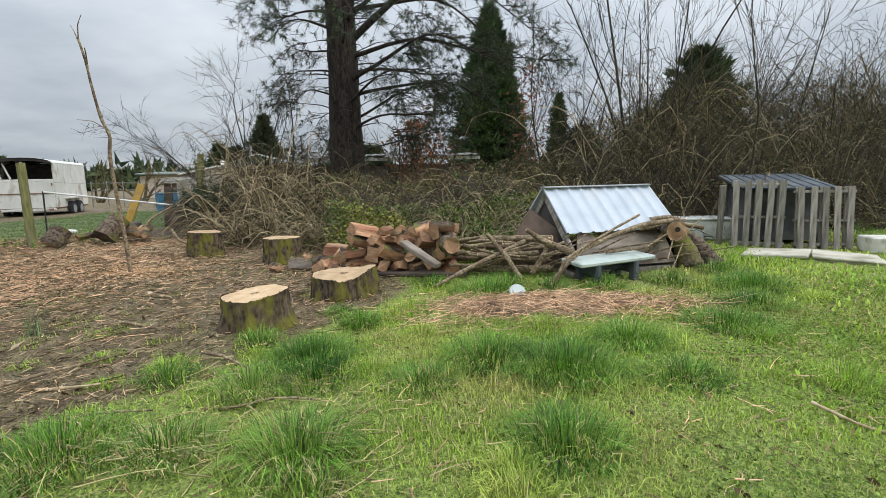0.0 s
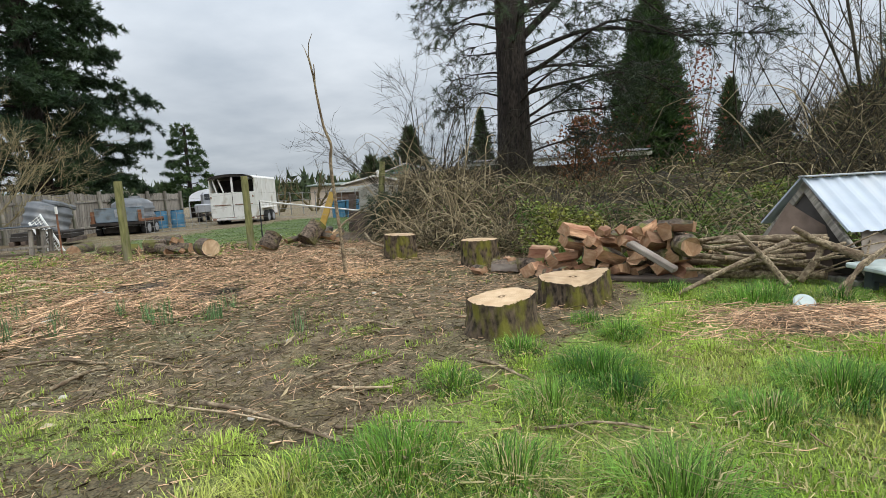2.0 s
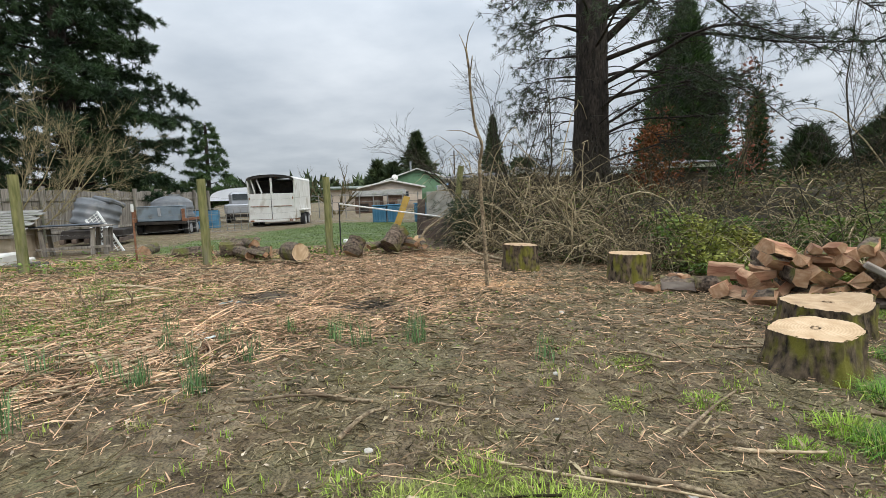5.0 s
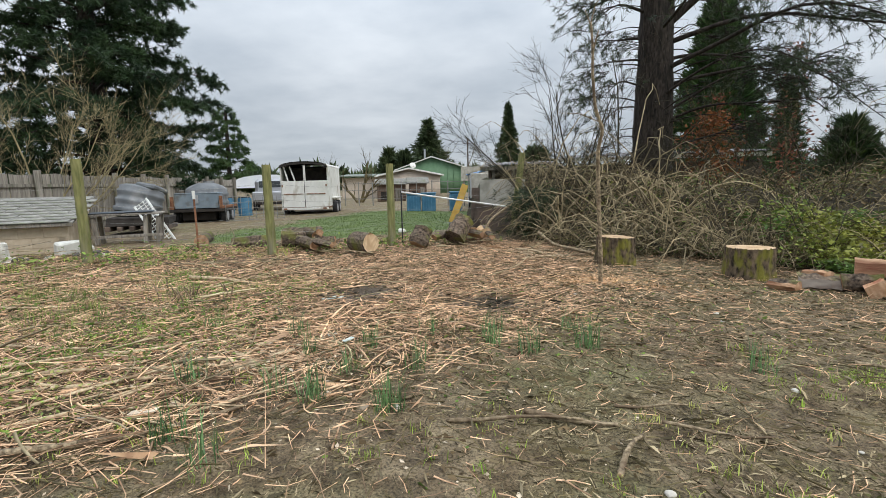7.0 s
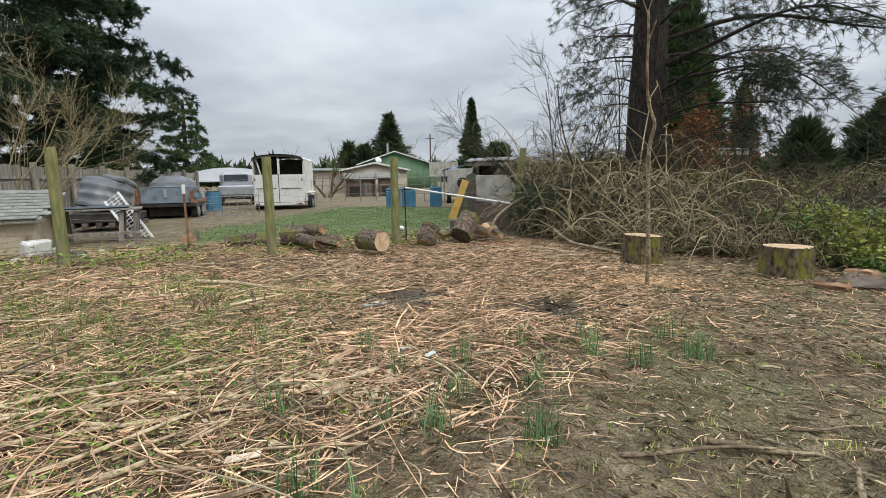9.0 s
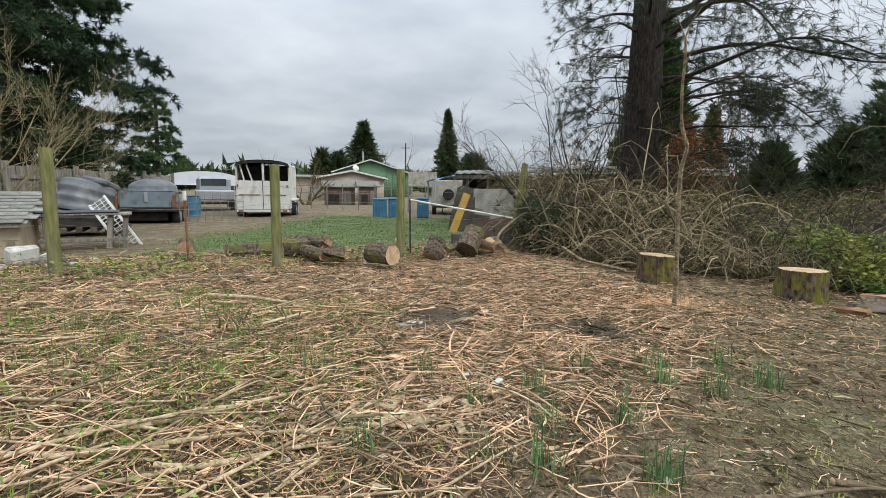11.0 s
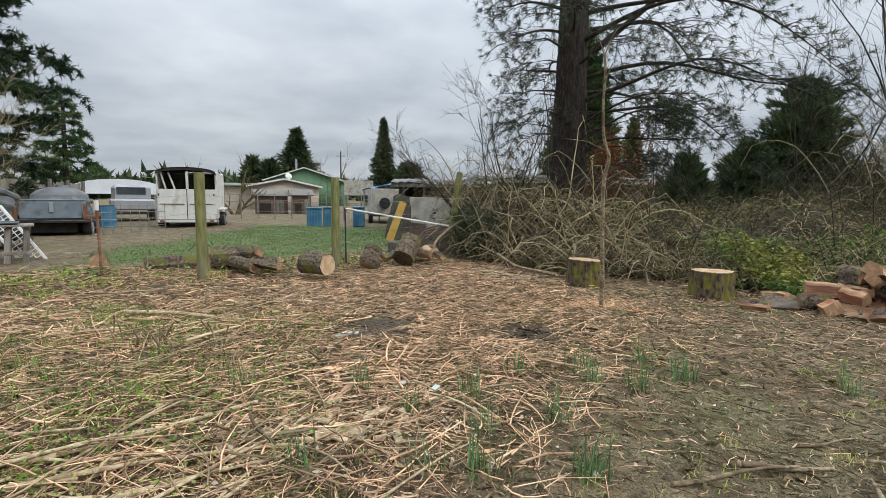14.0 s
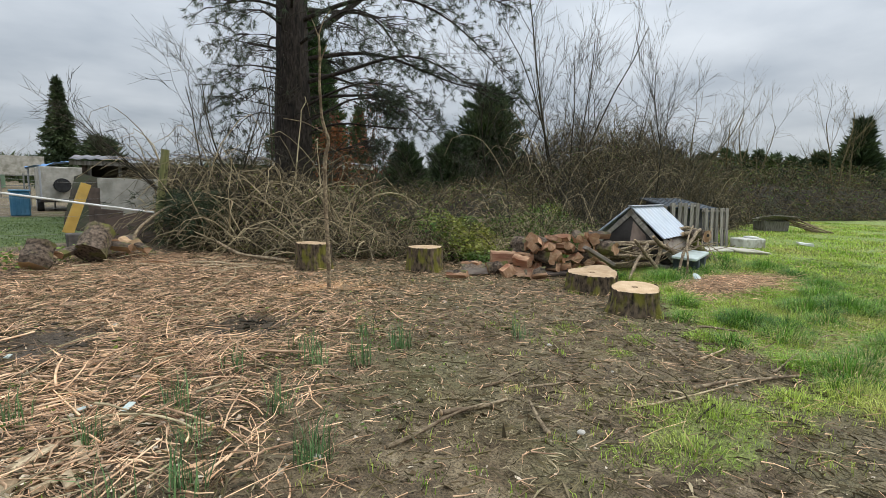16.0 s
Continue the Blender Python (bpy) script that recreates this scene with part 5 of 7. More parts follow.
def conifer_mesh(h, r, n, length, width, seed, lumpy=0.15, key_shape=1.0, lift=0.25):
    """Crown of a cone-shaped evergreen: foliage sprays in an uneven cone."""
    g = np.random.default_rng(seed)
    f = 1 - g.uniform(0, 1, n) ** 0.7
    tiers = 16
    tier = np.floor(f * tiers)
    f = np.where(g.uniform(0, 1, n) < 0.7, (tier + 0.35 * g.uniform(0, 1, n)) / tiers, f)
    a = g.uniform(0, 2 * np.pi, n)
    bough = np.sin(5 * a + tier * 2.1 + seed) + 0.6 * np.sin(3 * a - tier * 1.3 + 2 * seed)
    rad = r * (1 - f) ** key_shape * (1 + lumpy * bough) * g.uniform(0.35, 1.05, n)
    c = np.stack([rad * np.cos(a), rad * np.sin(a), 0.03 * h + f * 0.95 * h], 1)
    hd = np.stack([np.cos(a), np.sin(a), lift + 0.9 * f ** (1 if lift > 0 else 4)], 1)
    return tufts(c, hd, 5, length, width, 0.45)


def cone_tree(name, label, x, y, h, r, key, n, length, width, seed, lumpy=0.15, shape=1.0, lift=0.25):
    ob = thing(name, label, "tree", pose(x, y, 0))
    part("trunk", big_trunk(h * 0.97, 0.03 * h, 0.01, seed, 8, 10, 0.05), "bark", ob)
    g = np.random.default_rng(seed)
    rows, sides = 14, 14
    s = np.linspace(0, 1, rows)
    a = np.arange(sides) * 2 * np.pi / sides
    R = r * 0.34 * ((1 - s) ** shape)[:, None] * (1 + 0.18 * g.uniform(-1, 1, (rows, sides))) + 0.01
    V = np.stack([R * np.cos(a), R * np.sin(a), np.broadcast_to((0.04 * h + s * h * 0.9)[:, None], R.shape)], -1).reshape(-1, 3)
    i, j = np.meshgrid(np.arange(rows - 1), np.arange(sides), indexing="ij")
    Q = np.stack([i * sides + j, i * sides + (j + 1) % sides, (i + 1) * sides + (j + 1) % sides, (i + 1) * sides + j], -1).reshape(-1, 4)
    V2, T2 = conifer_mesh(h, r, n, length, width, seed, lumpy, shape, lift)
    part("crown", arrays("crown", np.concatenate([V, V2]), Q, T2 + len(V)), key, ob)
    return ob


cone_tree("cypress_tree", "tall dense dark green cone-shaped cypress", 3.8, 37.5, 14.2, 3.3, "cypress", 8000, 0.6, 0.13, 21, 0.12, 0.72)
cone_tree("cypress_tree", "smaller brownish evergreen behind the thicket", 11.2, 46.6, 9.2, 1.4, "far_green", 1500, 0.6, 0.12, 22, 0.3, 0.8)
cone_tree("evergreen_tree", "bushy dark evergreen beyond the thicket", 14.3, 34.0, 5.6, 2.4, "far_green", 4200, 0.6, 0.11, 23, 0.42, 0.6)
cone_tree("evergreen_tree", "tall bushy dark evergreen beyond the thicket", 18.0, 34.2, 10.0, 3.1, "far_green", 7000, 0.6, 0.11, 24, 0.45, 0.5)
cone_tree("evergreen_tree", "low dark evergreen beyond the thicket", 9.6, 33.0, 4.6, 1.5, "far_green", 2000, 0.65, 0.13, 25, 0.42, 0.6)
cone_tree("fir_tree", "slender fir standing alone in the distance", -16.2, 79.0, 14.2, 2.6, "far_green", 3600, 0.65, 0.20, 26, 0.38, 1.15, -0.2)
cone_tree("fir_tree", "broad dark fir far behind the barn", -39.5, 110.0, 16.6, 5.4, "far_green", 3200, 1.4, 0.26, 27, 0.55, 1.0, -0.1)
cone_tree("fir_tree", "dark conifer far behind the house", -47.5, 105.0, 9.5, 2.6, "far_green", 900, 1.6, 0.5, 28, 0.3, 0.7)
cone_tree("fir_tree", "dark conifer far behind the house", -43.5, 104.0, 9.0, 2.6, "far_green", 900, 1.6, 0.5, 29, 0.3, 0.7)
cone_tree("fir_tree", "round dark conifer in the distance", -13.0, 92.0, 7.6, 3.4, "far_green", 1000, 1.5, 0.5, 30, 0.3, 0.5)
cone_tree("fir_tree", "tall fir above the far hedge", 42.0, 17.0, 7.6, 1.8, "far_green", 1500, 0.8, 0.22, 33, 0.3, 0.9)
proto = cone_tree("fir_tree", "small fir in a distant row of trees", 60.0, 56.0, 9.5, 2.4, "far_green", 700, 1.1, 0.35, 35, 0.3, 0.9, 0.0)
proto["group"] = "row of distant firs"
for k in range(30):
    az = radians(46 + 0.9 * k + pr.uniform(-0.3, 0.3))
    d = 92 + pr.uniform(-6, 6)
    c = copy_thing(proto, pose(-6 + d * math.sin(az), d * math.cos(az), -1.5 + pr.uniform(-1.2, 0.6), 0, 0, pr.uniform(0, 360)))


def bare_tree(name, label, x, y, stems, key, seed, levels=3, kids=7, spread=0.5, up=0.9):
    """A leafless tree: each stem a part, with finer and finer branches."""
    g = np.random.default_rng(seed)
    ob = thing(name, label, "tree", pose(x, y, 0))
    fine = {}

    def grow(p, head, length, rad, level):
        k = 7 if level < 2 else 4
        P = [np.array(p)]
        h = head / np.linalg.norm(head)
        for _ in range(k - 1):
            h = h + g.normal(0, 0.10, 3) + np.array([0, 0, 0.05 * up])
            h /= np.linalg.norm(h)
            P.append(P[-1] + h * length / (k - 1))
        P = np.array(P)
        R = rad * (1 - 0.72 * np.linspace(0, 1, k))
        if level == 0:
            V, Q = tubes(P[None], R[None], 7)
            part("stem", arrays("stem", V, Q, smooth=True), key, ob)
        else:
            fine.setdefault(k, []).append((P, R))
        if level < levels:
            for _ in range(kids if level < 2 else kids - 2):
                f = g.uniform(0.25, 0.98)
                i = min(int(f * (k - 1)), k - 2)
                h2 = (P[i + 1] - P[i]) / np.linalg.norm(P[i + 1] - P[i]) + g.normal(0, spread, 3)
                grow(P[i] + (P[i + 1] - P[i]) * (f * (k - 1) - i), h2 + np.array([0, 0, 0.25 * up]), length * g.uniform(0.3, 0.55), max(R[i] * 0.5, 0.005), level + 1)

    for hx, hy, length, rad in stems:
        grow((0.1 * hx, 0.1 * hy, -0.05), np.array([hx, hy, 1.0]), length, rad, 0)
    if fine:
        V, Q = join([tubes(np.array([p for p, _ in rows]), np.array([q for _, q in rows]), 3) for rows in fine.values()])
        tagged(part("branch_spray", arrays("branch_spray", V, Q), key, ob), kind="stuff")
    return ob


bare_tree("bare_tree", "tall leafless tree with many upright stems", 5.1, 12.4, [(-0.3, 0, 7.0, 0.036), (0.05, 0.1, 8.5, 0.048), (0.28, -0.1, 7.5, 0.04), (0.6, 0, 6.5, 0.034), (0.15, 0.2, 7.0, 0.036), (-0.8, 0.1, 4.5, 0.03), (1.0, 0.1, 5.5, 0.03), (-0.1, -0.1, 6.0, 0.03)], "twig_dark", 51, 3, 6, 0.50)
bare_tree("bare_tree", "leafless sapling rising from the brambles", 3.0, 13.2, [(-0.1, 0, 5.5, 0.03), (0.3, 0, 5.0, 0.028)], "twig_dark", 52, 3, 6, 0.45)
bare_tree("bare_tree", "leafless tree rising from the brambles", 9.2, 13.2, [(0.1, 0, 5.5, 0.034), (-0.3, 0, 4.8, 0.03), (0.6, 0, 4.5, 0.03)], "twig_dark", 53, 3, 6, 0.5)
bare_tree("bare_tree", "thin leafless sapling behind the pallets", 6.1, 9.6, [(0.02, 0.02, 5.2, 0.025)], "twig_dark", 54, 2, 9, 0.35)
bare_tree("bare_tree", "leafless tree above the hedge", 14.0, 14.5, [(0.2, 0, 6.0, 0.055), (-0.3, 0, 5.0, 0.05), (0.5, 0.1, 5.5, 0.05)], "twig_red", 55, 3, 6, 0.5)
bare_tree("bare_tree", "leafless tree above the far hedge", 24.0, 16.5, [(0.2, 0, 7.0, 0.07), (-0.4, 0, 6.0, 0.06), (0.6, 0, 6.0, 0.06)], "twig_red", 56, 3, 6, 0.5)
bare_tree("bare_tree", "leafless tree above the far hedge", 33.0, 15.0, [(0.2, 0, 7.5, 0.08), (-0.4, 0, 6.5, 0.07), (0.6, 0, 6.0, 0.06)], "twig_red", 57, 3, 6, 0.5)
bare_tree("bare_shrub", "leafless arching shrub beside the pine", -5.3, 13.2, [(-0.5, 0, 3.6, 0.03), (0.2, -0.1, 3.8, 0.03), (0.6, 0, 3.2, 0.028), (-0.1, 0.2, 4.0, 0.03), (-0.9, 0, 2.8, 0.025)], "twig_dark", 58, 3, 6, 0.6, 0.2)
bare_tree("bare_shrub", "leafless arching shrub beside the pine", -4.3, 13.0, [(-0.4, 0, 3.9, 0.035), (0.1, 0, 4.4, 0.035), (0.7, 0, 3.0, 0.025)], "twig_dark", 59, 3, 6, 0.6, 0.2)
for bx0, by0, sd in ((-3.7, 12.4, 65), (-1.6, 13.6, 66), (0.9, 12.8, 67)):
    bare_tree("bare_shrub", "leafless arching shrub in the brambles", bx0, by0, [(-0.5, 0, 2.9, 0.028), (0.3, -0.1, 3.1, 0.028), (0.7, 0, 2.6, 0.025), (-0.9, 0.1, 2.5, 0.025)], "twig_dark", sd, 3, 6, 0.65, 0.0)
bare_tree("bare_shrub", "pale leafless willow shrub by the board fence", -20.0, 10.6, [(-0.5, 0, 4.4, 0.034), (0.2, -0.2, 4.8, 0.036), (0.7, 0, 4.0, 0.03), (0, 0.5, 4.2, 0.03), (1.0, 0.6, 4.0, 0.03), (-0.3, -0.7, 4.2, 0.03), (0.5, 0.9, 4.4, 0.03), (-0.8, 0.3, 3.8, 0.03)], "willow", 60, 3, 8, 0.5, 0.6)
bare_tree("bare_tree", "pale leafless tree far behind the barn", -28.5, 95.0, [(-0.4, 0, 8.0, 0.16), (0.3, 0, 9.0, 0.16), (0.7, 0, 7.0, 0.14), (-0.8, 0, 7, 0.14)], "twig_red", 61, 3, 6, 0.55)
bare_tree("pollard_tree", "knobbly pruned fruit tree by the house", -20.8, 33.5, [(-0.5, 0, 2.8, 0.12), (0.2, 0, 3.2, 0.13), (0.7, 0, 2.6, 0.12)], "twig_red", 62, 2, 7, 0.5)
bare_tree("pollard_tree", "knobbly pruned fruit tree behind the trailer", -25.5, 36.0, [(-0.5, 0, 2.6, 0.12), (0.3, 0, 3.0, 0.13), (0.7, 0, 2.6, 0.12)], "twig_red", 63, 2, 7, 0.5)


def leaf_shrub(label, x, y, stems, key, leaf_key, n, size, zone, seed):
    ob = bare_tree("shrub", label, x, y, stems, key, seed, 2, 7, 0.35)
    g = np.random.default_rng(seed)
    h, rx = zone
    f = g.uniform(0, 1, n)
    c = np.stack([g.normal(0, rx, n) * (0.4 + np.sin(np.pi * f)), g.normal(0, rx, n), 0.8 + f * h], 1)
    V, Q = leaves(c, size * g.uniform(0.6, 1.3, n))
    part("foliage", arrays("foliage", V, Q), leaf_key, ob)
    return ob


leaf_shrub("shrub still holding dry orange-brown leaves", -0.9, 17.6, [(-0.1, 0, 3.4, 0.04), (0.2, 0, 3.2, 0.04), (0.0, 0.1, 3.8, 0.04)], "twig_red", "rust_leaf", 1500, 0.07, (2.6, 0.38), 71)
leaf_shrub("thin tree holding dark red leaves", -0.4, 19.2, [(0.1, 0, 4.6, 0.03), (-0.25, 0, 4.0, 0.03), (0.4, 0, 4.2, 0.03)], "twig_red", "red_leaf", 420, 0.08, (3.4, 0.45), 72)
leaf_shrub("thin tree with brown leaves by the cypress", 5.2, 29.0, [(0.1, 0, 8.5, 0.05), (-0.1, 0, 7.5, 0.05)], "twig_red", "red_leaf", 600, 0.11, (7.0, 0.5), 73)

# dead snags on the pine's trunk
sn = random.Random(77)
pine_ob = bpy.data.objects["pine_tree"]
for k in range(34):
    za, aa = sn.uniform(0.8, 7.5), sn.uniform(3.0, 6.6)
    r_in = 0.54 - 0.012 * za
    ln = sn.uniform(0.3, 1.1)
    p0 = (r_in * math.cos(aa), r_in * math.sin(aa), za)
    p1 = (p0[0] + ln * 0.5 * math.cos(aa + 0.3), p0[1] + ln * 0.5 * math.sin(aa + 0.3), za - 0.05)
    p2 = (p0[0] + ln * math.cos(aa + 0.5), p0[1] + ln * math.sin(aa + 0.5), za - sn.uniform(0.1, 0.5))
    part("dead_snag", branch([p0, p1, p2], 0.014, 0.004, 4, 0.1, 700 + k, "twig_dark"), None, pine_ob)

# low fir boughs lying by the leaning post
n_b = 420
bx = np.stack([rng.normal(-5.7, 0.45, n_b), rng.normal(12.0, 0.35, n_b), rng.uniform(0.1, 1.25, n_b)], 1)
V, T = tufts(bx, np.stack([rng.normal(0, 1, n_b), rng.normal(0, 1, n_b), -0.2 * np.ones(n_b)], 1), 9, 0.22, 0.015, 0.5)
tagged(part("fir_boughs", arrays("fir_boughs", V, None, T), "needle"), "heap of cut green fir boughs by the post", "boughs", kind="stuff")

# far woods along the horizon
fw_c, fw_h = [], []
for k in range(2600):
    az = radians(rng.uniform(-62, 80))
    d = rng.uniform(150, 230)
    top = 3.0 + 2.5 * abs(math.sin(az * 9)) + 2.0 * abs(math.sin(az * 23 + 1)) + (3.5 if az > 0.6 else 0)
    fw_c.append((-6 + d * math.sin(az), d * math.cos(az), rng.uniform(0, top)))
    fw_h.append((0, 0, 1.0))
V, T = tufts(np.array(fw_c), np.array(fw_h), 7, 3.2, 1.5, 0.6)
tagged(part("distant_woods", arrays("distant_woods", V, None, T), "far_green"), "low line of distant trees on the horizon", "woods", kind="stuff")


# ---- things in the paddock and beyond ----
def cyl(r, depth, segs=20, r2=None, bevel=0.0):
    bm = bmesh.new()
    bmesh.ops.create_cone(bm, cap_ends=True, segments=segs, radius1=r, radius2=r if r2 is None else r2, depth=depth)
    if bevel:
        bmesh.ops.bevel(bm, geom=[e for e in bm.edges if len(e.link_faces) == 2 and e.calc_face_angle(0) > 0.8], offset=bevel, segments=2, affect="EDGES")
    return bm


def wheel(parent, x, y, z, r, w=0.2):
    t = part("tyre", cyl(r, w, 24, bevel=0.03), "black", parent, m=pose(x, y, z, 0, 90, 0))
    part("rim", cyl(r * 0.55, w + 0.02, 16), "silver", t)
    return t


def horse_trailer():
    ob = thing("horse_trailer", "old white horse trailer with open dark upper doors", "trailer", pose(-16.45, 19.1, 0.1, 0, 0, 20))
    w, l = 2.0, 3.6
    part("side_wall", box(0.05, l, 1.76, -w / 2, l / 2, 0.42, 0.01), "trailer_white", ob)
    part("side_wall", box(0.05, l, 1.76, w / 2, l / 2, 0.42, 0.01), "trailer_white", ob)
    part("front_wall", box(w, 0.05, 1.9, 0, l, 0.42, 0.01), "trailer_white", ob)
    part("floor", box(w, l, 0.10, 0, l / 2, 0.36, 0.01), "rust", ob)
    for s in (-1, 1):
        d = part("tailgate", box(w / 2 - 0.03, 0.05, 1.14, s * w / 4, -0.03, 0.42, 0.012), "trailer_white", ob, "dirty white half door")
        part("latch_bar", box(w / 2 - 0.2, 0.02, 0.03, s * w / 4, -0.07, 0.98, 0.004), "rust", d)
        part("hinge", box(0.05, 0.03, 0.10, s * (w / 2 - 0.06), -0.065, 1.3, 0.004), "rust", d)
    for k in range(1):
        for s in (-1, 1):
            part("upper_post", box(0.05, 0.05, 0.62, s * w / 2, 0.05 + k * (l - 0.1) / 3, 1.57, 0.008), "trailer_white", ob)
    part("rear_post", box(0.09, 0.05, 0.68, 0.02, 0.0, 1.57, 0.008), "trailer_white", ob)
    part("slanted_bar", box(0.06, 0.04, 0.66, 0, 0, 0, 0.008), "trailer_white", ob, m=pose(-0.42, 0.1, 1.57, 0, -18, 0))
    part("slanted_bar", box(0.06, 0.04, 0.66, 0, 0, 0, 0.008), "trailer_white", ob, m=pose(-0.72, 0.1, 1.57, 0, -14, 0))
    n = 12
    V, Q = [], []
    for yy in (-0.08, l + 0.05):
        for i in range(n + 1):
            a = math.pi * i / n
            V.append((-(w / 2 + 0.03) * math.cos(a), yy, 2.17 + 0.20 * math.sin(a)))
    for i in range(n):
        Q.append((i, i + 1, n + 2 + i, n + 1 + i))
    k0 = len(V)
    V += [(a, b, c + 0.03) for a, b, c in V]
    Q += [tuple(reversed([i + k0 for i in q])) for q in Q]
    part("roof", arrays("roof", V, Q), "trailer_white", ob, "white roof with rust at the edge")
    part("roof_edge", arrays("roof_edge", [v for v in V[:n + 1]] + [(a, b, c - 0.09) for a, b, c in V[:n + 1]], [(i, i + 1, n + 2 + i, n + 1 + i) for i in range(n)]), "dark", ob, "dark stained front edge of the roof")
    # dark sheet across the inside, added to stand in for the trailer's inner shade
    part("inner_lining", box(w - 0.12, 0.04, 1.7, 0, 1.0, 0.45), "dark", ob)
    part("bumper", box(w, 0.10, 0.10, 0, -0.06, 0.30, 0.01), "trailer_white", ob)
    for s in (-1, 1):
        part("tail_lamp", box(0.16, 0.03, 0.07, s * 0.85, -0.12, 0.32, 0.006), "rust", ob)
        part("fender", box(0.24, 1.7, 0.08, s * (w / 2 + 0.11), 1.7, 0.74, 0.03), "trailer_white", ob)
        for yy in (1.3, 2.1):
            wheel(ob, s * (w / 2 + 0.10), yy, 0.32, 0.32)
    return ob


horse_trailer()


def pickup():
    ob = thing("pickup_truck", "old silver pickup truck seen from behind", "truck", pose(-20.9, 22.8, 0.1, 0, 0, 34))
    part("bed", box(1.8, 2.0, 0.5, 0, 1.0, 0.60, 0.06), "silver", ob)
    part("tailgate", box(1.5, 0.05, 0.42, 0, -0.02, 0.64, 0.02), "silver", ob)
    cab = part("cab", box(1.65, 1.5, 0.85, 0, 2.6, 0.95, 0.16), "silver", ob)
    part("rear_window", box(1.2, 0.03, 0.36, 0, 1.83, 1.32, 0.02), "glass", cab)
    part("hood", box(1.7, 1.2, 0.5, 0, 3.8, 0.6, 0.08), "silver", ob)
    part("bumper", box(1.7, 0.1, 0.14, 0, -0.1, 0.42, 0.02), "dark", ob)
    for s in (-1, 1):
        for yy in (0.9, 3.8):
            wheel(ob, s * 0.8, yy, 0.36, 0.36)


pickup()


def tank_mesh(r, h, ribs=3, dome=0.18, seed=0):
    """A moulded tank: stepped ribs round its side, a domed top with a raised hump."""
    prof = [(0.0, r * 0.98)]
    for k in range(ribs):
        z = h * (k + 0.2) / ribs
        prof += [(z, r), (z + 0.25 * h / ribs, r), (z + 0.32 * h / ribs, r * 0.95), (z + 0.75 * h / ribs, r * 0.94)]
    prof += [(h, r * 0.93), (h + dome * 0.5, r * 0.75), (h + dome, r * 0.35), (h + dome, 0.001)]
    n = 32
    V = [(rr * math.cos(2 * math.pi * i / n), rr * math.sin(2 * math.pi * i / n), z) for z, rr in prof for i in range(n)]
    Q = [(k * n + i, k * n + (i + 1) % n, (k + 1) * n + (i + 1) % n, (k + 1) * n + i) for k in range(len(prof) - 1) for i in range(n)]
    return arrays("tank_shell", V, Q, smooth=False)


tk = thing("plastic_tank", "grey ribbed plastic tank tipped over on a junk stack", "tank", pose(-17.12, 11.3, 0.72, -12, 12, 20))
part("shell", tank_mesh(0.60, 0.74, 3, 0.10), "tank", tk)
part("hump", box(0.55, 0.85, 0.16, 0.25, 0, 0.74, 0.05), "tank", tk)
part("valve", cyl(0.05, 0.06, 12), "dark", tk, m=pose(-0.1, -0.1, 0.84))
junk = thing("junk_stack", "stack of old timber and dark sheet under the tank", "junk", pose(-16.7, 11.1, 0.12, 0, 0, 35))
for k in range(6):
    part("plank", box(1.6, 0.16, 0.09, 0.1 * (k % 2), -0.45 + 0.2 * k, 0.0, 0.01, 0.01), "old_wood", junk)
    part("plank", box(0.12, 1.3, 0.12, -0.7 + 0.28 * k, 0, 0.20, 0.01, 0.01), "brown_board", junk)
part("dark_sheet", box(1.5, 1.1, 0.22, 0, 0, 0.34, 0.02, 0.03), "dark", junk)
tk2 = thing("plastic_tank", "grey domed plastic tank standing behind the flatbed", "tank", pose(-18.85, 16.0, 0.15, 0, 0, 30))
part("shell", tank_mesh(0.78, 1.25, 4, 0.24), "tank", tk2)
part("hatch", cyl(0.20, 0.08, 16), "tank", tk2, m=pose(0.1, 0, 1.52))

fb = thing("flatbed_trailer", "rusty flatbed trailer loaded with a blue-grey steel box", "trailer", pose(-17.95, 14.55, 0.12, 0, 0, 28))
part("deck", box(1.75, 2.4, 0.10, 0, 0.9, 0.48, 0.01), "dark", fb)
part("steel_box", box(1.42, 0.75, 0.52, 0, 0.15, 0.60, 0.02), "grey_paint", fb, "blue-grey painted steel box")
part("lid_strip", box(1.44, 0.77, 0.03, 0, 0.15, 1.12, 0.008), "grey_paint", fb)
part("latch", box(0.10, 0.03, 0.30, 0.02, -0.24, 0.78, 0.006), "silver", fb)
for s in (-1, 1):
    part("stake_side", box(0.10, 0.10, 0.45, s * 0.80, -0.2, 0.58, 0.01), "rust", fb)
    part("rail", box(0.08, 2.3, 0.10, s * 0.84, 0.9, 0.58, 0.01), "rust", fb)
    wheel(fb, s * 0.78, 0.35, 0.30, 0.30)
    wheel(fb, s * 0.78, 1.15, 0.30, 0.30)
part("axle_box", box(1.1, 0.5, 0.28, 0, 0.2, 0.18, 0.02), "dark", fb)


def lattice():
    ob = thing("white_lattice", "white plastic lattice panel leaning on the junk", "lattice", pose(-14.32, 9.62, 0.10, -28, -37, 30))
    w, h = 0.34, 1.42
    for s in (0, 1):
        part("side_rail", box(0.05, 0.03, h, s * w - w / 2, 0, 0, 0.006), "white", ob)
    for k in range(17):
        part("crossbar", box(w, 0.012, 0.016, 0, 0, 0.04 + k * h / 17, 0.003), "white", ob)
    for k in range(2):
        part("upright", box(0.016, 0.012, h, -w / 2 + (k + 1) * w / 3, 0.012, 0, 0.003), "white", ob)


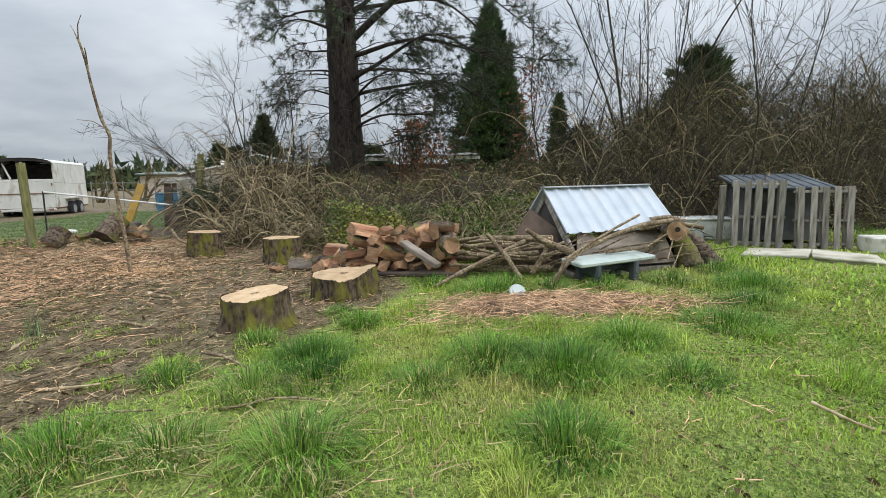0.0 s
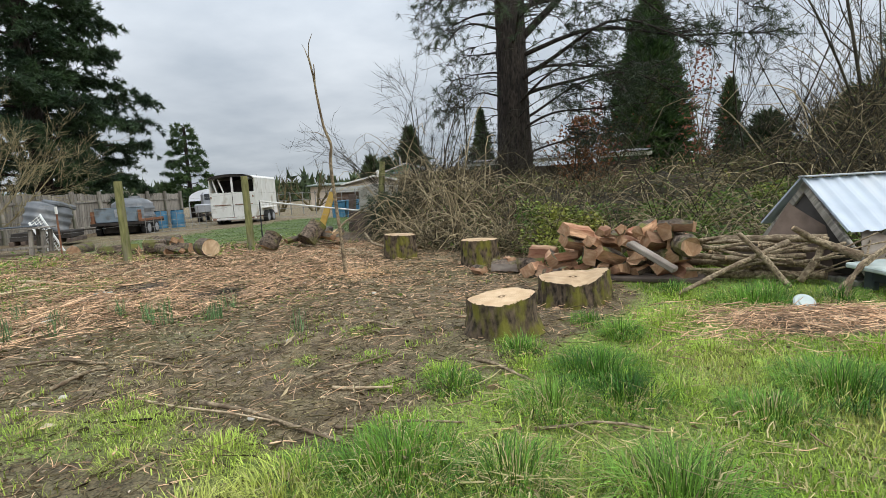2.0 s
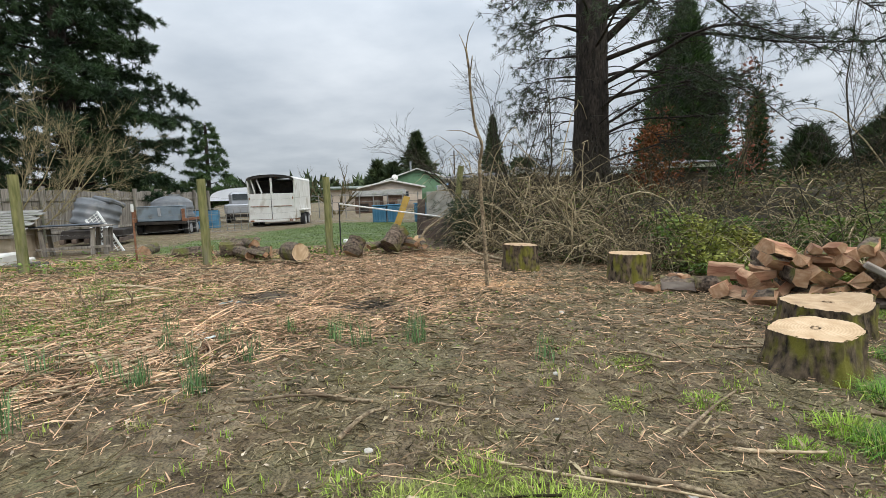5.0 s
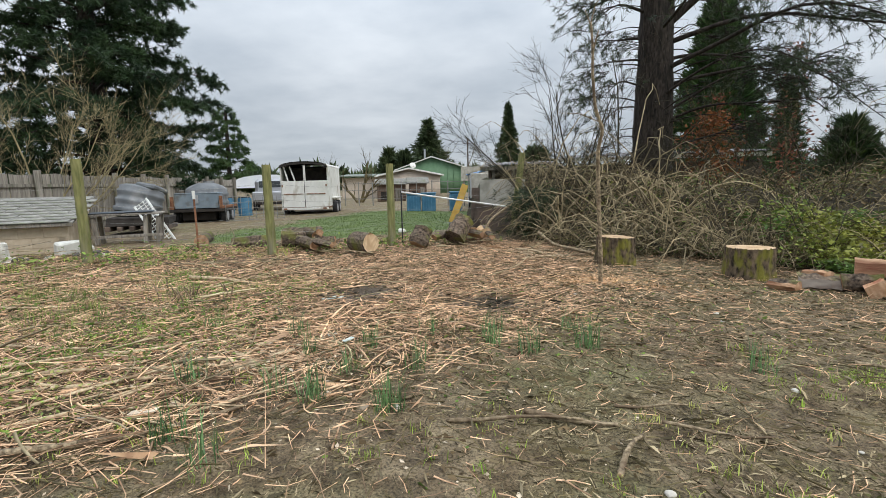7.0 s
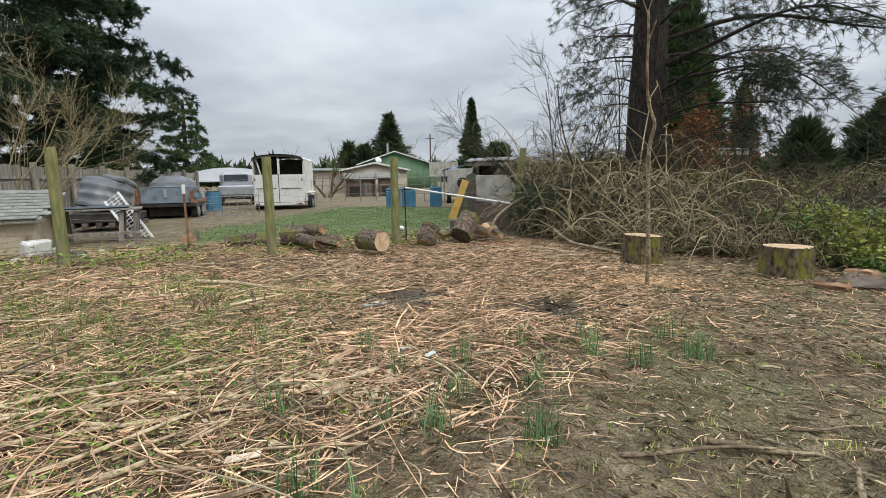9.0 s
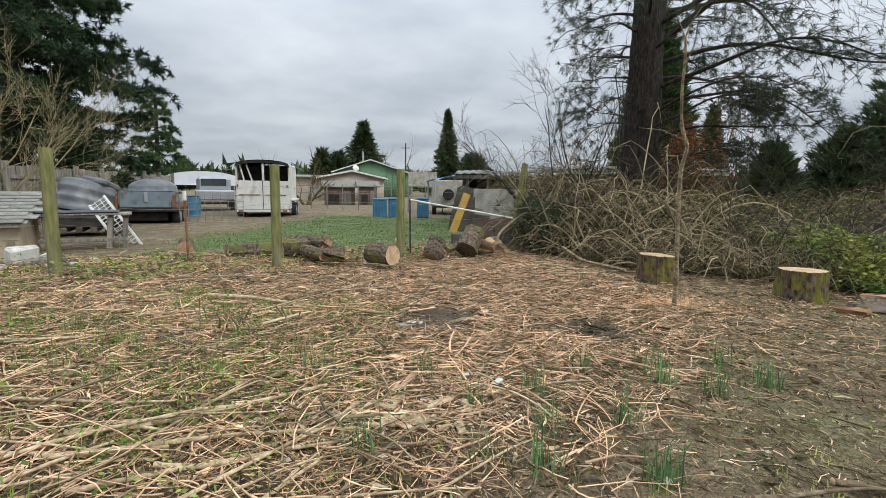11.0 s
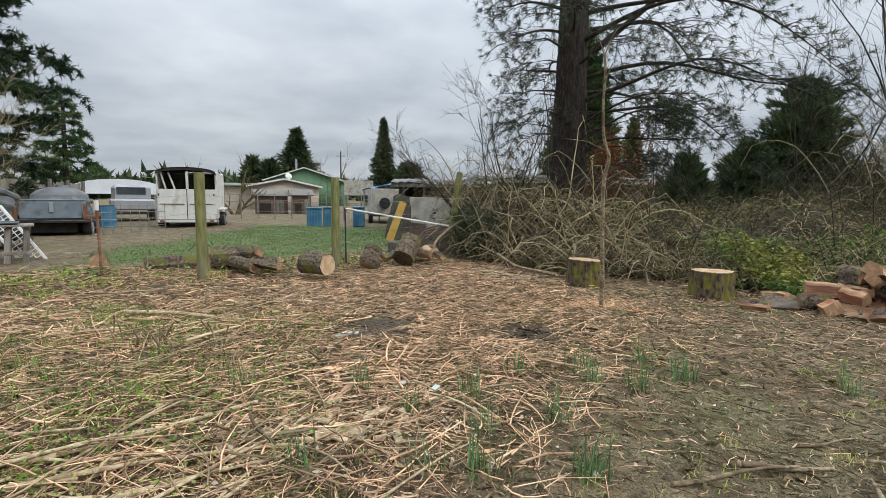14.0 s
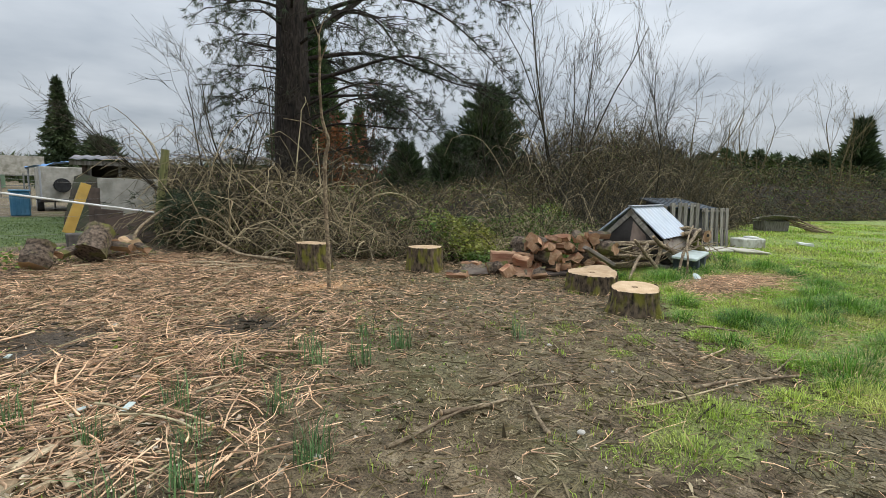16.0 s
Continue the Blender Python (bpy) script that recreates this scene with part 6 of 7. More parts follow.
lattice()
wt = thing("wooden_table", "rough grey wooden table heaped with scrap", "table", pose(-14.75, 8.95, 0.14, 0, 0, 40))
for k in range(4):
    part("top_board", box(1.5, 0.19, 0.035, 0, -0.3 + 0.2 * k, 0.72, 0.005, 0.006), "old_wood", wt)
for lx in (-0.55, 0.35, 0.6):
    for ly in (-0.28, 0.28):
        part("leg", box(0.09, 0.09, 0.72, lx, ly, 0, 0.008), "old_wood", wt, m=pose(0, 0, 0, 0, 4 if lx > 0 else -3, 0))
part("lower_board", box(1.4, 0.1, 0.06, 0, -0.28, 0.22, 0.006), "old_wood", wt)
part("tar_sheet", box(1.3, 0.7, 0.02, -0.1, 0, 0.76, 0.006, 0.02), "roofing", wt, "torn dark roofing felt")


def doghouse():
    """Low block hut with a shingled lean-to roof."""
    ob = thing("block_hut", "low tan block hut with a grey shingle roof", "hut", pose(-14.45, 7.35, 0.1, 0, 0, 37))
    L, D = 2.5, 1.35
    part("side_wall", box(0.12, D, 0.75, -0.1, D / 2 + 0.05, 0, 0.01), "block", ob)
    part("back_wall", box(L, 0.1, 1.0, -L / 2, D + 0.1, 0, 0.01), "block", ob)
    blk = part("front_wall", box(L, 0.10, 0.66, -L / 2, 0.10, 0, 0.005), "block", ob)
    me = bpy.data.meshes.new("block")
    b2 = box(0.394, 0.012, 0.195, 0, 0, 0, 0.003)
    b2.to_mesh(me)
    b2.free()
    for row in range(3):
        for k in range(7):
            px = -0.2 - 0.4 * k - (0.2 if row % 2 else 0)
            if px > -L:
                part("block", me, "block", blk, m=pose(px + 0.02, 0.046, 0.03 + 0.2 * row))
    run = math.hypot(D + 0.25, 0.48)
    slope = math.degrees(math.atan2(0.48, D + 0.25))
    roof = part("roof", box(L + 0.3, run, 0.04, -L / 2, run / 2, 0, 0.005), "shingle", ob, "mossy grey shingle roof", pose(0, -0.1, 0.68, slope, 0, 0))
    sm = bpy.data.meshes.new("shingle")
    b3 = box(0.309, 0.24, 0.014, 0, 0, 0, 0.004, 0.003)
    b3.to_mesh(sm)
    b3.free()
    for row in range(9):
        for k in range(9):
            part("shingle", sm, "shingle", roof, m=pose(-L - 0.02 + 0.31 * k + (0.15 if row % 2 else 0) + random.uniform(-0.015, 0.015), 0.08 + row * 0.175, 0.045, -4, 0, random.uniform(-2, 2)))
    part("fascia", box(L + 0.3, 0.03, 0.07, -L / 2, -0.11, 0.64, 0.005), "old_wood", ob)


doghouse()
for bx0, by0, sx, sy, sz, rz, lab in ((-14.75, 6.2, 0.52, 0.3, 0.36, 40, "white foam block in front of the hut"), (-14.05, 7.05, 0.36, 0.26, 0.28, 60, "broken white foam block in the weeds"), (-13.85, 7.25, 0.22, 0.2, 0.18, 20, "broken white foam block in the weeds")):
    tagged(part("foam_block", box(sx, sy, sz, 0, 0, 0, 0.03, 0.04), "foam", m=pose(bx0, by0, 0.17, 0, 0, rz)), lab, "foam block", "white blocks by the hut")

rb = random.Random(31)
for k in range(22):
    px, py = rb.uniform(-14.6, -13.0), 0.0
    py = 6.55 + (px + 14.2) * 0.75 + rb.uniform(-0.25, 0.25)
    tagged(part("rubble_stone", box(rb.uniform(0.08, 0.2), rb.uniform(0.07, 0.14), rb.uniform(0.06, 0.12), 0, 0, 0, 0.02, 0.02), "stone" if k % 3 else "concrete", m=pose(px, py, 0.16, rb.uniform(-15, 15), rb.uniform(-15, 15), rb.uniform(0, 180))), "broken lump of rubble beside the hut", "rubble", "rubble by the hut")


def board_fence():
    ob = thing("board_fence", "grey weathered board fence with round posts", "fence")
    pts = [(-16.6, 2.0), (-17.9, 5.5), (-19.4, 10.2), (-22.2, 18.6), (-23.8, 23.5)]
    me = bpy.data.meshes.new("board")
    b = box(0.145, 0.022, 1.78, 0, 0, 0, 0.004, 0.003)
    b.to_mesh(me)
    b.free()
    for (xa, ya), (xb, yb) in zip(pts[:-1], pts[1:]):
        L = math.hypot(xb - xa, yb - ya)
        az = math.degrees(math.atan2(yb - ya, xb - xa))
        n = int(L / 0.155)
        for k in range(n):
            f = (k + 0.5) / n
            part("board", me, "fence_wood", ob, m=pose(xa + (xb - xa) * f, ya + (yb - ya) * f, 0.13 + 0.03 * math.sin(k * 0.4) + random.uniform(-0.015, 0.015), 0, random.uniform(-0.8, 0.8), az))
        nx, ny = math.sin(radians(az)), -math.cos(radians(az))
        for hz in (0.45, 1.55):
            part("rail", box(L, 0.04, 0.09, L / 2, 0, 0, 0.005), "fence_wood", ob, m=pose(xa + 0.04 * nx, ya + 0.04 * ny, hz, 0, 0, az))
        for k in range(int(L / 1.7) + 1):
            f = min(1.0, k * 1.7 / L)
            part("post", cyl(0.085, 2.0, 10), "fence_wood", ob, m=pose(xa + (xb - xa) * f + 0.13 * nx, ya + (yb - ya) * f + 0.13 * ny, 1.02))


board_fence()


def gable_house(name, label, x, y, rz, w, d, eave, peak, wall, roof, over=0.4, category="house"):
    ob = thing(name, label, category, pose(x, y, 0, 0, 0, rz))
    part("gable_wall", arrays("gable_wall", [(-w / 2, 0, 0), (w / 2, 0, 0), (w / 2, 0, eave), (0, 0, peak), (-w / 2, 0, eave), (-w / 2, 0.15, 0), (w / 2, 0.15, 0), (w / 2, 0.15, eave), (0, 0.15, peak), (-w / 2, 0.15, eave)],
                                  [(0, 1, 2, 4), (6, 5, 9, 7), (0, 5, 6, 1), (1, 6, 7, 2), (2, 7, 8, 3), (3, 8, 9, 4), (4, 9, 5, 0)], [(2, 3, 4), (7, 9, 8)]), wall, ob)
    for s in (-1, 1):
        part("side_wall", box(0.15, d, eave, s * (w / 2 - 0.08), d / 2 + 0.15, 0, 0.01), wall, ob)
        ln = math.hypot(w / 2 + over, (peak - eave) * (w / 2 + over) / (w / 2))
        ang = math.degrees(math.atan2(peak - eave, w / 2))
        part("roof_slope", box(ln, d + 2 * over, 0.12, s * ln / 2, d / 2, 0, 0.02), roof, ob, m=pose(0, 0, peak + 0.05, 0, s * ang, 0))
        part("bargeboard", box(ln, 0.04, 0.16, s * ln / 2, -over - 0.02, -0.06, 0.01), "trailer_white", ob, m=pose(0, 0, peak + 0.05, 0, s * ang, 0))
    return ob


hs = gable_house("house", "low tan house with a shallow gable roof", -22.6, 49.5, 18, 6.6, 9.0, 2.35, 3.05, "house", "barn_roof")
part("window", box(0.9, 0.05, 0.55, 1.4, -0.03, 1.35, 0.01), "glass", hs)
part("window", box(0.8, 0.05, 0.7, -1.6, -0.03, 1.2, 0.01), "glass", hs)
part("wing_wall", box(4.5, 5, 2.3, -5.2, 4.0, 0, 0.02), "house", hs)
part("wing_roof", box(5.2, 5.8, 0.14, -5.2, 4.0, 2.3, 0.03), "barn_roof", hs, m=pose(0, 0, 0, 3, 0, 0))
part("satellite_dish", cyl(0.35, 0.06, 16, 0.2), "trailer_white", hs, m=pose(0.4, 1.0, 3.5, 60, 0, 20))
bn = gable_house("barn", "long green metal barn with a grey roof", -27.0, 72.0, 8, 11.0, 16.0, 3.7, 5.5, "barn", "barn_roof", category="barn")
for k in range(12):
    part("wall_rib", box(0.05, 0.04, 3.6, -5.2 + 0.95 * k, -0.03, 0.02, 0.01), "barn", bn)
part("vent_pipe", cyl(0.15, 1.6, 10), "silver", bn, m=pose(-1.6, 3, 6.2))


def hutch(x, y, rz, w, h, label):
    ob = thing("chicken_coop", label, "coop", pose(x, y, 0.05, 0, 0, rz), "coops by the house")
    part("wall", box(w, 1.4, h, 0, 0.7, 0.1, 0.02), "red_brown", ob)
    # no hole is cut: a dark panel on the wall paints the opening's shade
    part("opening", box(w * 0.35, 0.05, h * 0.5, -w * 0.2, -0.01, 0.2, 0.01), "dark", ob)
    for s in (-1, 1):
        part("roof_slope", box(w + 0.4, 1.0, 0.06, 0, 0, 0, 0.01), "shingle", ob, m=pose(0, 0.7 + s * 0.42, h + 0.28, -s * 26, 0, 0))
    part("door", box(w * 0.25, 0.04, h * 0.75, w * 0.25, -0.02, 0.12, 0.01), "old_wood", ob)


hutch(-18.9, 35.2, 22, 2.2, 1.3, "red-brown wooden chicken coop with a shingle roof")
hutch(-16.8, 35.4, 22, 1.3, 1.35, "small chicken coop with a pale roof")


def crate(x, y, w, h, rz, label):
    ob = thing("blue_crate", label, "crate", pose(x, y, 0.15, 0, 0, rz), "blue plastic bins in the paddock")
    part("body", box(w, 0.5, h, 0, 0, 0, 0.04), "blue", ob)
    for k in range(5):
        part("rib", box(0.03, 0.03, h - 0.1, -w / 2 + (k + 0.5) * w / 5, -0.26, 0.05, 0.008), "blue", ob)
    part("rim", box(w + 0.05, 0.55, 0.06, 0, 0, h, 0.015), "blue", ob)


crate(-12.15, 21.2, 0.62, 0.78, 14, "blue plastic bin standing on the paddock grass")
crate(-11.5, 21.4, 0.62, 0.80, 14, "blue plastic bin standing on the paddock grass")
crate(-10.35, 21.8, 0.52, 0.82, 10, "dark blue plastic barrel bin by the post")
for bx0, by0 in ((-19.8, 18.2), (-19.2, 18.6)):
    ob = thing("blue_barrel", "blue plastic barrel beside the trailer", "barrel", pose(bx0, by0, 0.13), "blue barrels by the trailer")
    part("drum", cyl(0.29, 0.85, 20, bevel=0.03), "blue", ob, m=pose(0, 0, 0.43))
    for hz in (0.3, 0.6):
        part("hoop", cyl(0.305, 0.03, 20), "blue", ob, m=pose(0, 0, hz))
    part("lid", cyl(0.25, 0.03, 20), "black", ob, m=pose(0, 0, 0.87))


def canopy():
    ob = thing("white_canopy", "white tarpaulin shelter with an arched roof", "canopy", pose(-27.6, 32.0, 0.1, 0, 0, 40))
    n, w, l = 14, 5.2, 4.0
    V, Q = [], []
    for yy in (0, l):
        for i in range(n + 1):
            a = math.pi * i / n
            V.append((-w / 2 * math.cos(a), yy, 1.35 + 0.95 * math.sin(a) ** 0.7))
    for i in range(n):
        Q.append((i, n + 1 + i, n + 2 + i, i + 1))
    k0 = len(V)
    V += [(a, b, c - 0.02) for a, b, c in V]
    Q += [tuple(reversed([i + k0 for i in q])) for q in Q]
    part("roof", arrays("roof", V, Q, smooth=True), "tarp", ob)
    part("end_sheet", arrays("end_sheet", V[:n + 1] + [(0, 0.01, 1.35)], None, [(i, i + 1, n + 1) for i in range(n)]), "tarp", ob)
    for s in (-1, 1):
        for yy in (0.1, l - 0.1):
            part("pole", cyl(0.04, 1.4, 8), "silver", ob, m=pose(s * w / 2, yy, 0.7))
    part("bar", box(w, 0.05, 0.05, 0, 0, 1.32, 0.01), "tarp", ob)


canopy()
bp = thing("board_sign", "blank pale board raised on two posts", "board", pose(-14.2, 44.0, 0.05, 0, 0, 8))
part("panel", box(2.6, 0.06, 1.3, 0, 0, 1.55, 0.01), "osb", bp)
for s in (-1, 1):
    part("post", box(0.1, 0.1, 1.6, s * 1.1, 0.08, 0, 0.01), "old_wood", bp)


def cargo_trailer():
    ob = thing("cargo_trailer", "small pale box trailer with a dark spare wheel", "trailer", pose(-9.2, 24.2, 0.12, 0, 0, 12))
    part("body", box(1.9, 3.0, 1.25, 0, 1.5, 0.5, 0.03), "osb", ob)
    part("frame", box(1.95, 3.1, 0.10, 0, 1.5, 0.40, 0.01), "dark", ob)
    part("spare_wheel", cyl(0.27, 0.16, 20, bevel=0.03), "black", ob, m=pose(-0.3, -0.1, 1.05, 90, 0, 0))
    for s in (-1, 1):
        wheel(ob, s * 0.95, 0.7, 0.3, 0.32)
        part("corner_trim", box(0.06, 0.06, 1.25, s * 0.94, 0.0, 0.5, 0.01), "silver", ob)


cargo_trailer()
tp = thing("blue_tarpaulin", "crumpled blue tarpaulin over a low frame", "tarpaulin", pose(-9.6, 28.0, 0.1, 0, 0, 10))
tv = [(-1.6 + 0.32 * i, 0.5 * j - 1, 1.75 + 0.35 * (1 - abs(i - 5) / 5) + 0.07 * math.sin(i * 2.3 + j * 1.7)) for j in range(5) for i in range(11)]
part("sheet", arrays("sheet", tv + [(a, b, c - 0.02) for a, b, c in tv], [(j * 11 + i, j * 11 + i + 1, j * 11 + 12 + i, j * 11 + 11 + i) for j in range(4) for i in range(10)]), "blue_tarp", tp)
for sx in (-1.5, 1.5):
    part("pole", cyl(0.04, 1.8, 8), "silver", tp, m=pose(sx, 0, 0.9))


def long_shed():
    ob = thing("long_shed", "long low dark shed with a corrugated roof", "shed", pose(-8.4, 19.6, 0.05, 0, 0, 4))
    part("back_wall", box(9.8, 0.15, 2.0, 4.9, 3.0, 0, 0.02), "brown_board", ob)
    for k in range(24):
        part("wall_board", box(0.30, 0.03, 1.85, 2.75 + 0.30 * k, 0.0, 0, 0.006, 0.01), "brown_board", ob)
    part("end_wall", box(0.12, 3.0, 1.85, 0.06, 1.5, 0, 0.01), "brown_board", ob)
    part("end_wall", box(0.12, 3.0, 1.95, 9.75, 1.5, 0, 0.01), "brown_board", ob)
    for k in range(4):
        part("post", box(0.1, 0.1, 1.95, 0.2 + 0.8 * k, 0, 0, 0.01), "old_wood", ob)
    for x0, x1, z in ((-0.3, 2.7, 1.98), (2.6, 10.0, 2.22)):
        n = int((x1 - x0) / 0.04)
        V, Q = [], []
        for yy, dz in ((-0.35, 0), (3.3, 0.25)):
            for i in range(n + 1):
                px = x0 + (x1 - x0) * i / n
                V.append((px, yy, z + dz + 0.018 * math.sin(i * 0.8) + 0.03 * math.sin(px * 1.3)))
        k0 = len(V)
        V += [(a, b, c + 0.02) for a, b, c in V]
        Q = [(i, i + 1, n + 2 + i, n + 1 + i) for i in range(n)]
        Q += [tuple(reversed([i + k0 for i in q])) for q in Q] + [(i, i + k0, i + 1 + k0, i + 1) for i in range(n)]
        part("corrugated_roof", arrays("corrugated_roof", V, Q), "iron", ob, "grey corrugated iron roof")
        part("fascia", box(x1 - x0, 0.04, 0.14, (x0 + x1) / 2, -0.25, z - 0.17, 0.008), "trailer_white" if x0 > 0 else "old_wood", ob)


long_shed()
up = thing("utility_pole", "distant wooden utility pole", "pole", pose(-25.0, 88.0, 0))
part("pole", cyl(0.16, 9.5, 10, 0.11), "brown_board", up, m=pose(0, 0, 4.75))
part("crossarm", box(1.6, 0.1, 0.1, 0, 0, 8.6, 0.01), "brown_board", up)
pen = thing("wire_pen", "thin steel posts and rails of an animal pen", "fence", pose(-19.5, 27.0, 0.1, 0, 0, 0))
for k in range(14):
    part("post", cyl(0.03, 1.5, 8), "wire", pen, m=pose(0.95 * k, -0.35 * k * 0.3, 0.75))
for hz in (0.5, 1.0, 1.4):
    part("rail", box(12.4, 0.025, 0.025, 6.2, 0, hz, 0.004), "wire", pen, m=pose(0, 0, 0, 0, 0, -6.3))
wp = thing("wire_gate", "rusty wire gate panel across the paddock corner", "gate", pose(-17.1, 14.9, 0.12, 0, 0, 62))
for k in range(9):
    part("bar", cyl(0.010, 1.0, 6), "wire", wp, m=pose(0.28 * k, 0, 0.5))
for k in range(5):
    part("rail", box(2.3, 0.014, 0.014, 1.12, 0, 0.1 + 0.22 * k, 0.003), "wire", wp)

# heap of boards and branches at the far edge of the lawn
heap = thing("scrap_heap", "heap of grey boards and branches by the hedge", "heap", pose(14.3, 9.9, 0.03, 0, 0, -30))
heap.scale = (0.72, 0.72, 0.72)
part("crate", box(1.3, 1.0, 0.55, -0.3, 0.2, 0, 0.03, 0.05), "old_wood", heap)
for k in range(6):
    part("board", box(1.9, 0.2, 0.05, 0, 0, 0, 0.01, 0.02), "old_wood", heap, m=pose(-0.3 + 0.05 * k, 0.2 - 0.15 * k, 0.58 + 0.05 * k, 0, 3, -8 + 5 * k))
for k in range(16):
    V, Q = tubes(np.linspace((0.3 + pr.uniform(-0.4, 0.4), -0.2, pr.uniform(0.4, 0.9)), (1.6 + pr.uniform(-0.3, 0.7), -0.6 + pr.uniform(-0.5, 0.5), 0.05), 4)[None], np.full((1, 4), 0.03), 5)
    part("stick", arrays("stick", V, Q), "stick", heap)
tagged(part("white_scrap", box(0.5, 0.35, 0.05, 0, 0, 0, 0.01, 0.02), "white", m=pose(9.4, 7.0, 0.05, 4, 0, 30)), "flat piece of white scrap on the lawn", "scrap")


# ---- grass ----
def spread(n, x0, x1, y0, y1, density):
    x, y = rng.uniform(x0, x1, n), rng.uniform(y0, y1, n)
    k = rng.uniform(0, 1, n) < density(x, y)
    return x[k], y[k]


def clumpy(x, y):
    """Uneven growth: thick here, thin there."""
    return np.clip(0.62 + 0.55 * waves(x * 2.3, y * 2.3, 41), 0.08, 1)


def not_hidden(x, y):
    return y < np.interp(x, FRONT_X, FRONT_Y) + 0.3


def lawn_patch(n, x0, x1, y0, y1, h, w, key="grass", thin=1.0):
    x, y = spread(n, x0, x1, y0, y1, lambda a, b: thin * lawn(a, b) ** 1.5 * clumpy(a, b) * not_hidden(a, b))
    c = clumpy(x, y)
    V, Q, T = blades(on_ground(x, y, -0.005), h * (0.45 + 0.9 * c) * rng.uniform(0.5, 1.3, len(x)), w * rng.uniform(0.7, 1.3, len(x)), rng.uniform(0.15, 0.85, len(x)))
    return part("blades", arrays("blades", V, Q, T), key, turf_ob)


turf_ob = thing("lawn_grass", "rough green lawn grass of uneven height", "grass", kind="stuff")
lawn_patch(150000, -4.6, 3.6, 0.9, 4.2, 0.027, 0.0048)
lawn_patch(22000, -4.6, 3.6, 0.9, 4.2, 0.034, 0.0045, "dry_grass")
lawn_patch(110000, -2.6, 8.0, 2.2, 9.0, 0.028, 0.0075)
lawn_patch(15000, -2.6, 8.0, 2.2, 9.0, 0.045, 0.008, "dry_grass")
lawn_patch(26000, -4.5, 8.0, -5.0, 1.2, 0.05, 0.012)
lawn_patch(70000, 2.0, 24.0, 1.0, 12.5, 0.06, 0.022)
lawn_patch(9000, 4.0, 24.0, 1.0, 12.5, 0.05, 0.02, "dry_grass")
x, y = spread(26000, -15, -4, 9.0, 23.0, lambda a, b: paddock(a, b) * smooth(0.3, 1.2, beyond_fence(a, b)))
V, Q, T = blades(on_ground(x, y), rng.uniform(0.02, 0.045, len(x)), rng.uniform(0.012, 0.02, len(x)), rng.uniform(0.2, 0.9, len(x)))
part("blades", arrays("blades", V, Q, T), "paddock", turf_ob)


def tussock(x, y, rad, h, n, label, dry=0.12, key="tussock", group="grass tussocks", name="grass_tussock"):
    ob = thing(name, label, "grass", pose(x, y, float(height_at(x, y)) - 0.01), group)
    n = int(1.5 * n)
    a, q = rng.uniform(0, 2 * np.pi, n), rng.uniform(0, 1, n) ** 0.55 * rad
    base = np.stack([q * np.cos(a), q * np.sin(a), np.zeros(n)], 1)
    turn = a + rng.normal(0, 0.6, n)
    hh = 0.95 * h * rng.uniform(0.3, 1.2, n) * (1.1 - 0.35 * q / rad)
    lean = np.clip(0.25 + 1.05 * q / rad + rng.normal(0, 0.25, n), 0.05, 1.22)
    k = int(n * (1 - dry))
    V, Q, T = blades(base[:k], hh[:k], rng.uniform(0.003, 0.006, k), lean[:k], turn[:k])
    tagged(part("grass_tuft", arrays("grass_tuft", V, Q, T), key, ob), kind="stuff")
    ns, a2 = n // 3, rng.uniform(0, 2 * np.pi, n // 3)
    q2 = rad * rng.uniform(0.5, 1.7, ns)
    V, Q, T = blades(np.stack([q2 * np.cos(a2), q2 * np.sin(a2), np.zeros(ns)], 1), h * rng.uniform(0.25, 0.65, ns), rng.uniform(0.004, 0.007, ns), rng.uniform(0.3, 1.15, ns))
    tagged(part("grass_skirt", arrays("grass_skirt", V, Q, T), "grass", ob, "paler short blades round the clump"), kind="stuff")
    if dry:
        V, Q, T = blades(base[k:], hh[k:] * 0.8, rng.uniform(0.005, 0.008, n - k), np.clip(lean[k:] + 0.35, 0, 1.1), turn[k:])
        tagged(part("dead_tuft", arrays("dead_tuft", V, Q, T), "dry_grass", ob, "bleached dead blades"), kind="stuff")
    return ob


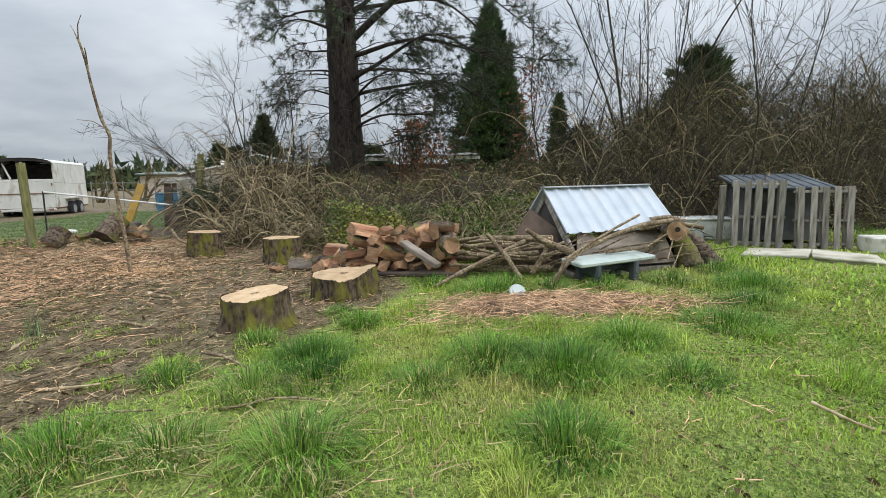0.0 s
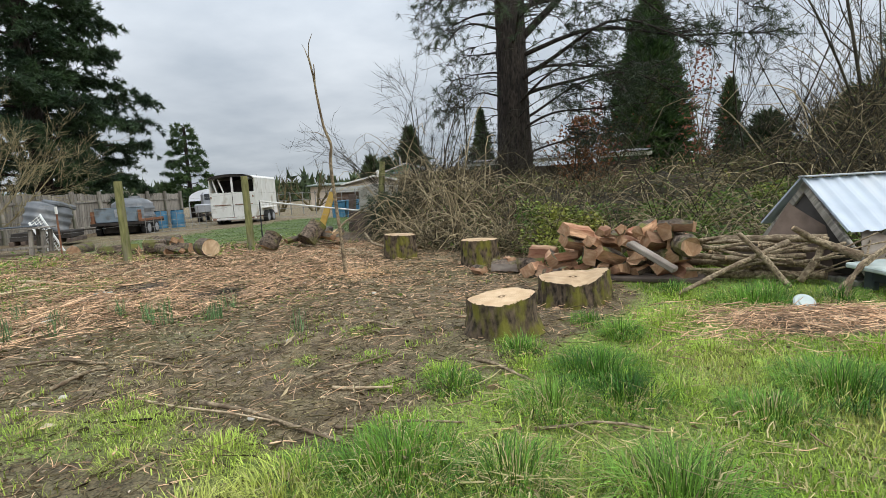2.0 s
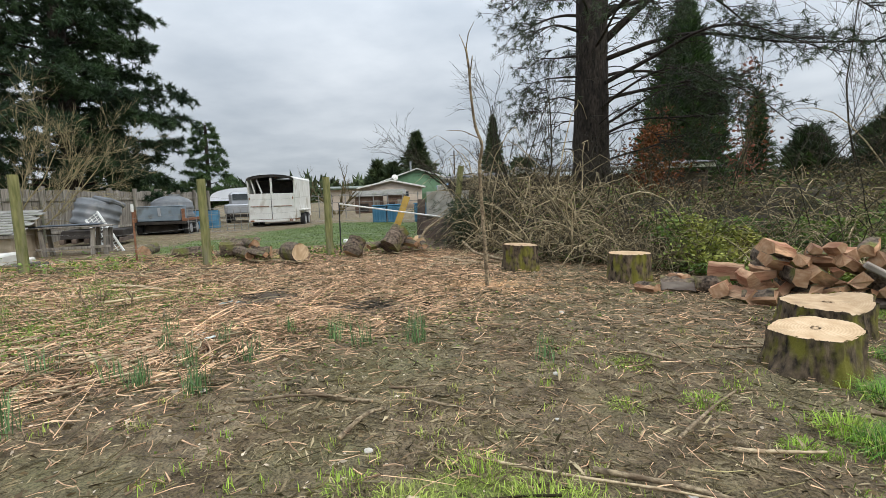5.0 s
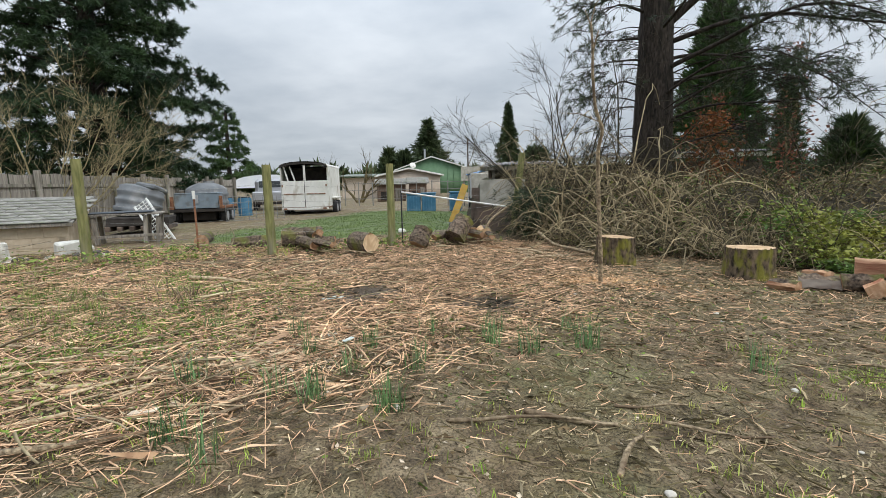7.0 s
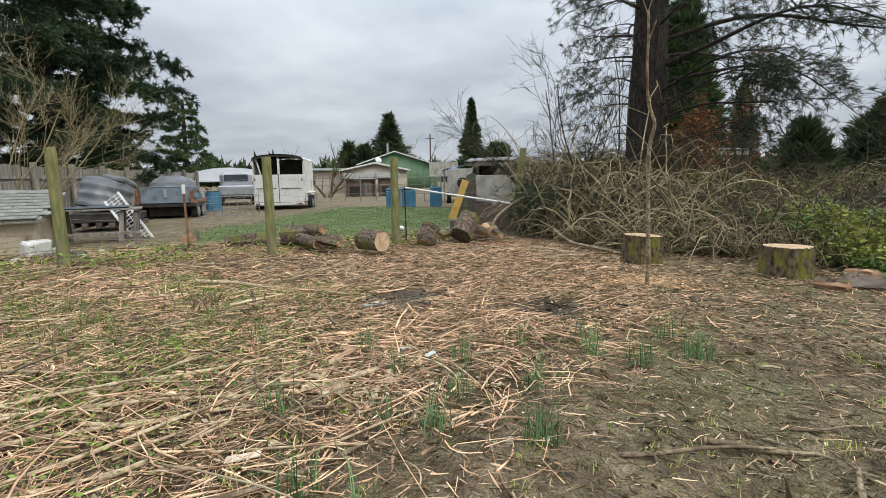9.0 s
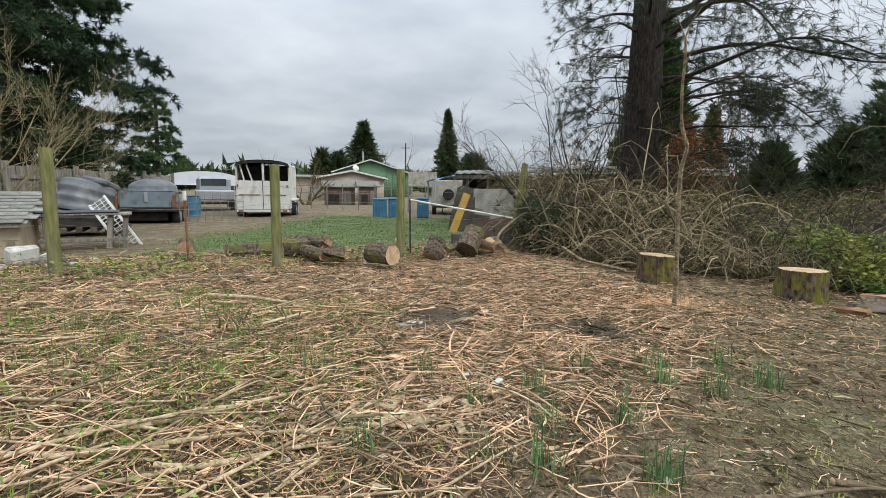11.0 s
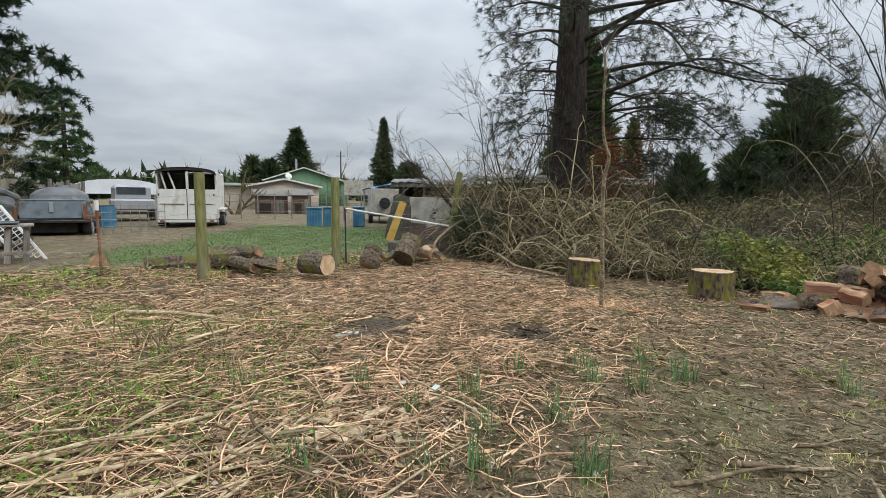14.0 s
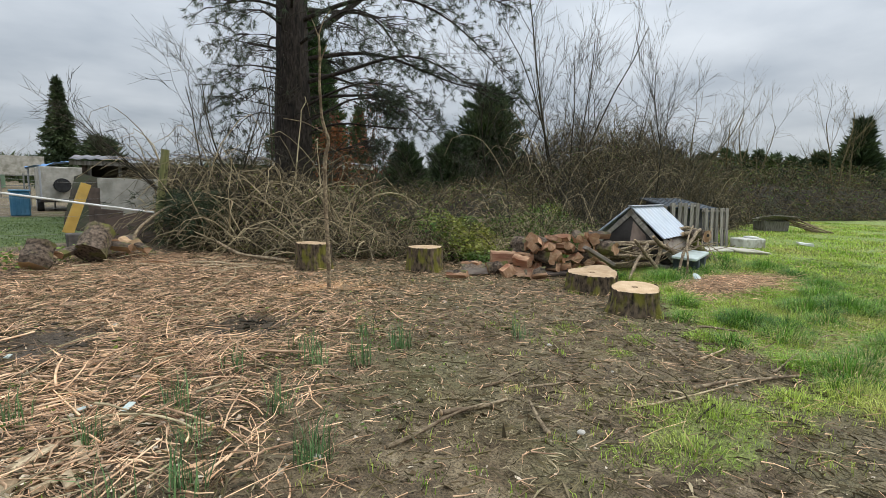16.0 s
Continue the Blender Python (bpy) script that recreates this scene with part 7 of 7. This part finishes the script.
for x, y, rad, h, n, dry in ((-0.97, 3.35, 0.26, 0.24, 900, 0.05), (-0.75, 4.22, 0.15, 0.20, 350, 0.05), (-0.71, 2.12, 0.24, 0.24, 800, 0.15), (-1.22, 2.85, 0.20, 0.22, 500, 0.2), (-1.85, 3.05, 0.15, 0.16, 300, 0.1),
                             (-1.86, 2.12, 0.30, 0.20, 700, 0.2), (0.82, 3.05, 0.34, 0.25, 1000, 0.04), (0.30, 3.27, 0.30, 0.23, 900, 0.05), (1.42, 3.55, 0.24, 0.24, 700, 0.05), (0.58, 2.15, 0.26, 0.20, 700, 0.08), (3.44, 5.25, 0.36, 0.26, 900, 0.03),
                             (2.42, 3.95, 0.36, 0.16, 800, 0.04), (0.47, 5.3, 0.34, 0.24, 800, 0.05), (2.7, 5.62, 0.25, 0.22, 500, 0.2), (-1.35, 2.15, 0.22, 0.17, 500, 0.3), (-0.6, 1.85, 0.15, 0.15, 250, 0.5), (1.5, 2.9, 0.25, 0.16, 500, 0.1),
                             (-0.85, 3.0, 0.25, 0.18, 500, 0.15), (-1.5, 3.75, 0.14, 0.18, 250, 0.1), (3.0, 4.5, 0.3, 0.18, 600, 0.05), (-0.15, 2.9, 0.22, 0.15, 400, 0.1), (1.25, 5.45, 0.22, 0.22, 450, 0.25), (-0.1, 5.75, 0.16, 0.18, 300, 0.05),
                             (-2.25, 2.05, 0.16, 0.14, 260, 0.35), (-1.0, 4.55, 0.14, 0.15, 240, 0.1), (0.75, 5.6, 0.2, 0.26, 420, 0.1), (1.9, 5.5, 0.2, 0.22, 380, 0.15), (3.6, 6.1, 0.3, 0.22, 500, 0.1), (7.2, 8.3, 0.35, 0.45, 500, 0.3)):
    tussock(x, y, rad, h, n, "thick tussock of " + ("bleached and green" if dry > 0.15 else "long dark green") + " grass on the lawn", dry)
for k in range(26):
    px, py = random.uniform(-1.2, 6.5), random.uniform(1.6, 6.5)
    if float(lawn(np.array(px), np.array(py))) > 0.6:
        tussock(px, py, random.uniform(0.10, 0.24), random.uniform(0.10, 0.17), 260, "low clump of bright green grass on the lawn", 0.08, "grass")
for px, py, rad, h, n in ((-3.45, 2.25, 0.22, 0.09, 260), (-4.05, 2.05, 0.20, 0.10, 240), (-3.2, 1.95, 0.14, 0.08, 140), (-3.8, 2.45, 0.16, 0.09, 160), (-4.35, 2.2, 0.12, 0.07, 90), (-2.95, 4.1, 0.14, 0.07, 160), (-2.6, 3.5, 0.13, 0.07, 160), (-3.05, 3.35, 0.10, 0.06, 100), (-1.95, 3.25, 0.14, 0.12, 200), (-1.45, 3.5, 0.1, 0.1, 120), (-2.25, 3.0, 0.1, 0.08, 120), (-2.3, 1.9, 0.2, 0.15, 320), (-2.8, 2.1, 0.16, 0.12, 240), (-1.95, 2.4, 0.16, 0.13, 240), (-2.55, 1.65, 0.2, 0.13, 260)):
    tussock(px, py, rad, h, n, "low clump of fresh green grass in the mud", 0.05, "grass", "grass clumps in the mud")

for x, y, n in ((-7.28, 4.10, 30), (-8.18, 4.10, 22), (-6.46, 3.93, 34), (-6.42, 3.43, 30), (-6.46, 3.0, 46), (-5.92, 3.58, 26), (-5.51, 4.22, 40), (-4.88, 4.76, 28), (-4.74, 4.30, 60), (-5.19, 4.09, 32), (-5.90, 2.95, 60), (-6.87, 3.69, 30), (-6.75, 3.04, 24), (-7.42, 3.02, 28), (-6.08, 4.34, 26), (-3.60, 4.06, 26), (-5.55, 4.45, 24), (-6.95, 2.35, 36), (-6.6, 2.2, 26)):
    ob = thing("bulb_clump", "clump of upright blue-green bulb leaves in mud", "plant", pose(x, y, float(height_at(x, y)) - 0.01), "bulb leaves coming up in the mud")
    n = int(1.15 * n)
    q, a = 0.10 * rng.uniform(0, 1, n) ** 0.7, rng.uniform(0, 6.28, n)
    V, Q, T = blades(np.stack([q * np.cos(a), q * np.sin(a), np.zeros(n)], 1), rng.uniform(0.08, 0.31, n), rng.uniform(0.004, 0.008, n), np.abs(rng.normal(0, 0.38, n)) + 0.02)
    tagged(part("leaf_tuft", arrays("leaf_tuft", V, Q, T), "daffodil", ob), kind="stuff")


# ---- straw, twigs and chips on the ground ----
def litter(n, density, length, rad, key, name, label, x0=-15, x1=-0.5, y0=-1.5, y1=11.5, k=3, lift=0.05, tilt=0.15, turn_sd=1.15):
    x, y = spread(n, x0, x1, y0, y1, density)
    n = len(x)
    a = rng.normal(0.05, turn_sd, n) + np.where(rng.uniform(0, 1, n) < 0.3, rng.uniform(0, np.pi, n), 0)
    L = length * rng.lognormal(0, 0.5, n)
    s = np.linspace(-0.5, 0.5, k)
    bend = rng.normal(0, 0.19, n)
    dx, dy = np.cos(a), np.sin(a)
    P = np.empty((n, k, 3))
    off = bend[:, None] * L[:, None] * (0.25 - s ** 2)[None] * 2
    P[:, :, 0] = x[:, None] + dx[:, None] * L[:, None] * s - dy[:, None] * off
    P[:, :, 1] = y[:, None] + dy[:, None] * L[:, None] * s + dx[:, None] * off
    P[:, :, 2] = height_at(P[:, :, 0], P[:, :, 1]) + (rng.uniform(0, lift, n) ** 1.0)[:, None] + (rng.normal(0, tilt, n) * L)[:, None] * (s + 0.5)[None]
    P[:, :, 2] = np.maximum(P[:, :, 2], height_at(P[:, :, 0], P[:, :, 1]) + 0.002)
    R = rad * rng.lognormal(0, 0.35, n)[:, None] * np.linspace(1.1, 0.6, k)[None]
    V, Q = tubes(P, R, 3)
    return tagged(part(name, arrays(name, V, Q), key), label, "litter", kind="stuff")


def bare_mud(x, y):
    clear = 1.3 * np.exp(-(((x + 7.4) / 0.48) ** 2 + ((y - 5.75) / 0.48) ** 2)) + 1.3 * np.exp(-(((x + 5.8) / 0.48) ** 2 + ((y - 5.6) / 0.42) ** 2)) + np.exp(-(((x + 4.6) / 0.7) ** 2 + ((y - 7.0) / 0.3) ** 2))
    return (1 - 0.96 * np.clip(clear, 0, 1)) * (1 - lawn(x, y)) * (1 - smooth(0.3, 1.2, beyond_fence(x, y))) * not_hidden(x, y)


litter(34000, lambda x, y: strawy(x, y) * bare_mud(x, y) * np.clip(0.6 + 0.6 * waves(x, y, 51), 0.1, 1), 0.16, 0.0031, "straw", "straw_litter", "pale straw and dead stems strewn over the ground")
litter(9000, lambda x, y: strawy(x, y) * bare_mud(x, y) * (y < 6), 0.26, 0.0042, "straw", "straw_litter", "long pale dead stems lying in drifts", x0=-13, y1=6, lift=0.08, k=5)
litter(12000, lambda x, y: strawy(x, y) * bare_mud(x, y), 0.13, 0.0035, "twig_red", "twig_litter", "brown twigs scattered among the straw")
litter(15000, lambda x, y: bare_mud(x, y) * (0.4 + 0.75 * smooth(3.5, 6, y)), 0.085, 0.0026, "straw", "straw_litter", "short straw bits scattered over the mud", x0=-7, turn_sd=2.0)
litter(9000, lambda x, y: bare_mud(x, y), 0.10, 0.0028, "twig_red", "twig_litter", "brown twigs scattered over the mud", x0=-8, turn_sd=3.0)
litter(1100, lambda x, y: strawy(x, y) * bare_mud(x, y) * smooth(-5, -8, x), 0.55, 0.007, "cane", "cane_litter", "long dry canes lying across the straw", k=7, lift=0.12)
litter(6000, lambda x, y: np.exp(-(((x - 1.05) / 1.3) ** 2 + ((y - 4.62) / 0.42) ** 2)), 0.16, 0.003, "straw", "straw_litter", "dead grass lying on the bare mound", x0=-0.6, x1=2.8, y0=3.9, y1=5.4)
litter(1800, lambda x, y: lawn(x, y), 0.07, 0.0024, "straw", "straw_litter", "bits of straw in the grass", x0=-2.5, x1=5, y0=1, y1=6)

litter(14000, lambda x, y: smooth(-6.6, -8.6, x + 0.8 * waves(x, y, 71)) * bare_mud(x, y) * smooth(-0.1, 0.5, waves(x * 1.2, y * 1.2, 72)), 0.13, 0.0026, "dry_grass", "hay_litter", "mats of yellowish dead grass among the straw", lift=0.06)
litter(700, lambda x, y: np.clip(np.exp(-(((x + 7.4) / 0.5) ** 2 + ((y - 5.75) / 0.5) ** 2)) + np.exp(-(((x + 5.8) / 0.5) ** 2 + ((y - 5.6) / 0.45) ** 2)), 0, 1), 0.08, 0.006, "twig_dark", "charred_litter", "charred bits on two burnt patches", x0=-8.5, x1=-4.8, y0=4.8, y1=6.8, turn_sd=3.0)

# bigger sticks, one by one
st = random.Random(9)


def stick(x, y, length, turn, rad, key_label, seed, key="stick"):
    pts = []
    z = 0
    for k in range(5):
        s = k / 4 - 0.5
        b = 0.06 * length * math.sin(3 * s + seed)
        px, py = x + math.cos(turn) * length * s - math.sin(turn) * b, y + math.sin(turn) * length * s + math.cos(turn) * b
        pts.append((px, py, float(height_at(px, py)) + rad * 0.8 + 0.02 + 0.02 * math.sin(seed * 3 + k)))
    ob = tagged(part("stick", branch(pts, rad, rad * 0.55, 6, 0.15, seed, key), None), key_label, "stick", "sticks lying on the ground")
    return ob


for i, (x, y, ln, turn, rad, lab) in enumerate((
        (-8.55, 3.35, 1.5, 0.55, 0.022, "long pale stick across the straw"), (-8.3, 2.95, 1.6, 0.25, 0.018, "long pale stick across the straw"), (-8.1, 2.75, 1.3, 0.45, 0.016, "pale stick in a tangle"),
        (-8.8, 3.0, 1.4, 0.75, 0.015, "pale stick in a tangle"), (-9.2, 2.7, 1.5, 0.3, 0.018, "pale stick in a tangle"), (-9.6, 3.3, 1.6, 0.2, 0.016, "pale stick in a tangle"), (-7.2, 2.4, 1.2, 0.75, 0.020, "reddish stick on the mud"),
        (-5.15, 2.95, 0.75, 0.06, 0.013, "brown stick on the mud"), (-4.85, 3.0, 0.5, -0.1, 0.018, "short brown stick on the mud"), (-4.55, 2.75, 0.35, 1.2, 0.017, "short brown stick on the mud"), (-2.55, 2.35, 1.5, -0.12, 0.014, "long thin vine on the mud"),
        (-3.3, 2.5, 1.2, -0.05, 0.009, "thin pale stick over the green patch"), (-4.1, 3.1, 0.55, 0.1, 0.010, "brown stick on the mud"), (-4.4, 3.3, 0.4, 0.0, 0.009, "brown stick on the mud"), (-2.6, 3.3, 0.9, 0.9, 0.012, "thin stick on the mud"),
        (-2.05, 4.6, 0.45, -0.2, 0.016, "short dark stick by the stump"), (-1.55, 3.3, 0.5, -0.4, 0.014, "short stick by the stump"), (-2.4, 2.9, 0.4, 0.15, 0.012, "short pale stick on the mud"), (-2.75, 4.2, 0.45, -0.2, 0.015, "short dark stick on the mud"),
        (-10.5, 5.4, 1.3, 0.1, 0.02, "pale stick in the straw"), (-9.8, 6.1, 1.1, -0.1, 0.03, "pale peeled branch in the straw"), (-8.8, 6.9, 1.2, 0.2, 0.016, "pale stick in the straw"), (-5.6, 9.3, 1.1, -0.8, 0.022, "pale forked branch by the stump"),
        (-6.2, 9.6, 1.3, -0.4, 0.02, "pale branch by the brambles"), (-11.2, 4.2, 1.5, 0.35, 0.018, "pale stick in the straw"), (-10.2, 2.6, 1.3, 0.6, 0.018, "pale stick in a tangle"), (-7.6, 3.6, 0.8, 1.1, 0.010, "thin stick in the weeds"),
        (-8.0, 3.5, 0.9, 1.3, 0.010, "thin stick in the weeds"), (-1.0, 2.6, 0.6, 0.1, 0.01, "thin dry stalk in the grass"), (2.1, 2.3, 0.4, -0.9, 0.010, "pale curved stick in the grass"), (-2.0, 2.5, 0.7, 0.25, 0.01, "thin stick in the grass"))):
    stick(x, y, ln, turn, rad, lab, 200 + i, "pale_stick" if "pale" in lab else "stick")
for k in range(20):
    stick(st.uniform(-11, -6.8), st.uniform(2.2, 8.2), st.uniform(0.5, 1.2), st.gauss(0.15, 0.8), st.uniform(0.005, 0.011), "thin pale stick lying in the straw", 300 + k, "pale_stick")
for k in range(15):
    stick(st.uniform(-10.2, -7.3), st.uniform(2.1, 3.9), st.uniform(0.6, 1.5), st.gauss(0.42, 0.6), st.uniform(0.007, 0.016), "pale crooked stick in a tangle of brush", 400 + k, "pale_stick")
for k in range(16):
    stick(-5.35 + st.gauss(0, 0.45), 9.35 + st.gauss(0, 0.4), st.uniform(0.5, 1.2), st.gauss(-0.5, 0.5), st.uniform(0.010, 0.020), "brown cut branch lying beside the stump", 540 + k, "pale_stick" if k % 3 else "stick")
# cut stubs of a shrub
for k in range(16):
    x, y = -9.35 + st.gauss(0, 0.45), 5.05 + st.gauss(0, 0.18)
    z = float(height_at(x, y))
    tagged(part("shrub_stub", branch([(x, y, z - 0.02), (x + st.uniform(-0.04, 0.04), y, z + 0.1), (x + st.uniform(-0.1, 0.1), y, z + st.uniform(0.14, 0.26))], 0.010, 0.007, 5, 0.1, 500 + k), None), "short cut stem of a felled shrub", "stub", "cut stems of the shrub")

# wood chips, pale stones
n = 900
cx, cy = rng.normal(-7.15, 0.5, n), rng.normal(3.55, 0.35, n)
cx[300:], cy[300:] = rng.normal(-4.6, 0.8, 600), rng.normal(7.0, 0.45, 600)
V, Q = leaves(on_ground(cx, cy, 0.012), rng.uniform(0.010, 0.035, n), 0.15)
tagged(part("wood_chips", arrays("wood_chips", V[:1200], Q[:300]), "pale_chip"), "pale splintered wood chips on the mud", "chips", kind="stuff")
tagged(part("wood_chips", arrays("wood_chips", V[1200:], Q[:600]), "chips"), "orange sawdust chips round the stump", "chips", kind="stuff")
for k in range(9):
    x, y = -7.3 + st.gauss(0, 0.22), 3.55 + st.gauss(0, 0.12)
    tagged(part("wood_fragment", box(st.uniform(0.08, 0.24), st.uniform(0.04, 0.09), 0.025, 0, 0, 0, 0.006, 0.008), "pale_stick", m=pose(x, y, float(height_at(x, y)) + 0.01, st.uniform(-15, 15), st.uniform(-10, 10), st.uniform(0, 180))), "splintered piece of pale rotten wood", "wood", "rotten wood pieces")
for k in range(16):
    x, y = st.uniform(-9, -2.5), st.uniform(2.2, 6.5)
    bm = bmesh.new()
    bmesh.ops.create_icosphere(bm, subdivisions=2, radius=st.uniform(0.012, 0.03))
    for v in bm.verts:
        v.co.z *= 0.6
        v.co *= 1 + 0.25 * noise.noise(v.co * 40 + Vector((k, 0, 0)))
    tagged(part("stone", bm, "stone", m=pose(x, y, float(height_at(x, y)) + 0.006, 0, 0, st.uniform(0, 180))), "small pale stone on the mud", "stone", "small stones")

# crumbs of bark, dead leaves and soil
def flakes(n, density, size, key, name, label, x0, x1, y0, y1, flat=0.25, slim=0.55):
    x, y = spread(n, x0, x1, y0, y1, density)
    V, Q = leaves(on_ground(x, y, 0.004), size * rng.lognormal(0, 0.5, len(x)), flat, slim)
    tagged(part(name, arrays(name, V, Q), key), label, "litter", kind="stuff")


flakes(34000, lambda x, y: bare_mud(x, y) * np.clip(0.55 + 0.5 * waves(x * 1.7, y * 1.7, 81), 0.1, 1), 0.011, "dead_leaf", "leaf_litter", "brown leaf crumbs and bark bits on the mud", -9, -0.8, 1.0, 9)
flakes(60000, lambda x, y: bare_mud(x, y) * np.clip(0.6 + 0.6 * waves(x * 2.1, y * 2.1, 85), 0.08, 1), 0.026, "cane", "straw_litter", "short straw splinters trodden into the mud", -8, -0.6, 1.0, 8, 0.2, 0.10)
flakes(70000, lambda x, y: strawy(x, y) * bare_mud(x, y), 0.055, "straw", "straw_litter", "flattened straw and split stems covering the ground", -14, -3.6, 2.0, 11.5, 0.16, 0.065)
flakes(40000, lambda x, y: bare_mud(x, y) * np.clip(0.5 + 0.7 * waves(x * 1.9, y * 1.9, 86), 0.05, 1), 0.03, "twig_red", "twig_litter", "dark splinters and bark strips on the mud", -12, -0.6, 1.0, 9, 0.2, 0.12)
flakes(11000, lambda x, y: bare_mud(x, y) * smooth(0.0, 0.6, waves(x * 1.5, y * 1.5, 87)), 0.012, "weed", "moss_litter", "tiny green seedlings and moss specks on mud", -8, -0.6, 1.0, 7, 0.6)
flakes(9000, lambda x, y: bare_mud(x, y) * np.clip(0.5 + 0.6 * waves(x * 1.4, y * 1.4, 82), 0.05, 1), 0.009, "pale_chip", "chip_litter", "tiny pale splinters scattered over the ground", -13, -1.0, 1.0, 10)
flakes(16000, lambda x, y: strawy(x, y) * bare_mud(x, y), 0.016, "dead_leaf", "leaf_litter", "dead leaf scraps among the straw", -14, -4, 1.0, 11)
flakes(5000, lambda x, y: lawn(x, y), 0.012, "dead_leaf", "leaf_litter", "dead leaf scraps in the grass", -2.5, 5, 1.0, 6)
litter(14000, lambda x, y: strawy(x, y) * bare_mud(x, y) * np.clip(0.55 + 0.6 * waves(x * 1.5, y * 1.5, 83), 0.05, 1), 0.10, 0.0024, "straw", "straw_litter", "short broken straw strewn over the ground", turn_sd=2.5, lift=0.03)

litter(3200, lambda x, y: np.exp(-(((x + 1.1) / 0.9) ** 2 + ((y - 2.3) / 0.6) ** 2)), 0.13, 0.0026, "dry_grass", "hay_litter", "bleached dead grass lying between the tussocks", x0=-3.2, x1=1.0, y0=1.2, y1=4.0, turn_sd=2.5, k=4)
for x, y, sx, sy, turn, lab, key in ((-7.67, 5.39, 0.17, 0.04, 15, "narrow pale green plastic shard on burnt earth", "table"), (-7.55, 5.46, 0.07, 0.03, 70, "small pale green plastic shard on burnt earth", "table"),
                                     (-6.95, 4.16, 0.08, 0.04, 30, "curled grey-green plastic scrap in the straw", "table"), (-6.72, 4.03, 0.10, 0.045, 60, "grey-green plastic scrap in the straw", "table"),
                                     (-7.35, 2.56, 0.17, 0.05, 20, "clean pale offcut of wood on the straw", "pale_chip"), (-4.62, 10.0, 0.2, 0.08, 10, "pale bark strip beside the stump", "pale_chip")):
    tagged(part("scrap", box(sx, sy, 0.012, 0, 0, 0, 0.003, 0.006), key, m=pose(x, y, float(height_at(x, y)) + 0.02, 8, -6, turn)), lab, "scrap", "scraps on the ground")
for k in range(14):
    x, y = -7.35 + st.gauss(0, 0.28), 3.42 + st.gauss(0, 0.10)
    tagged(part("wood_fragment", box(st.uniform(0.06, 0.20), st.uniform(0.02, 0.05), 0.018, 0, 0, 0, 0.004, 0.008), "pale_stick", m=pose(x, y, float(height_at(x, y)) + 0.015, st.uniform(-20, 20), st.uniform(-15, 15), st.gauss(10, 40))), "splintered piece of pale rotten wood", "wood", "rotten wood pieces")
tagged(part("stone", box(0.20, 0.12, 0.10, 0, 0, 0, 0.03, 0.015), "white", m=pose(-9.2, 11.9, float(height_at(-9.2, 11.9)) + 0.02, 0, 0, 15)), "white lump lying on the paddock grass", "stone")

# weeds
weed_ob = thing("weeds", "low green weeds among the straw and along the fence", "weeds", kind="stuff")


def weeds(n, density, size, h, x0, x1, y0, y1):
    x, y = spread(n, x0, x1, y0, y1, density)
    V, Q = leaves(on_ground(x, y) + np.stack([0 * x, 0 * x, h * rng.uniform(0.1, 1, len(x))], 1), size * rng.uniform(0.5, 1.4, len(x)), 0.4)
    part("foliage", arrays("foliage", V, Q), "weed", weed_ob)


weeds(40000, lambda x, y: smooth(-7.6, -9.6, x + 0.9 * waves(x, y, 61)) * bare_mud(x, y) * smooth(0.0, 0.5, waves(x * 1.6, y * 1.6, 62)) * 0.9, 0.014, 0.09, -13, -7, 2.0, 7.0)
weeds(26000, lambda x, y: np.exp(-(((x + 10.6) / 1.1) ** 2 + ((y - 4.2) / 1.3) ** 2)) * bare_mud(x, y) * smooth(-0.4, 0.3, waves(x * 2, y * 2, 67)), 0.022, 0.15, -13.5, -8, 1.5, 8)
weeds(22000, lambda x, y: np.exp(-((beyond_fence(x, y) + 0.3) / 0.55) ** 2) * smooth(-6.5, -9, x) * np.clip(waves(x * 1.5, y * 1.5, 63) + 0.45, 0, 1), 0.032, 0.24, -16, -6.5, 4, 13)
weeds(2600, lambda x, y: bare_mud(x, y) * smooth(0.35, 0.7, waves(x * 1.3, y * 1.3, 64)), 0.014, 0.025, -7, -1, 1.5, 6)
weeds(60000, lambda x, y: lawn(x, y) * smooth(-0.3, 0.4, waves(x * 1.1, y * 1.1, 65) + 0.12 * (x - 1)), 0.011, 0.035, -0.5, 6, 1.2, 5.5)


def sprouts(n, density, h, w, x0, x1, y0, y1, per=14, rad=0.04, key="grass"):
    x, y = spread(n, x0, x1, y0, y1, density)
    x, y = np.repeat(x, per) + rng.normal(0, rad, len(x) * per), np.repeat(y, per) + rng.normal(0, rad, len(y) * per)
    V, Q, T = blades(on_ground(x, y), h * rng.uniform(0.5, 1.3, len(x)), np.full(len(x), w), rng.uniform(0.2, 0.9, len(x)))
    part("blades", arrays("blades", V, Q, T), key, weed_ob)


sprouts(600, lambda x, y: bare_mud(x, y) * np.exp(-(((x + 10.4) / 1.3) ** 2 + ((y - 4.2) / 1.5) ** 2)), 0.13, 0.006, -13.5, -8, 1.5, 8, 22, 0.09, "weed")
sprouts(700, lambda x, y: bare_mud(x, y) * 0.9 * smooth(-0.1, 0.5, waves(x, y, 66)), 0.05, 0.005, -10, -1.2, 1.4, 6.5)
sprouts(260, lambda x, y: bare_mud(x, y) * (np.exp(-((beyond_fence(x, y) + 0.4) / 0.5) ** 2)), 0.10, 0.009, -15, -6.5, 5, 12, 20, 0.08)
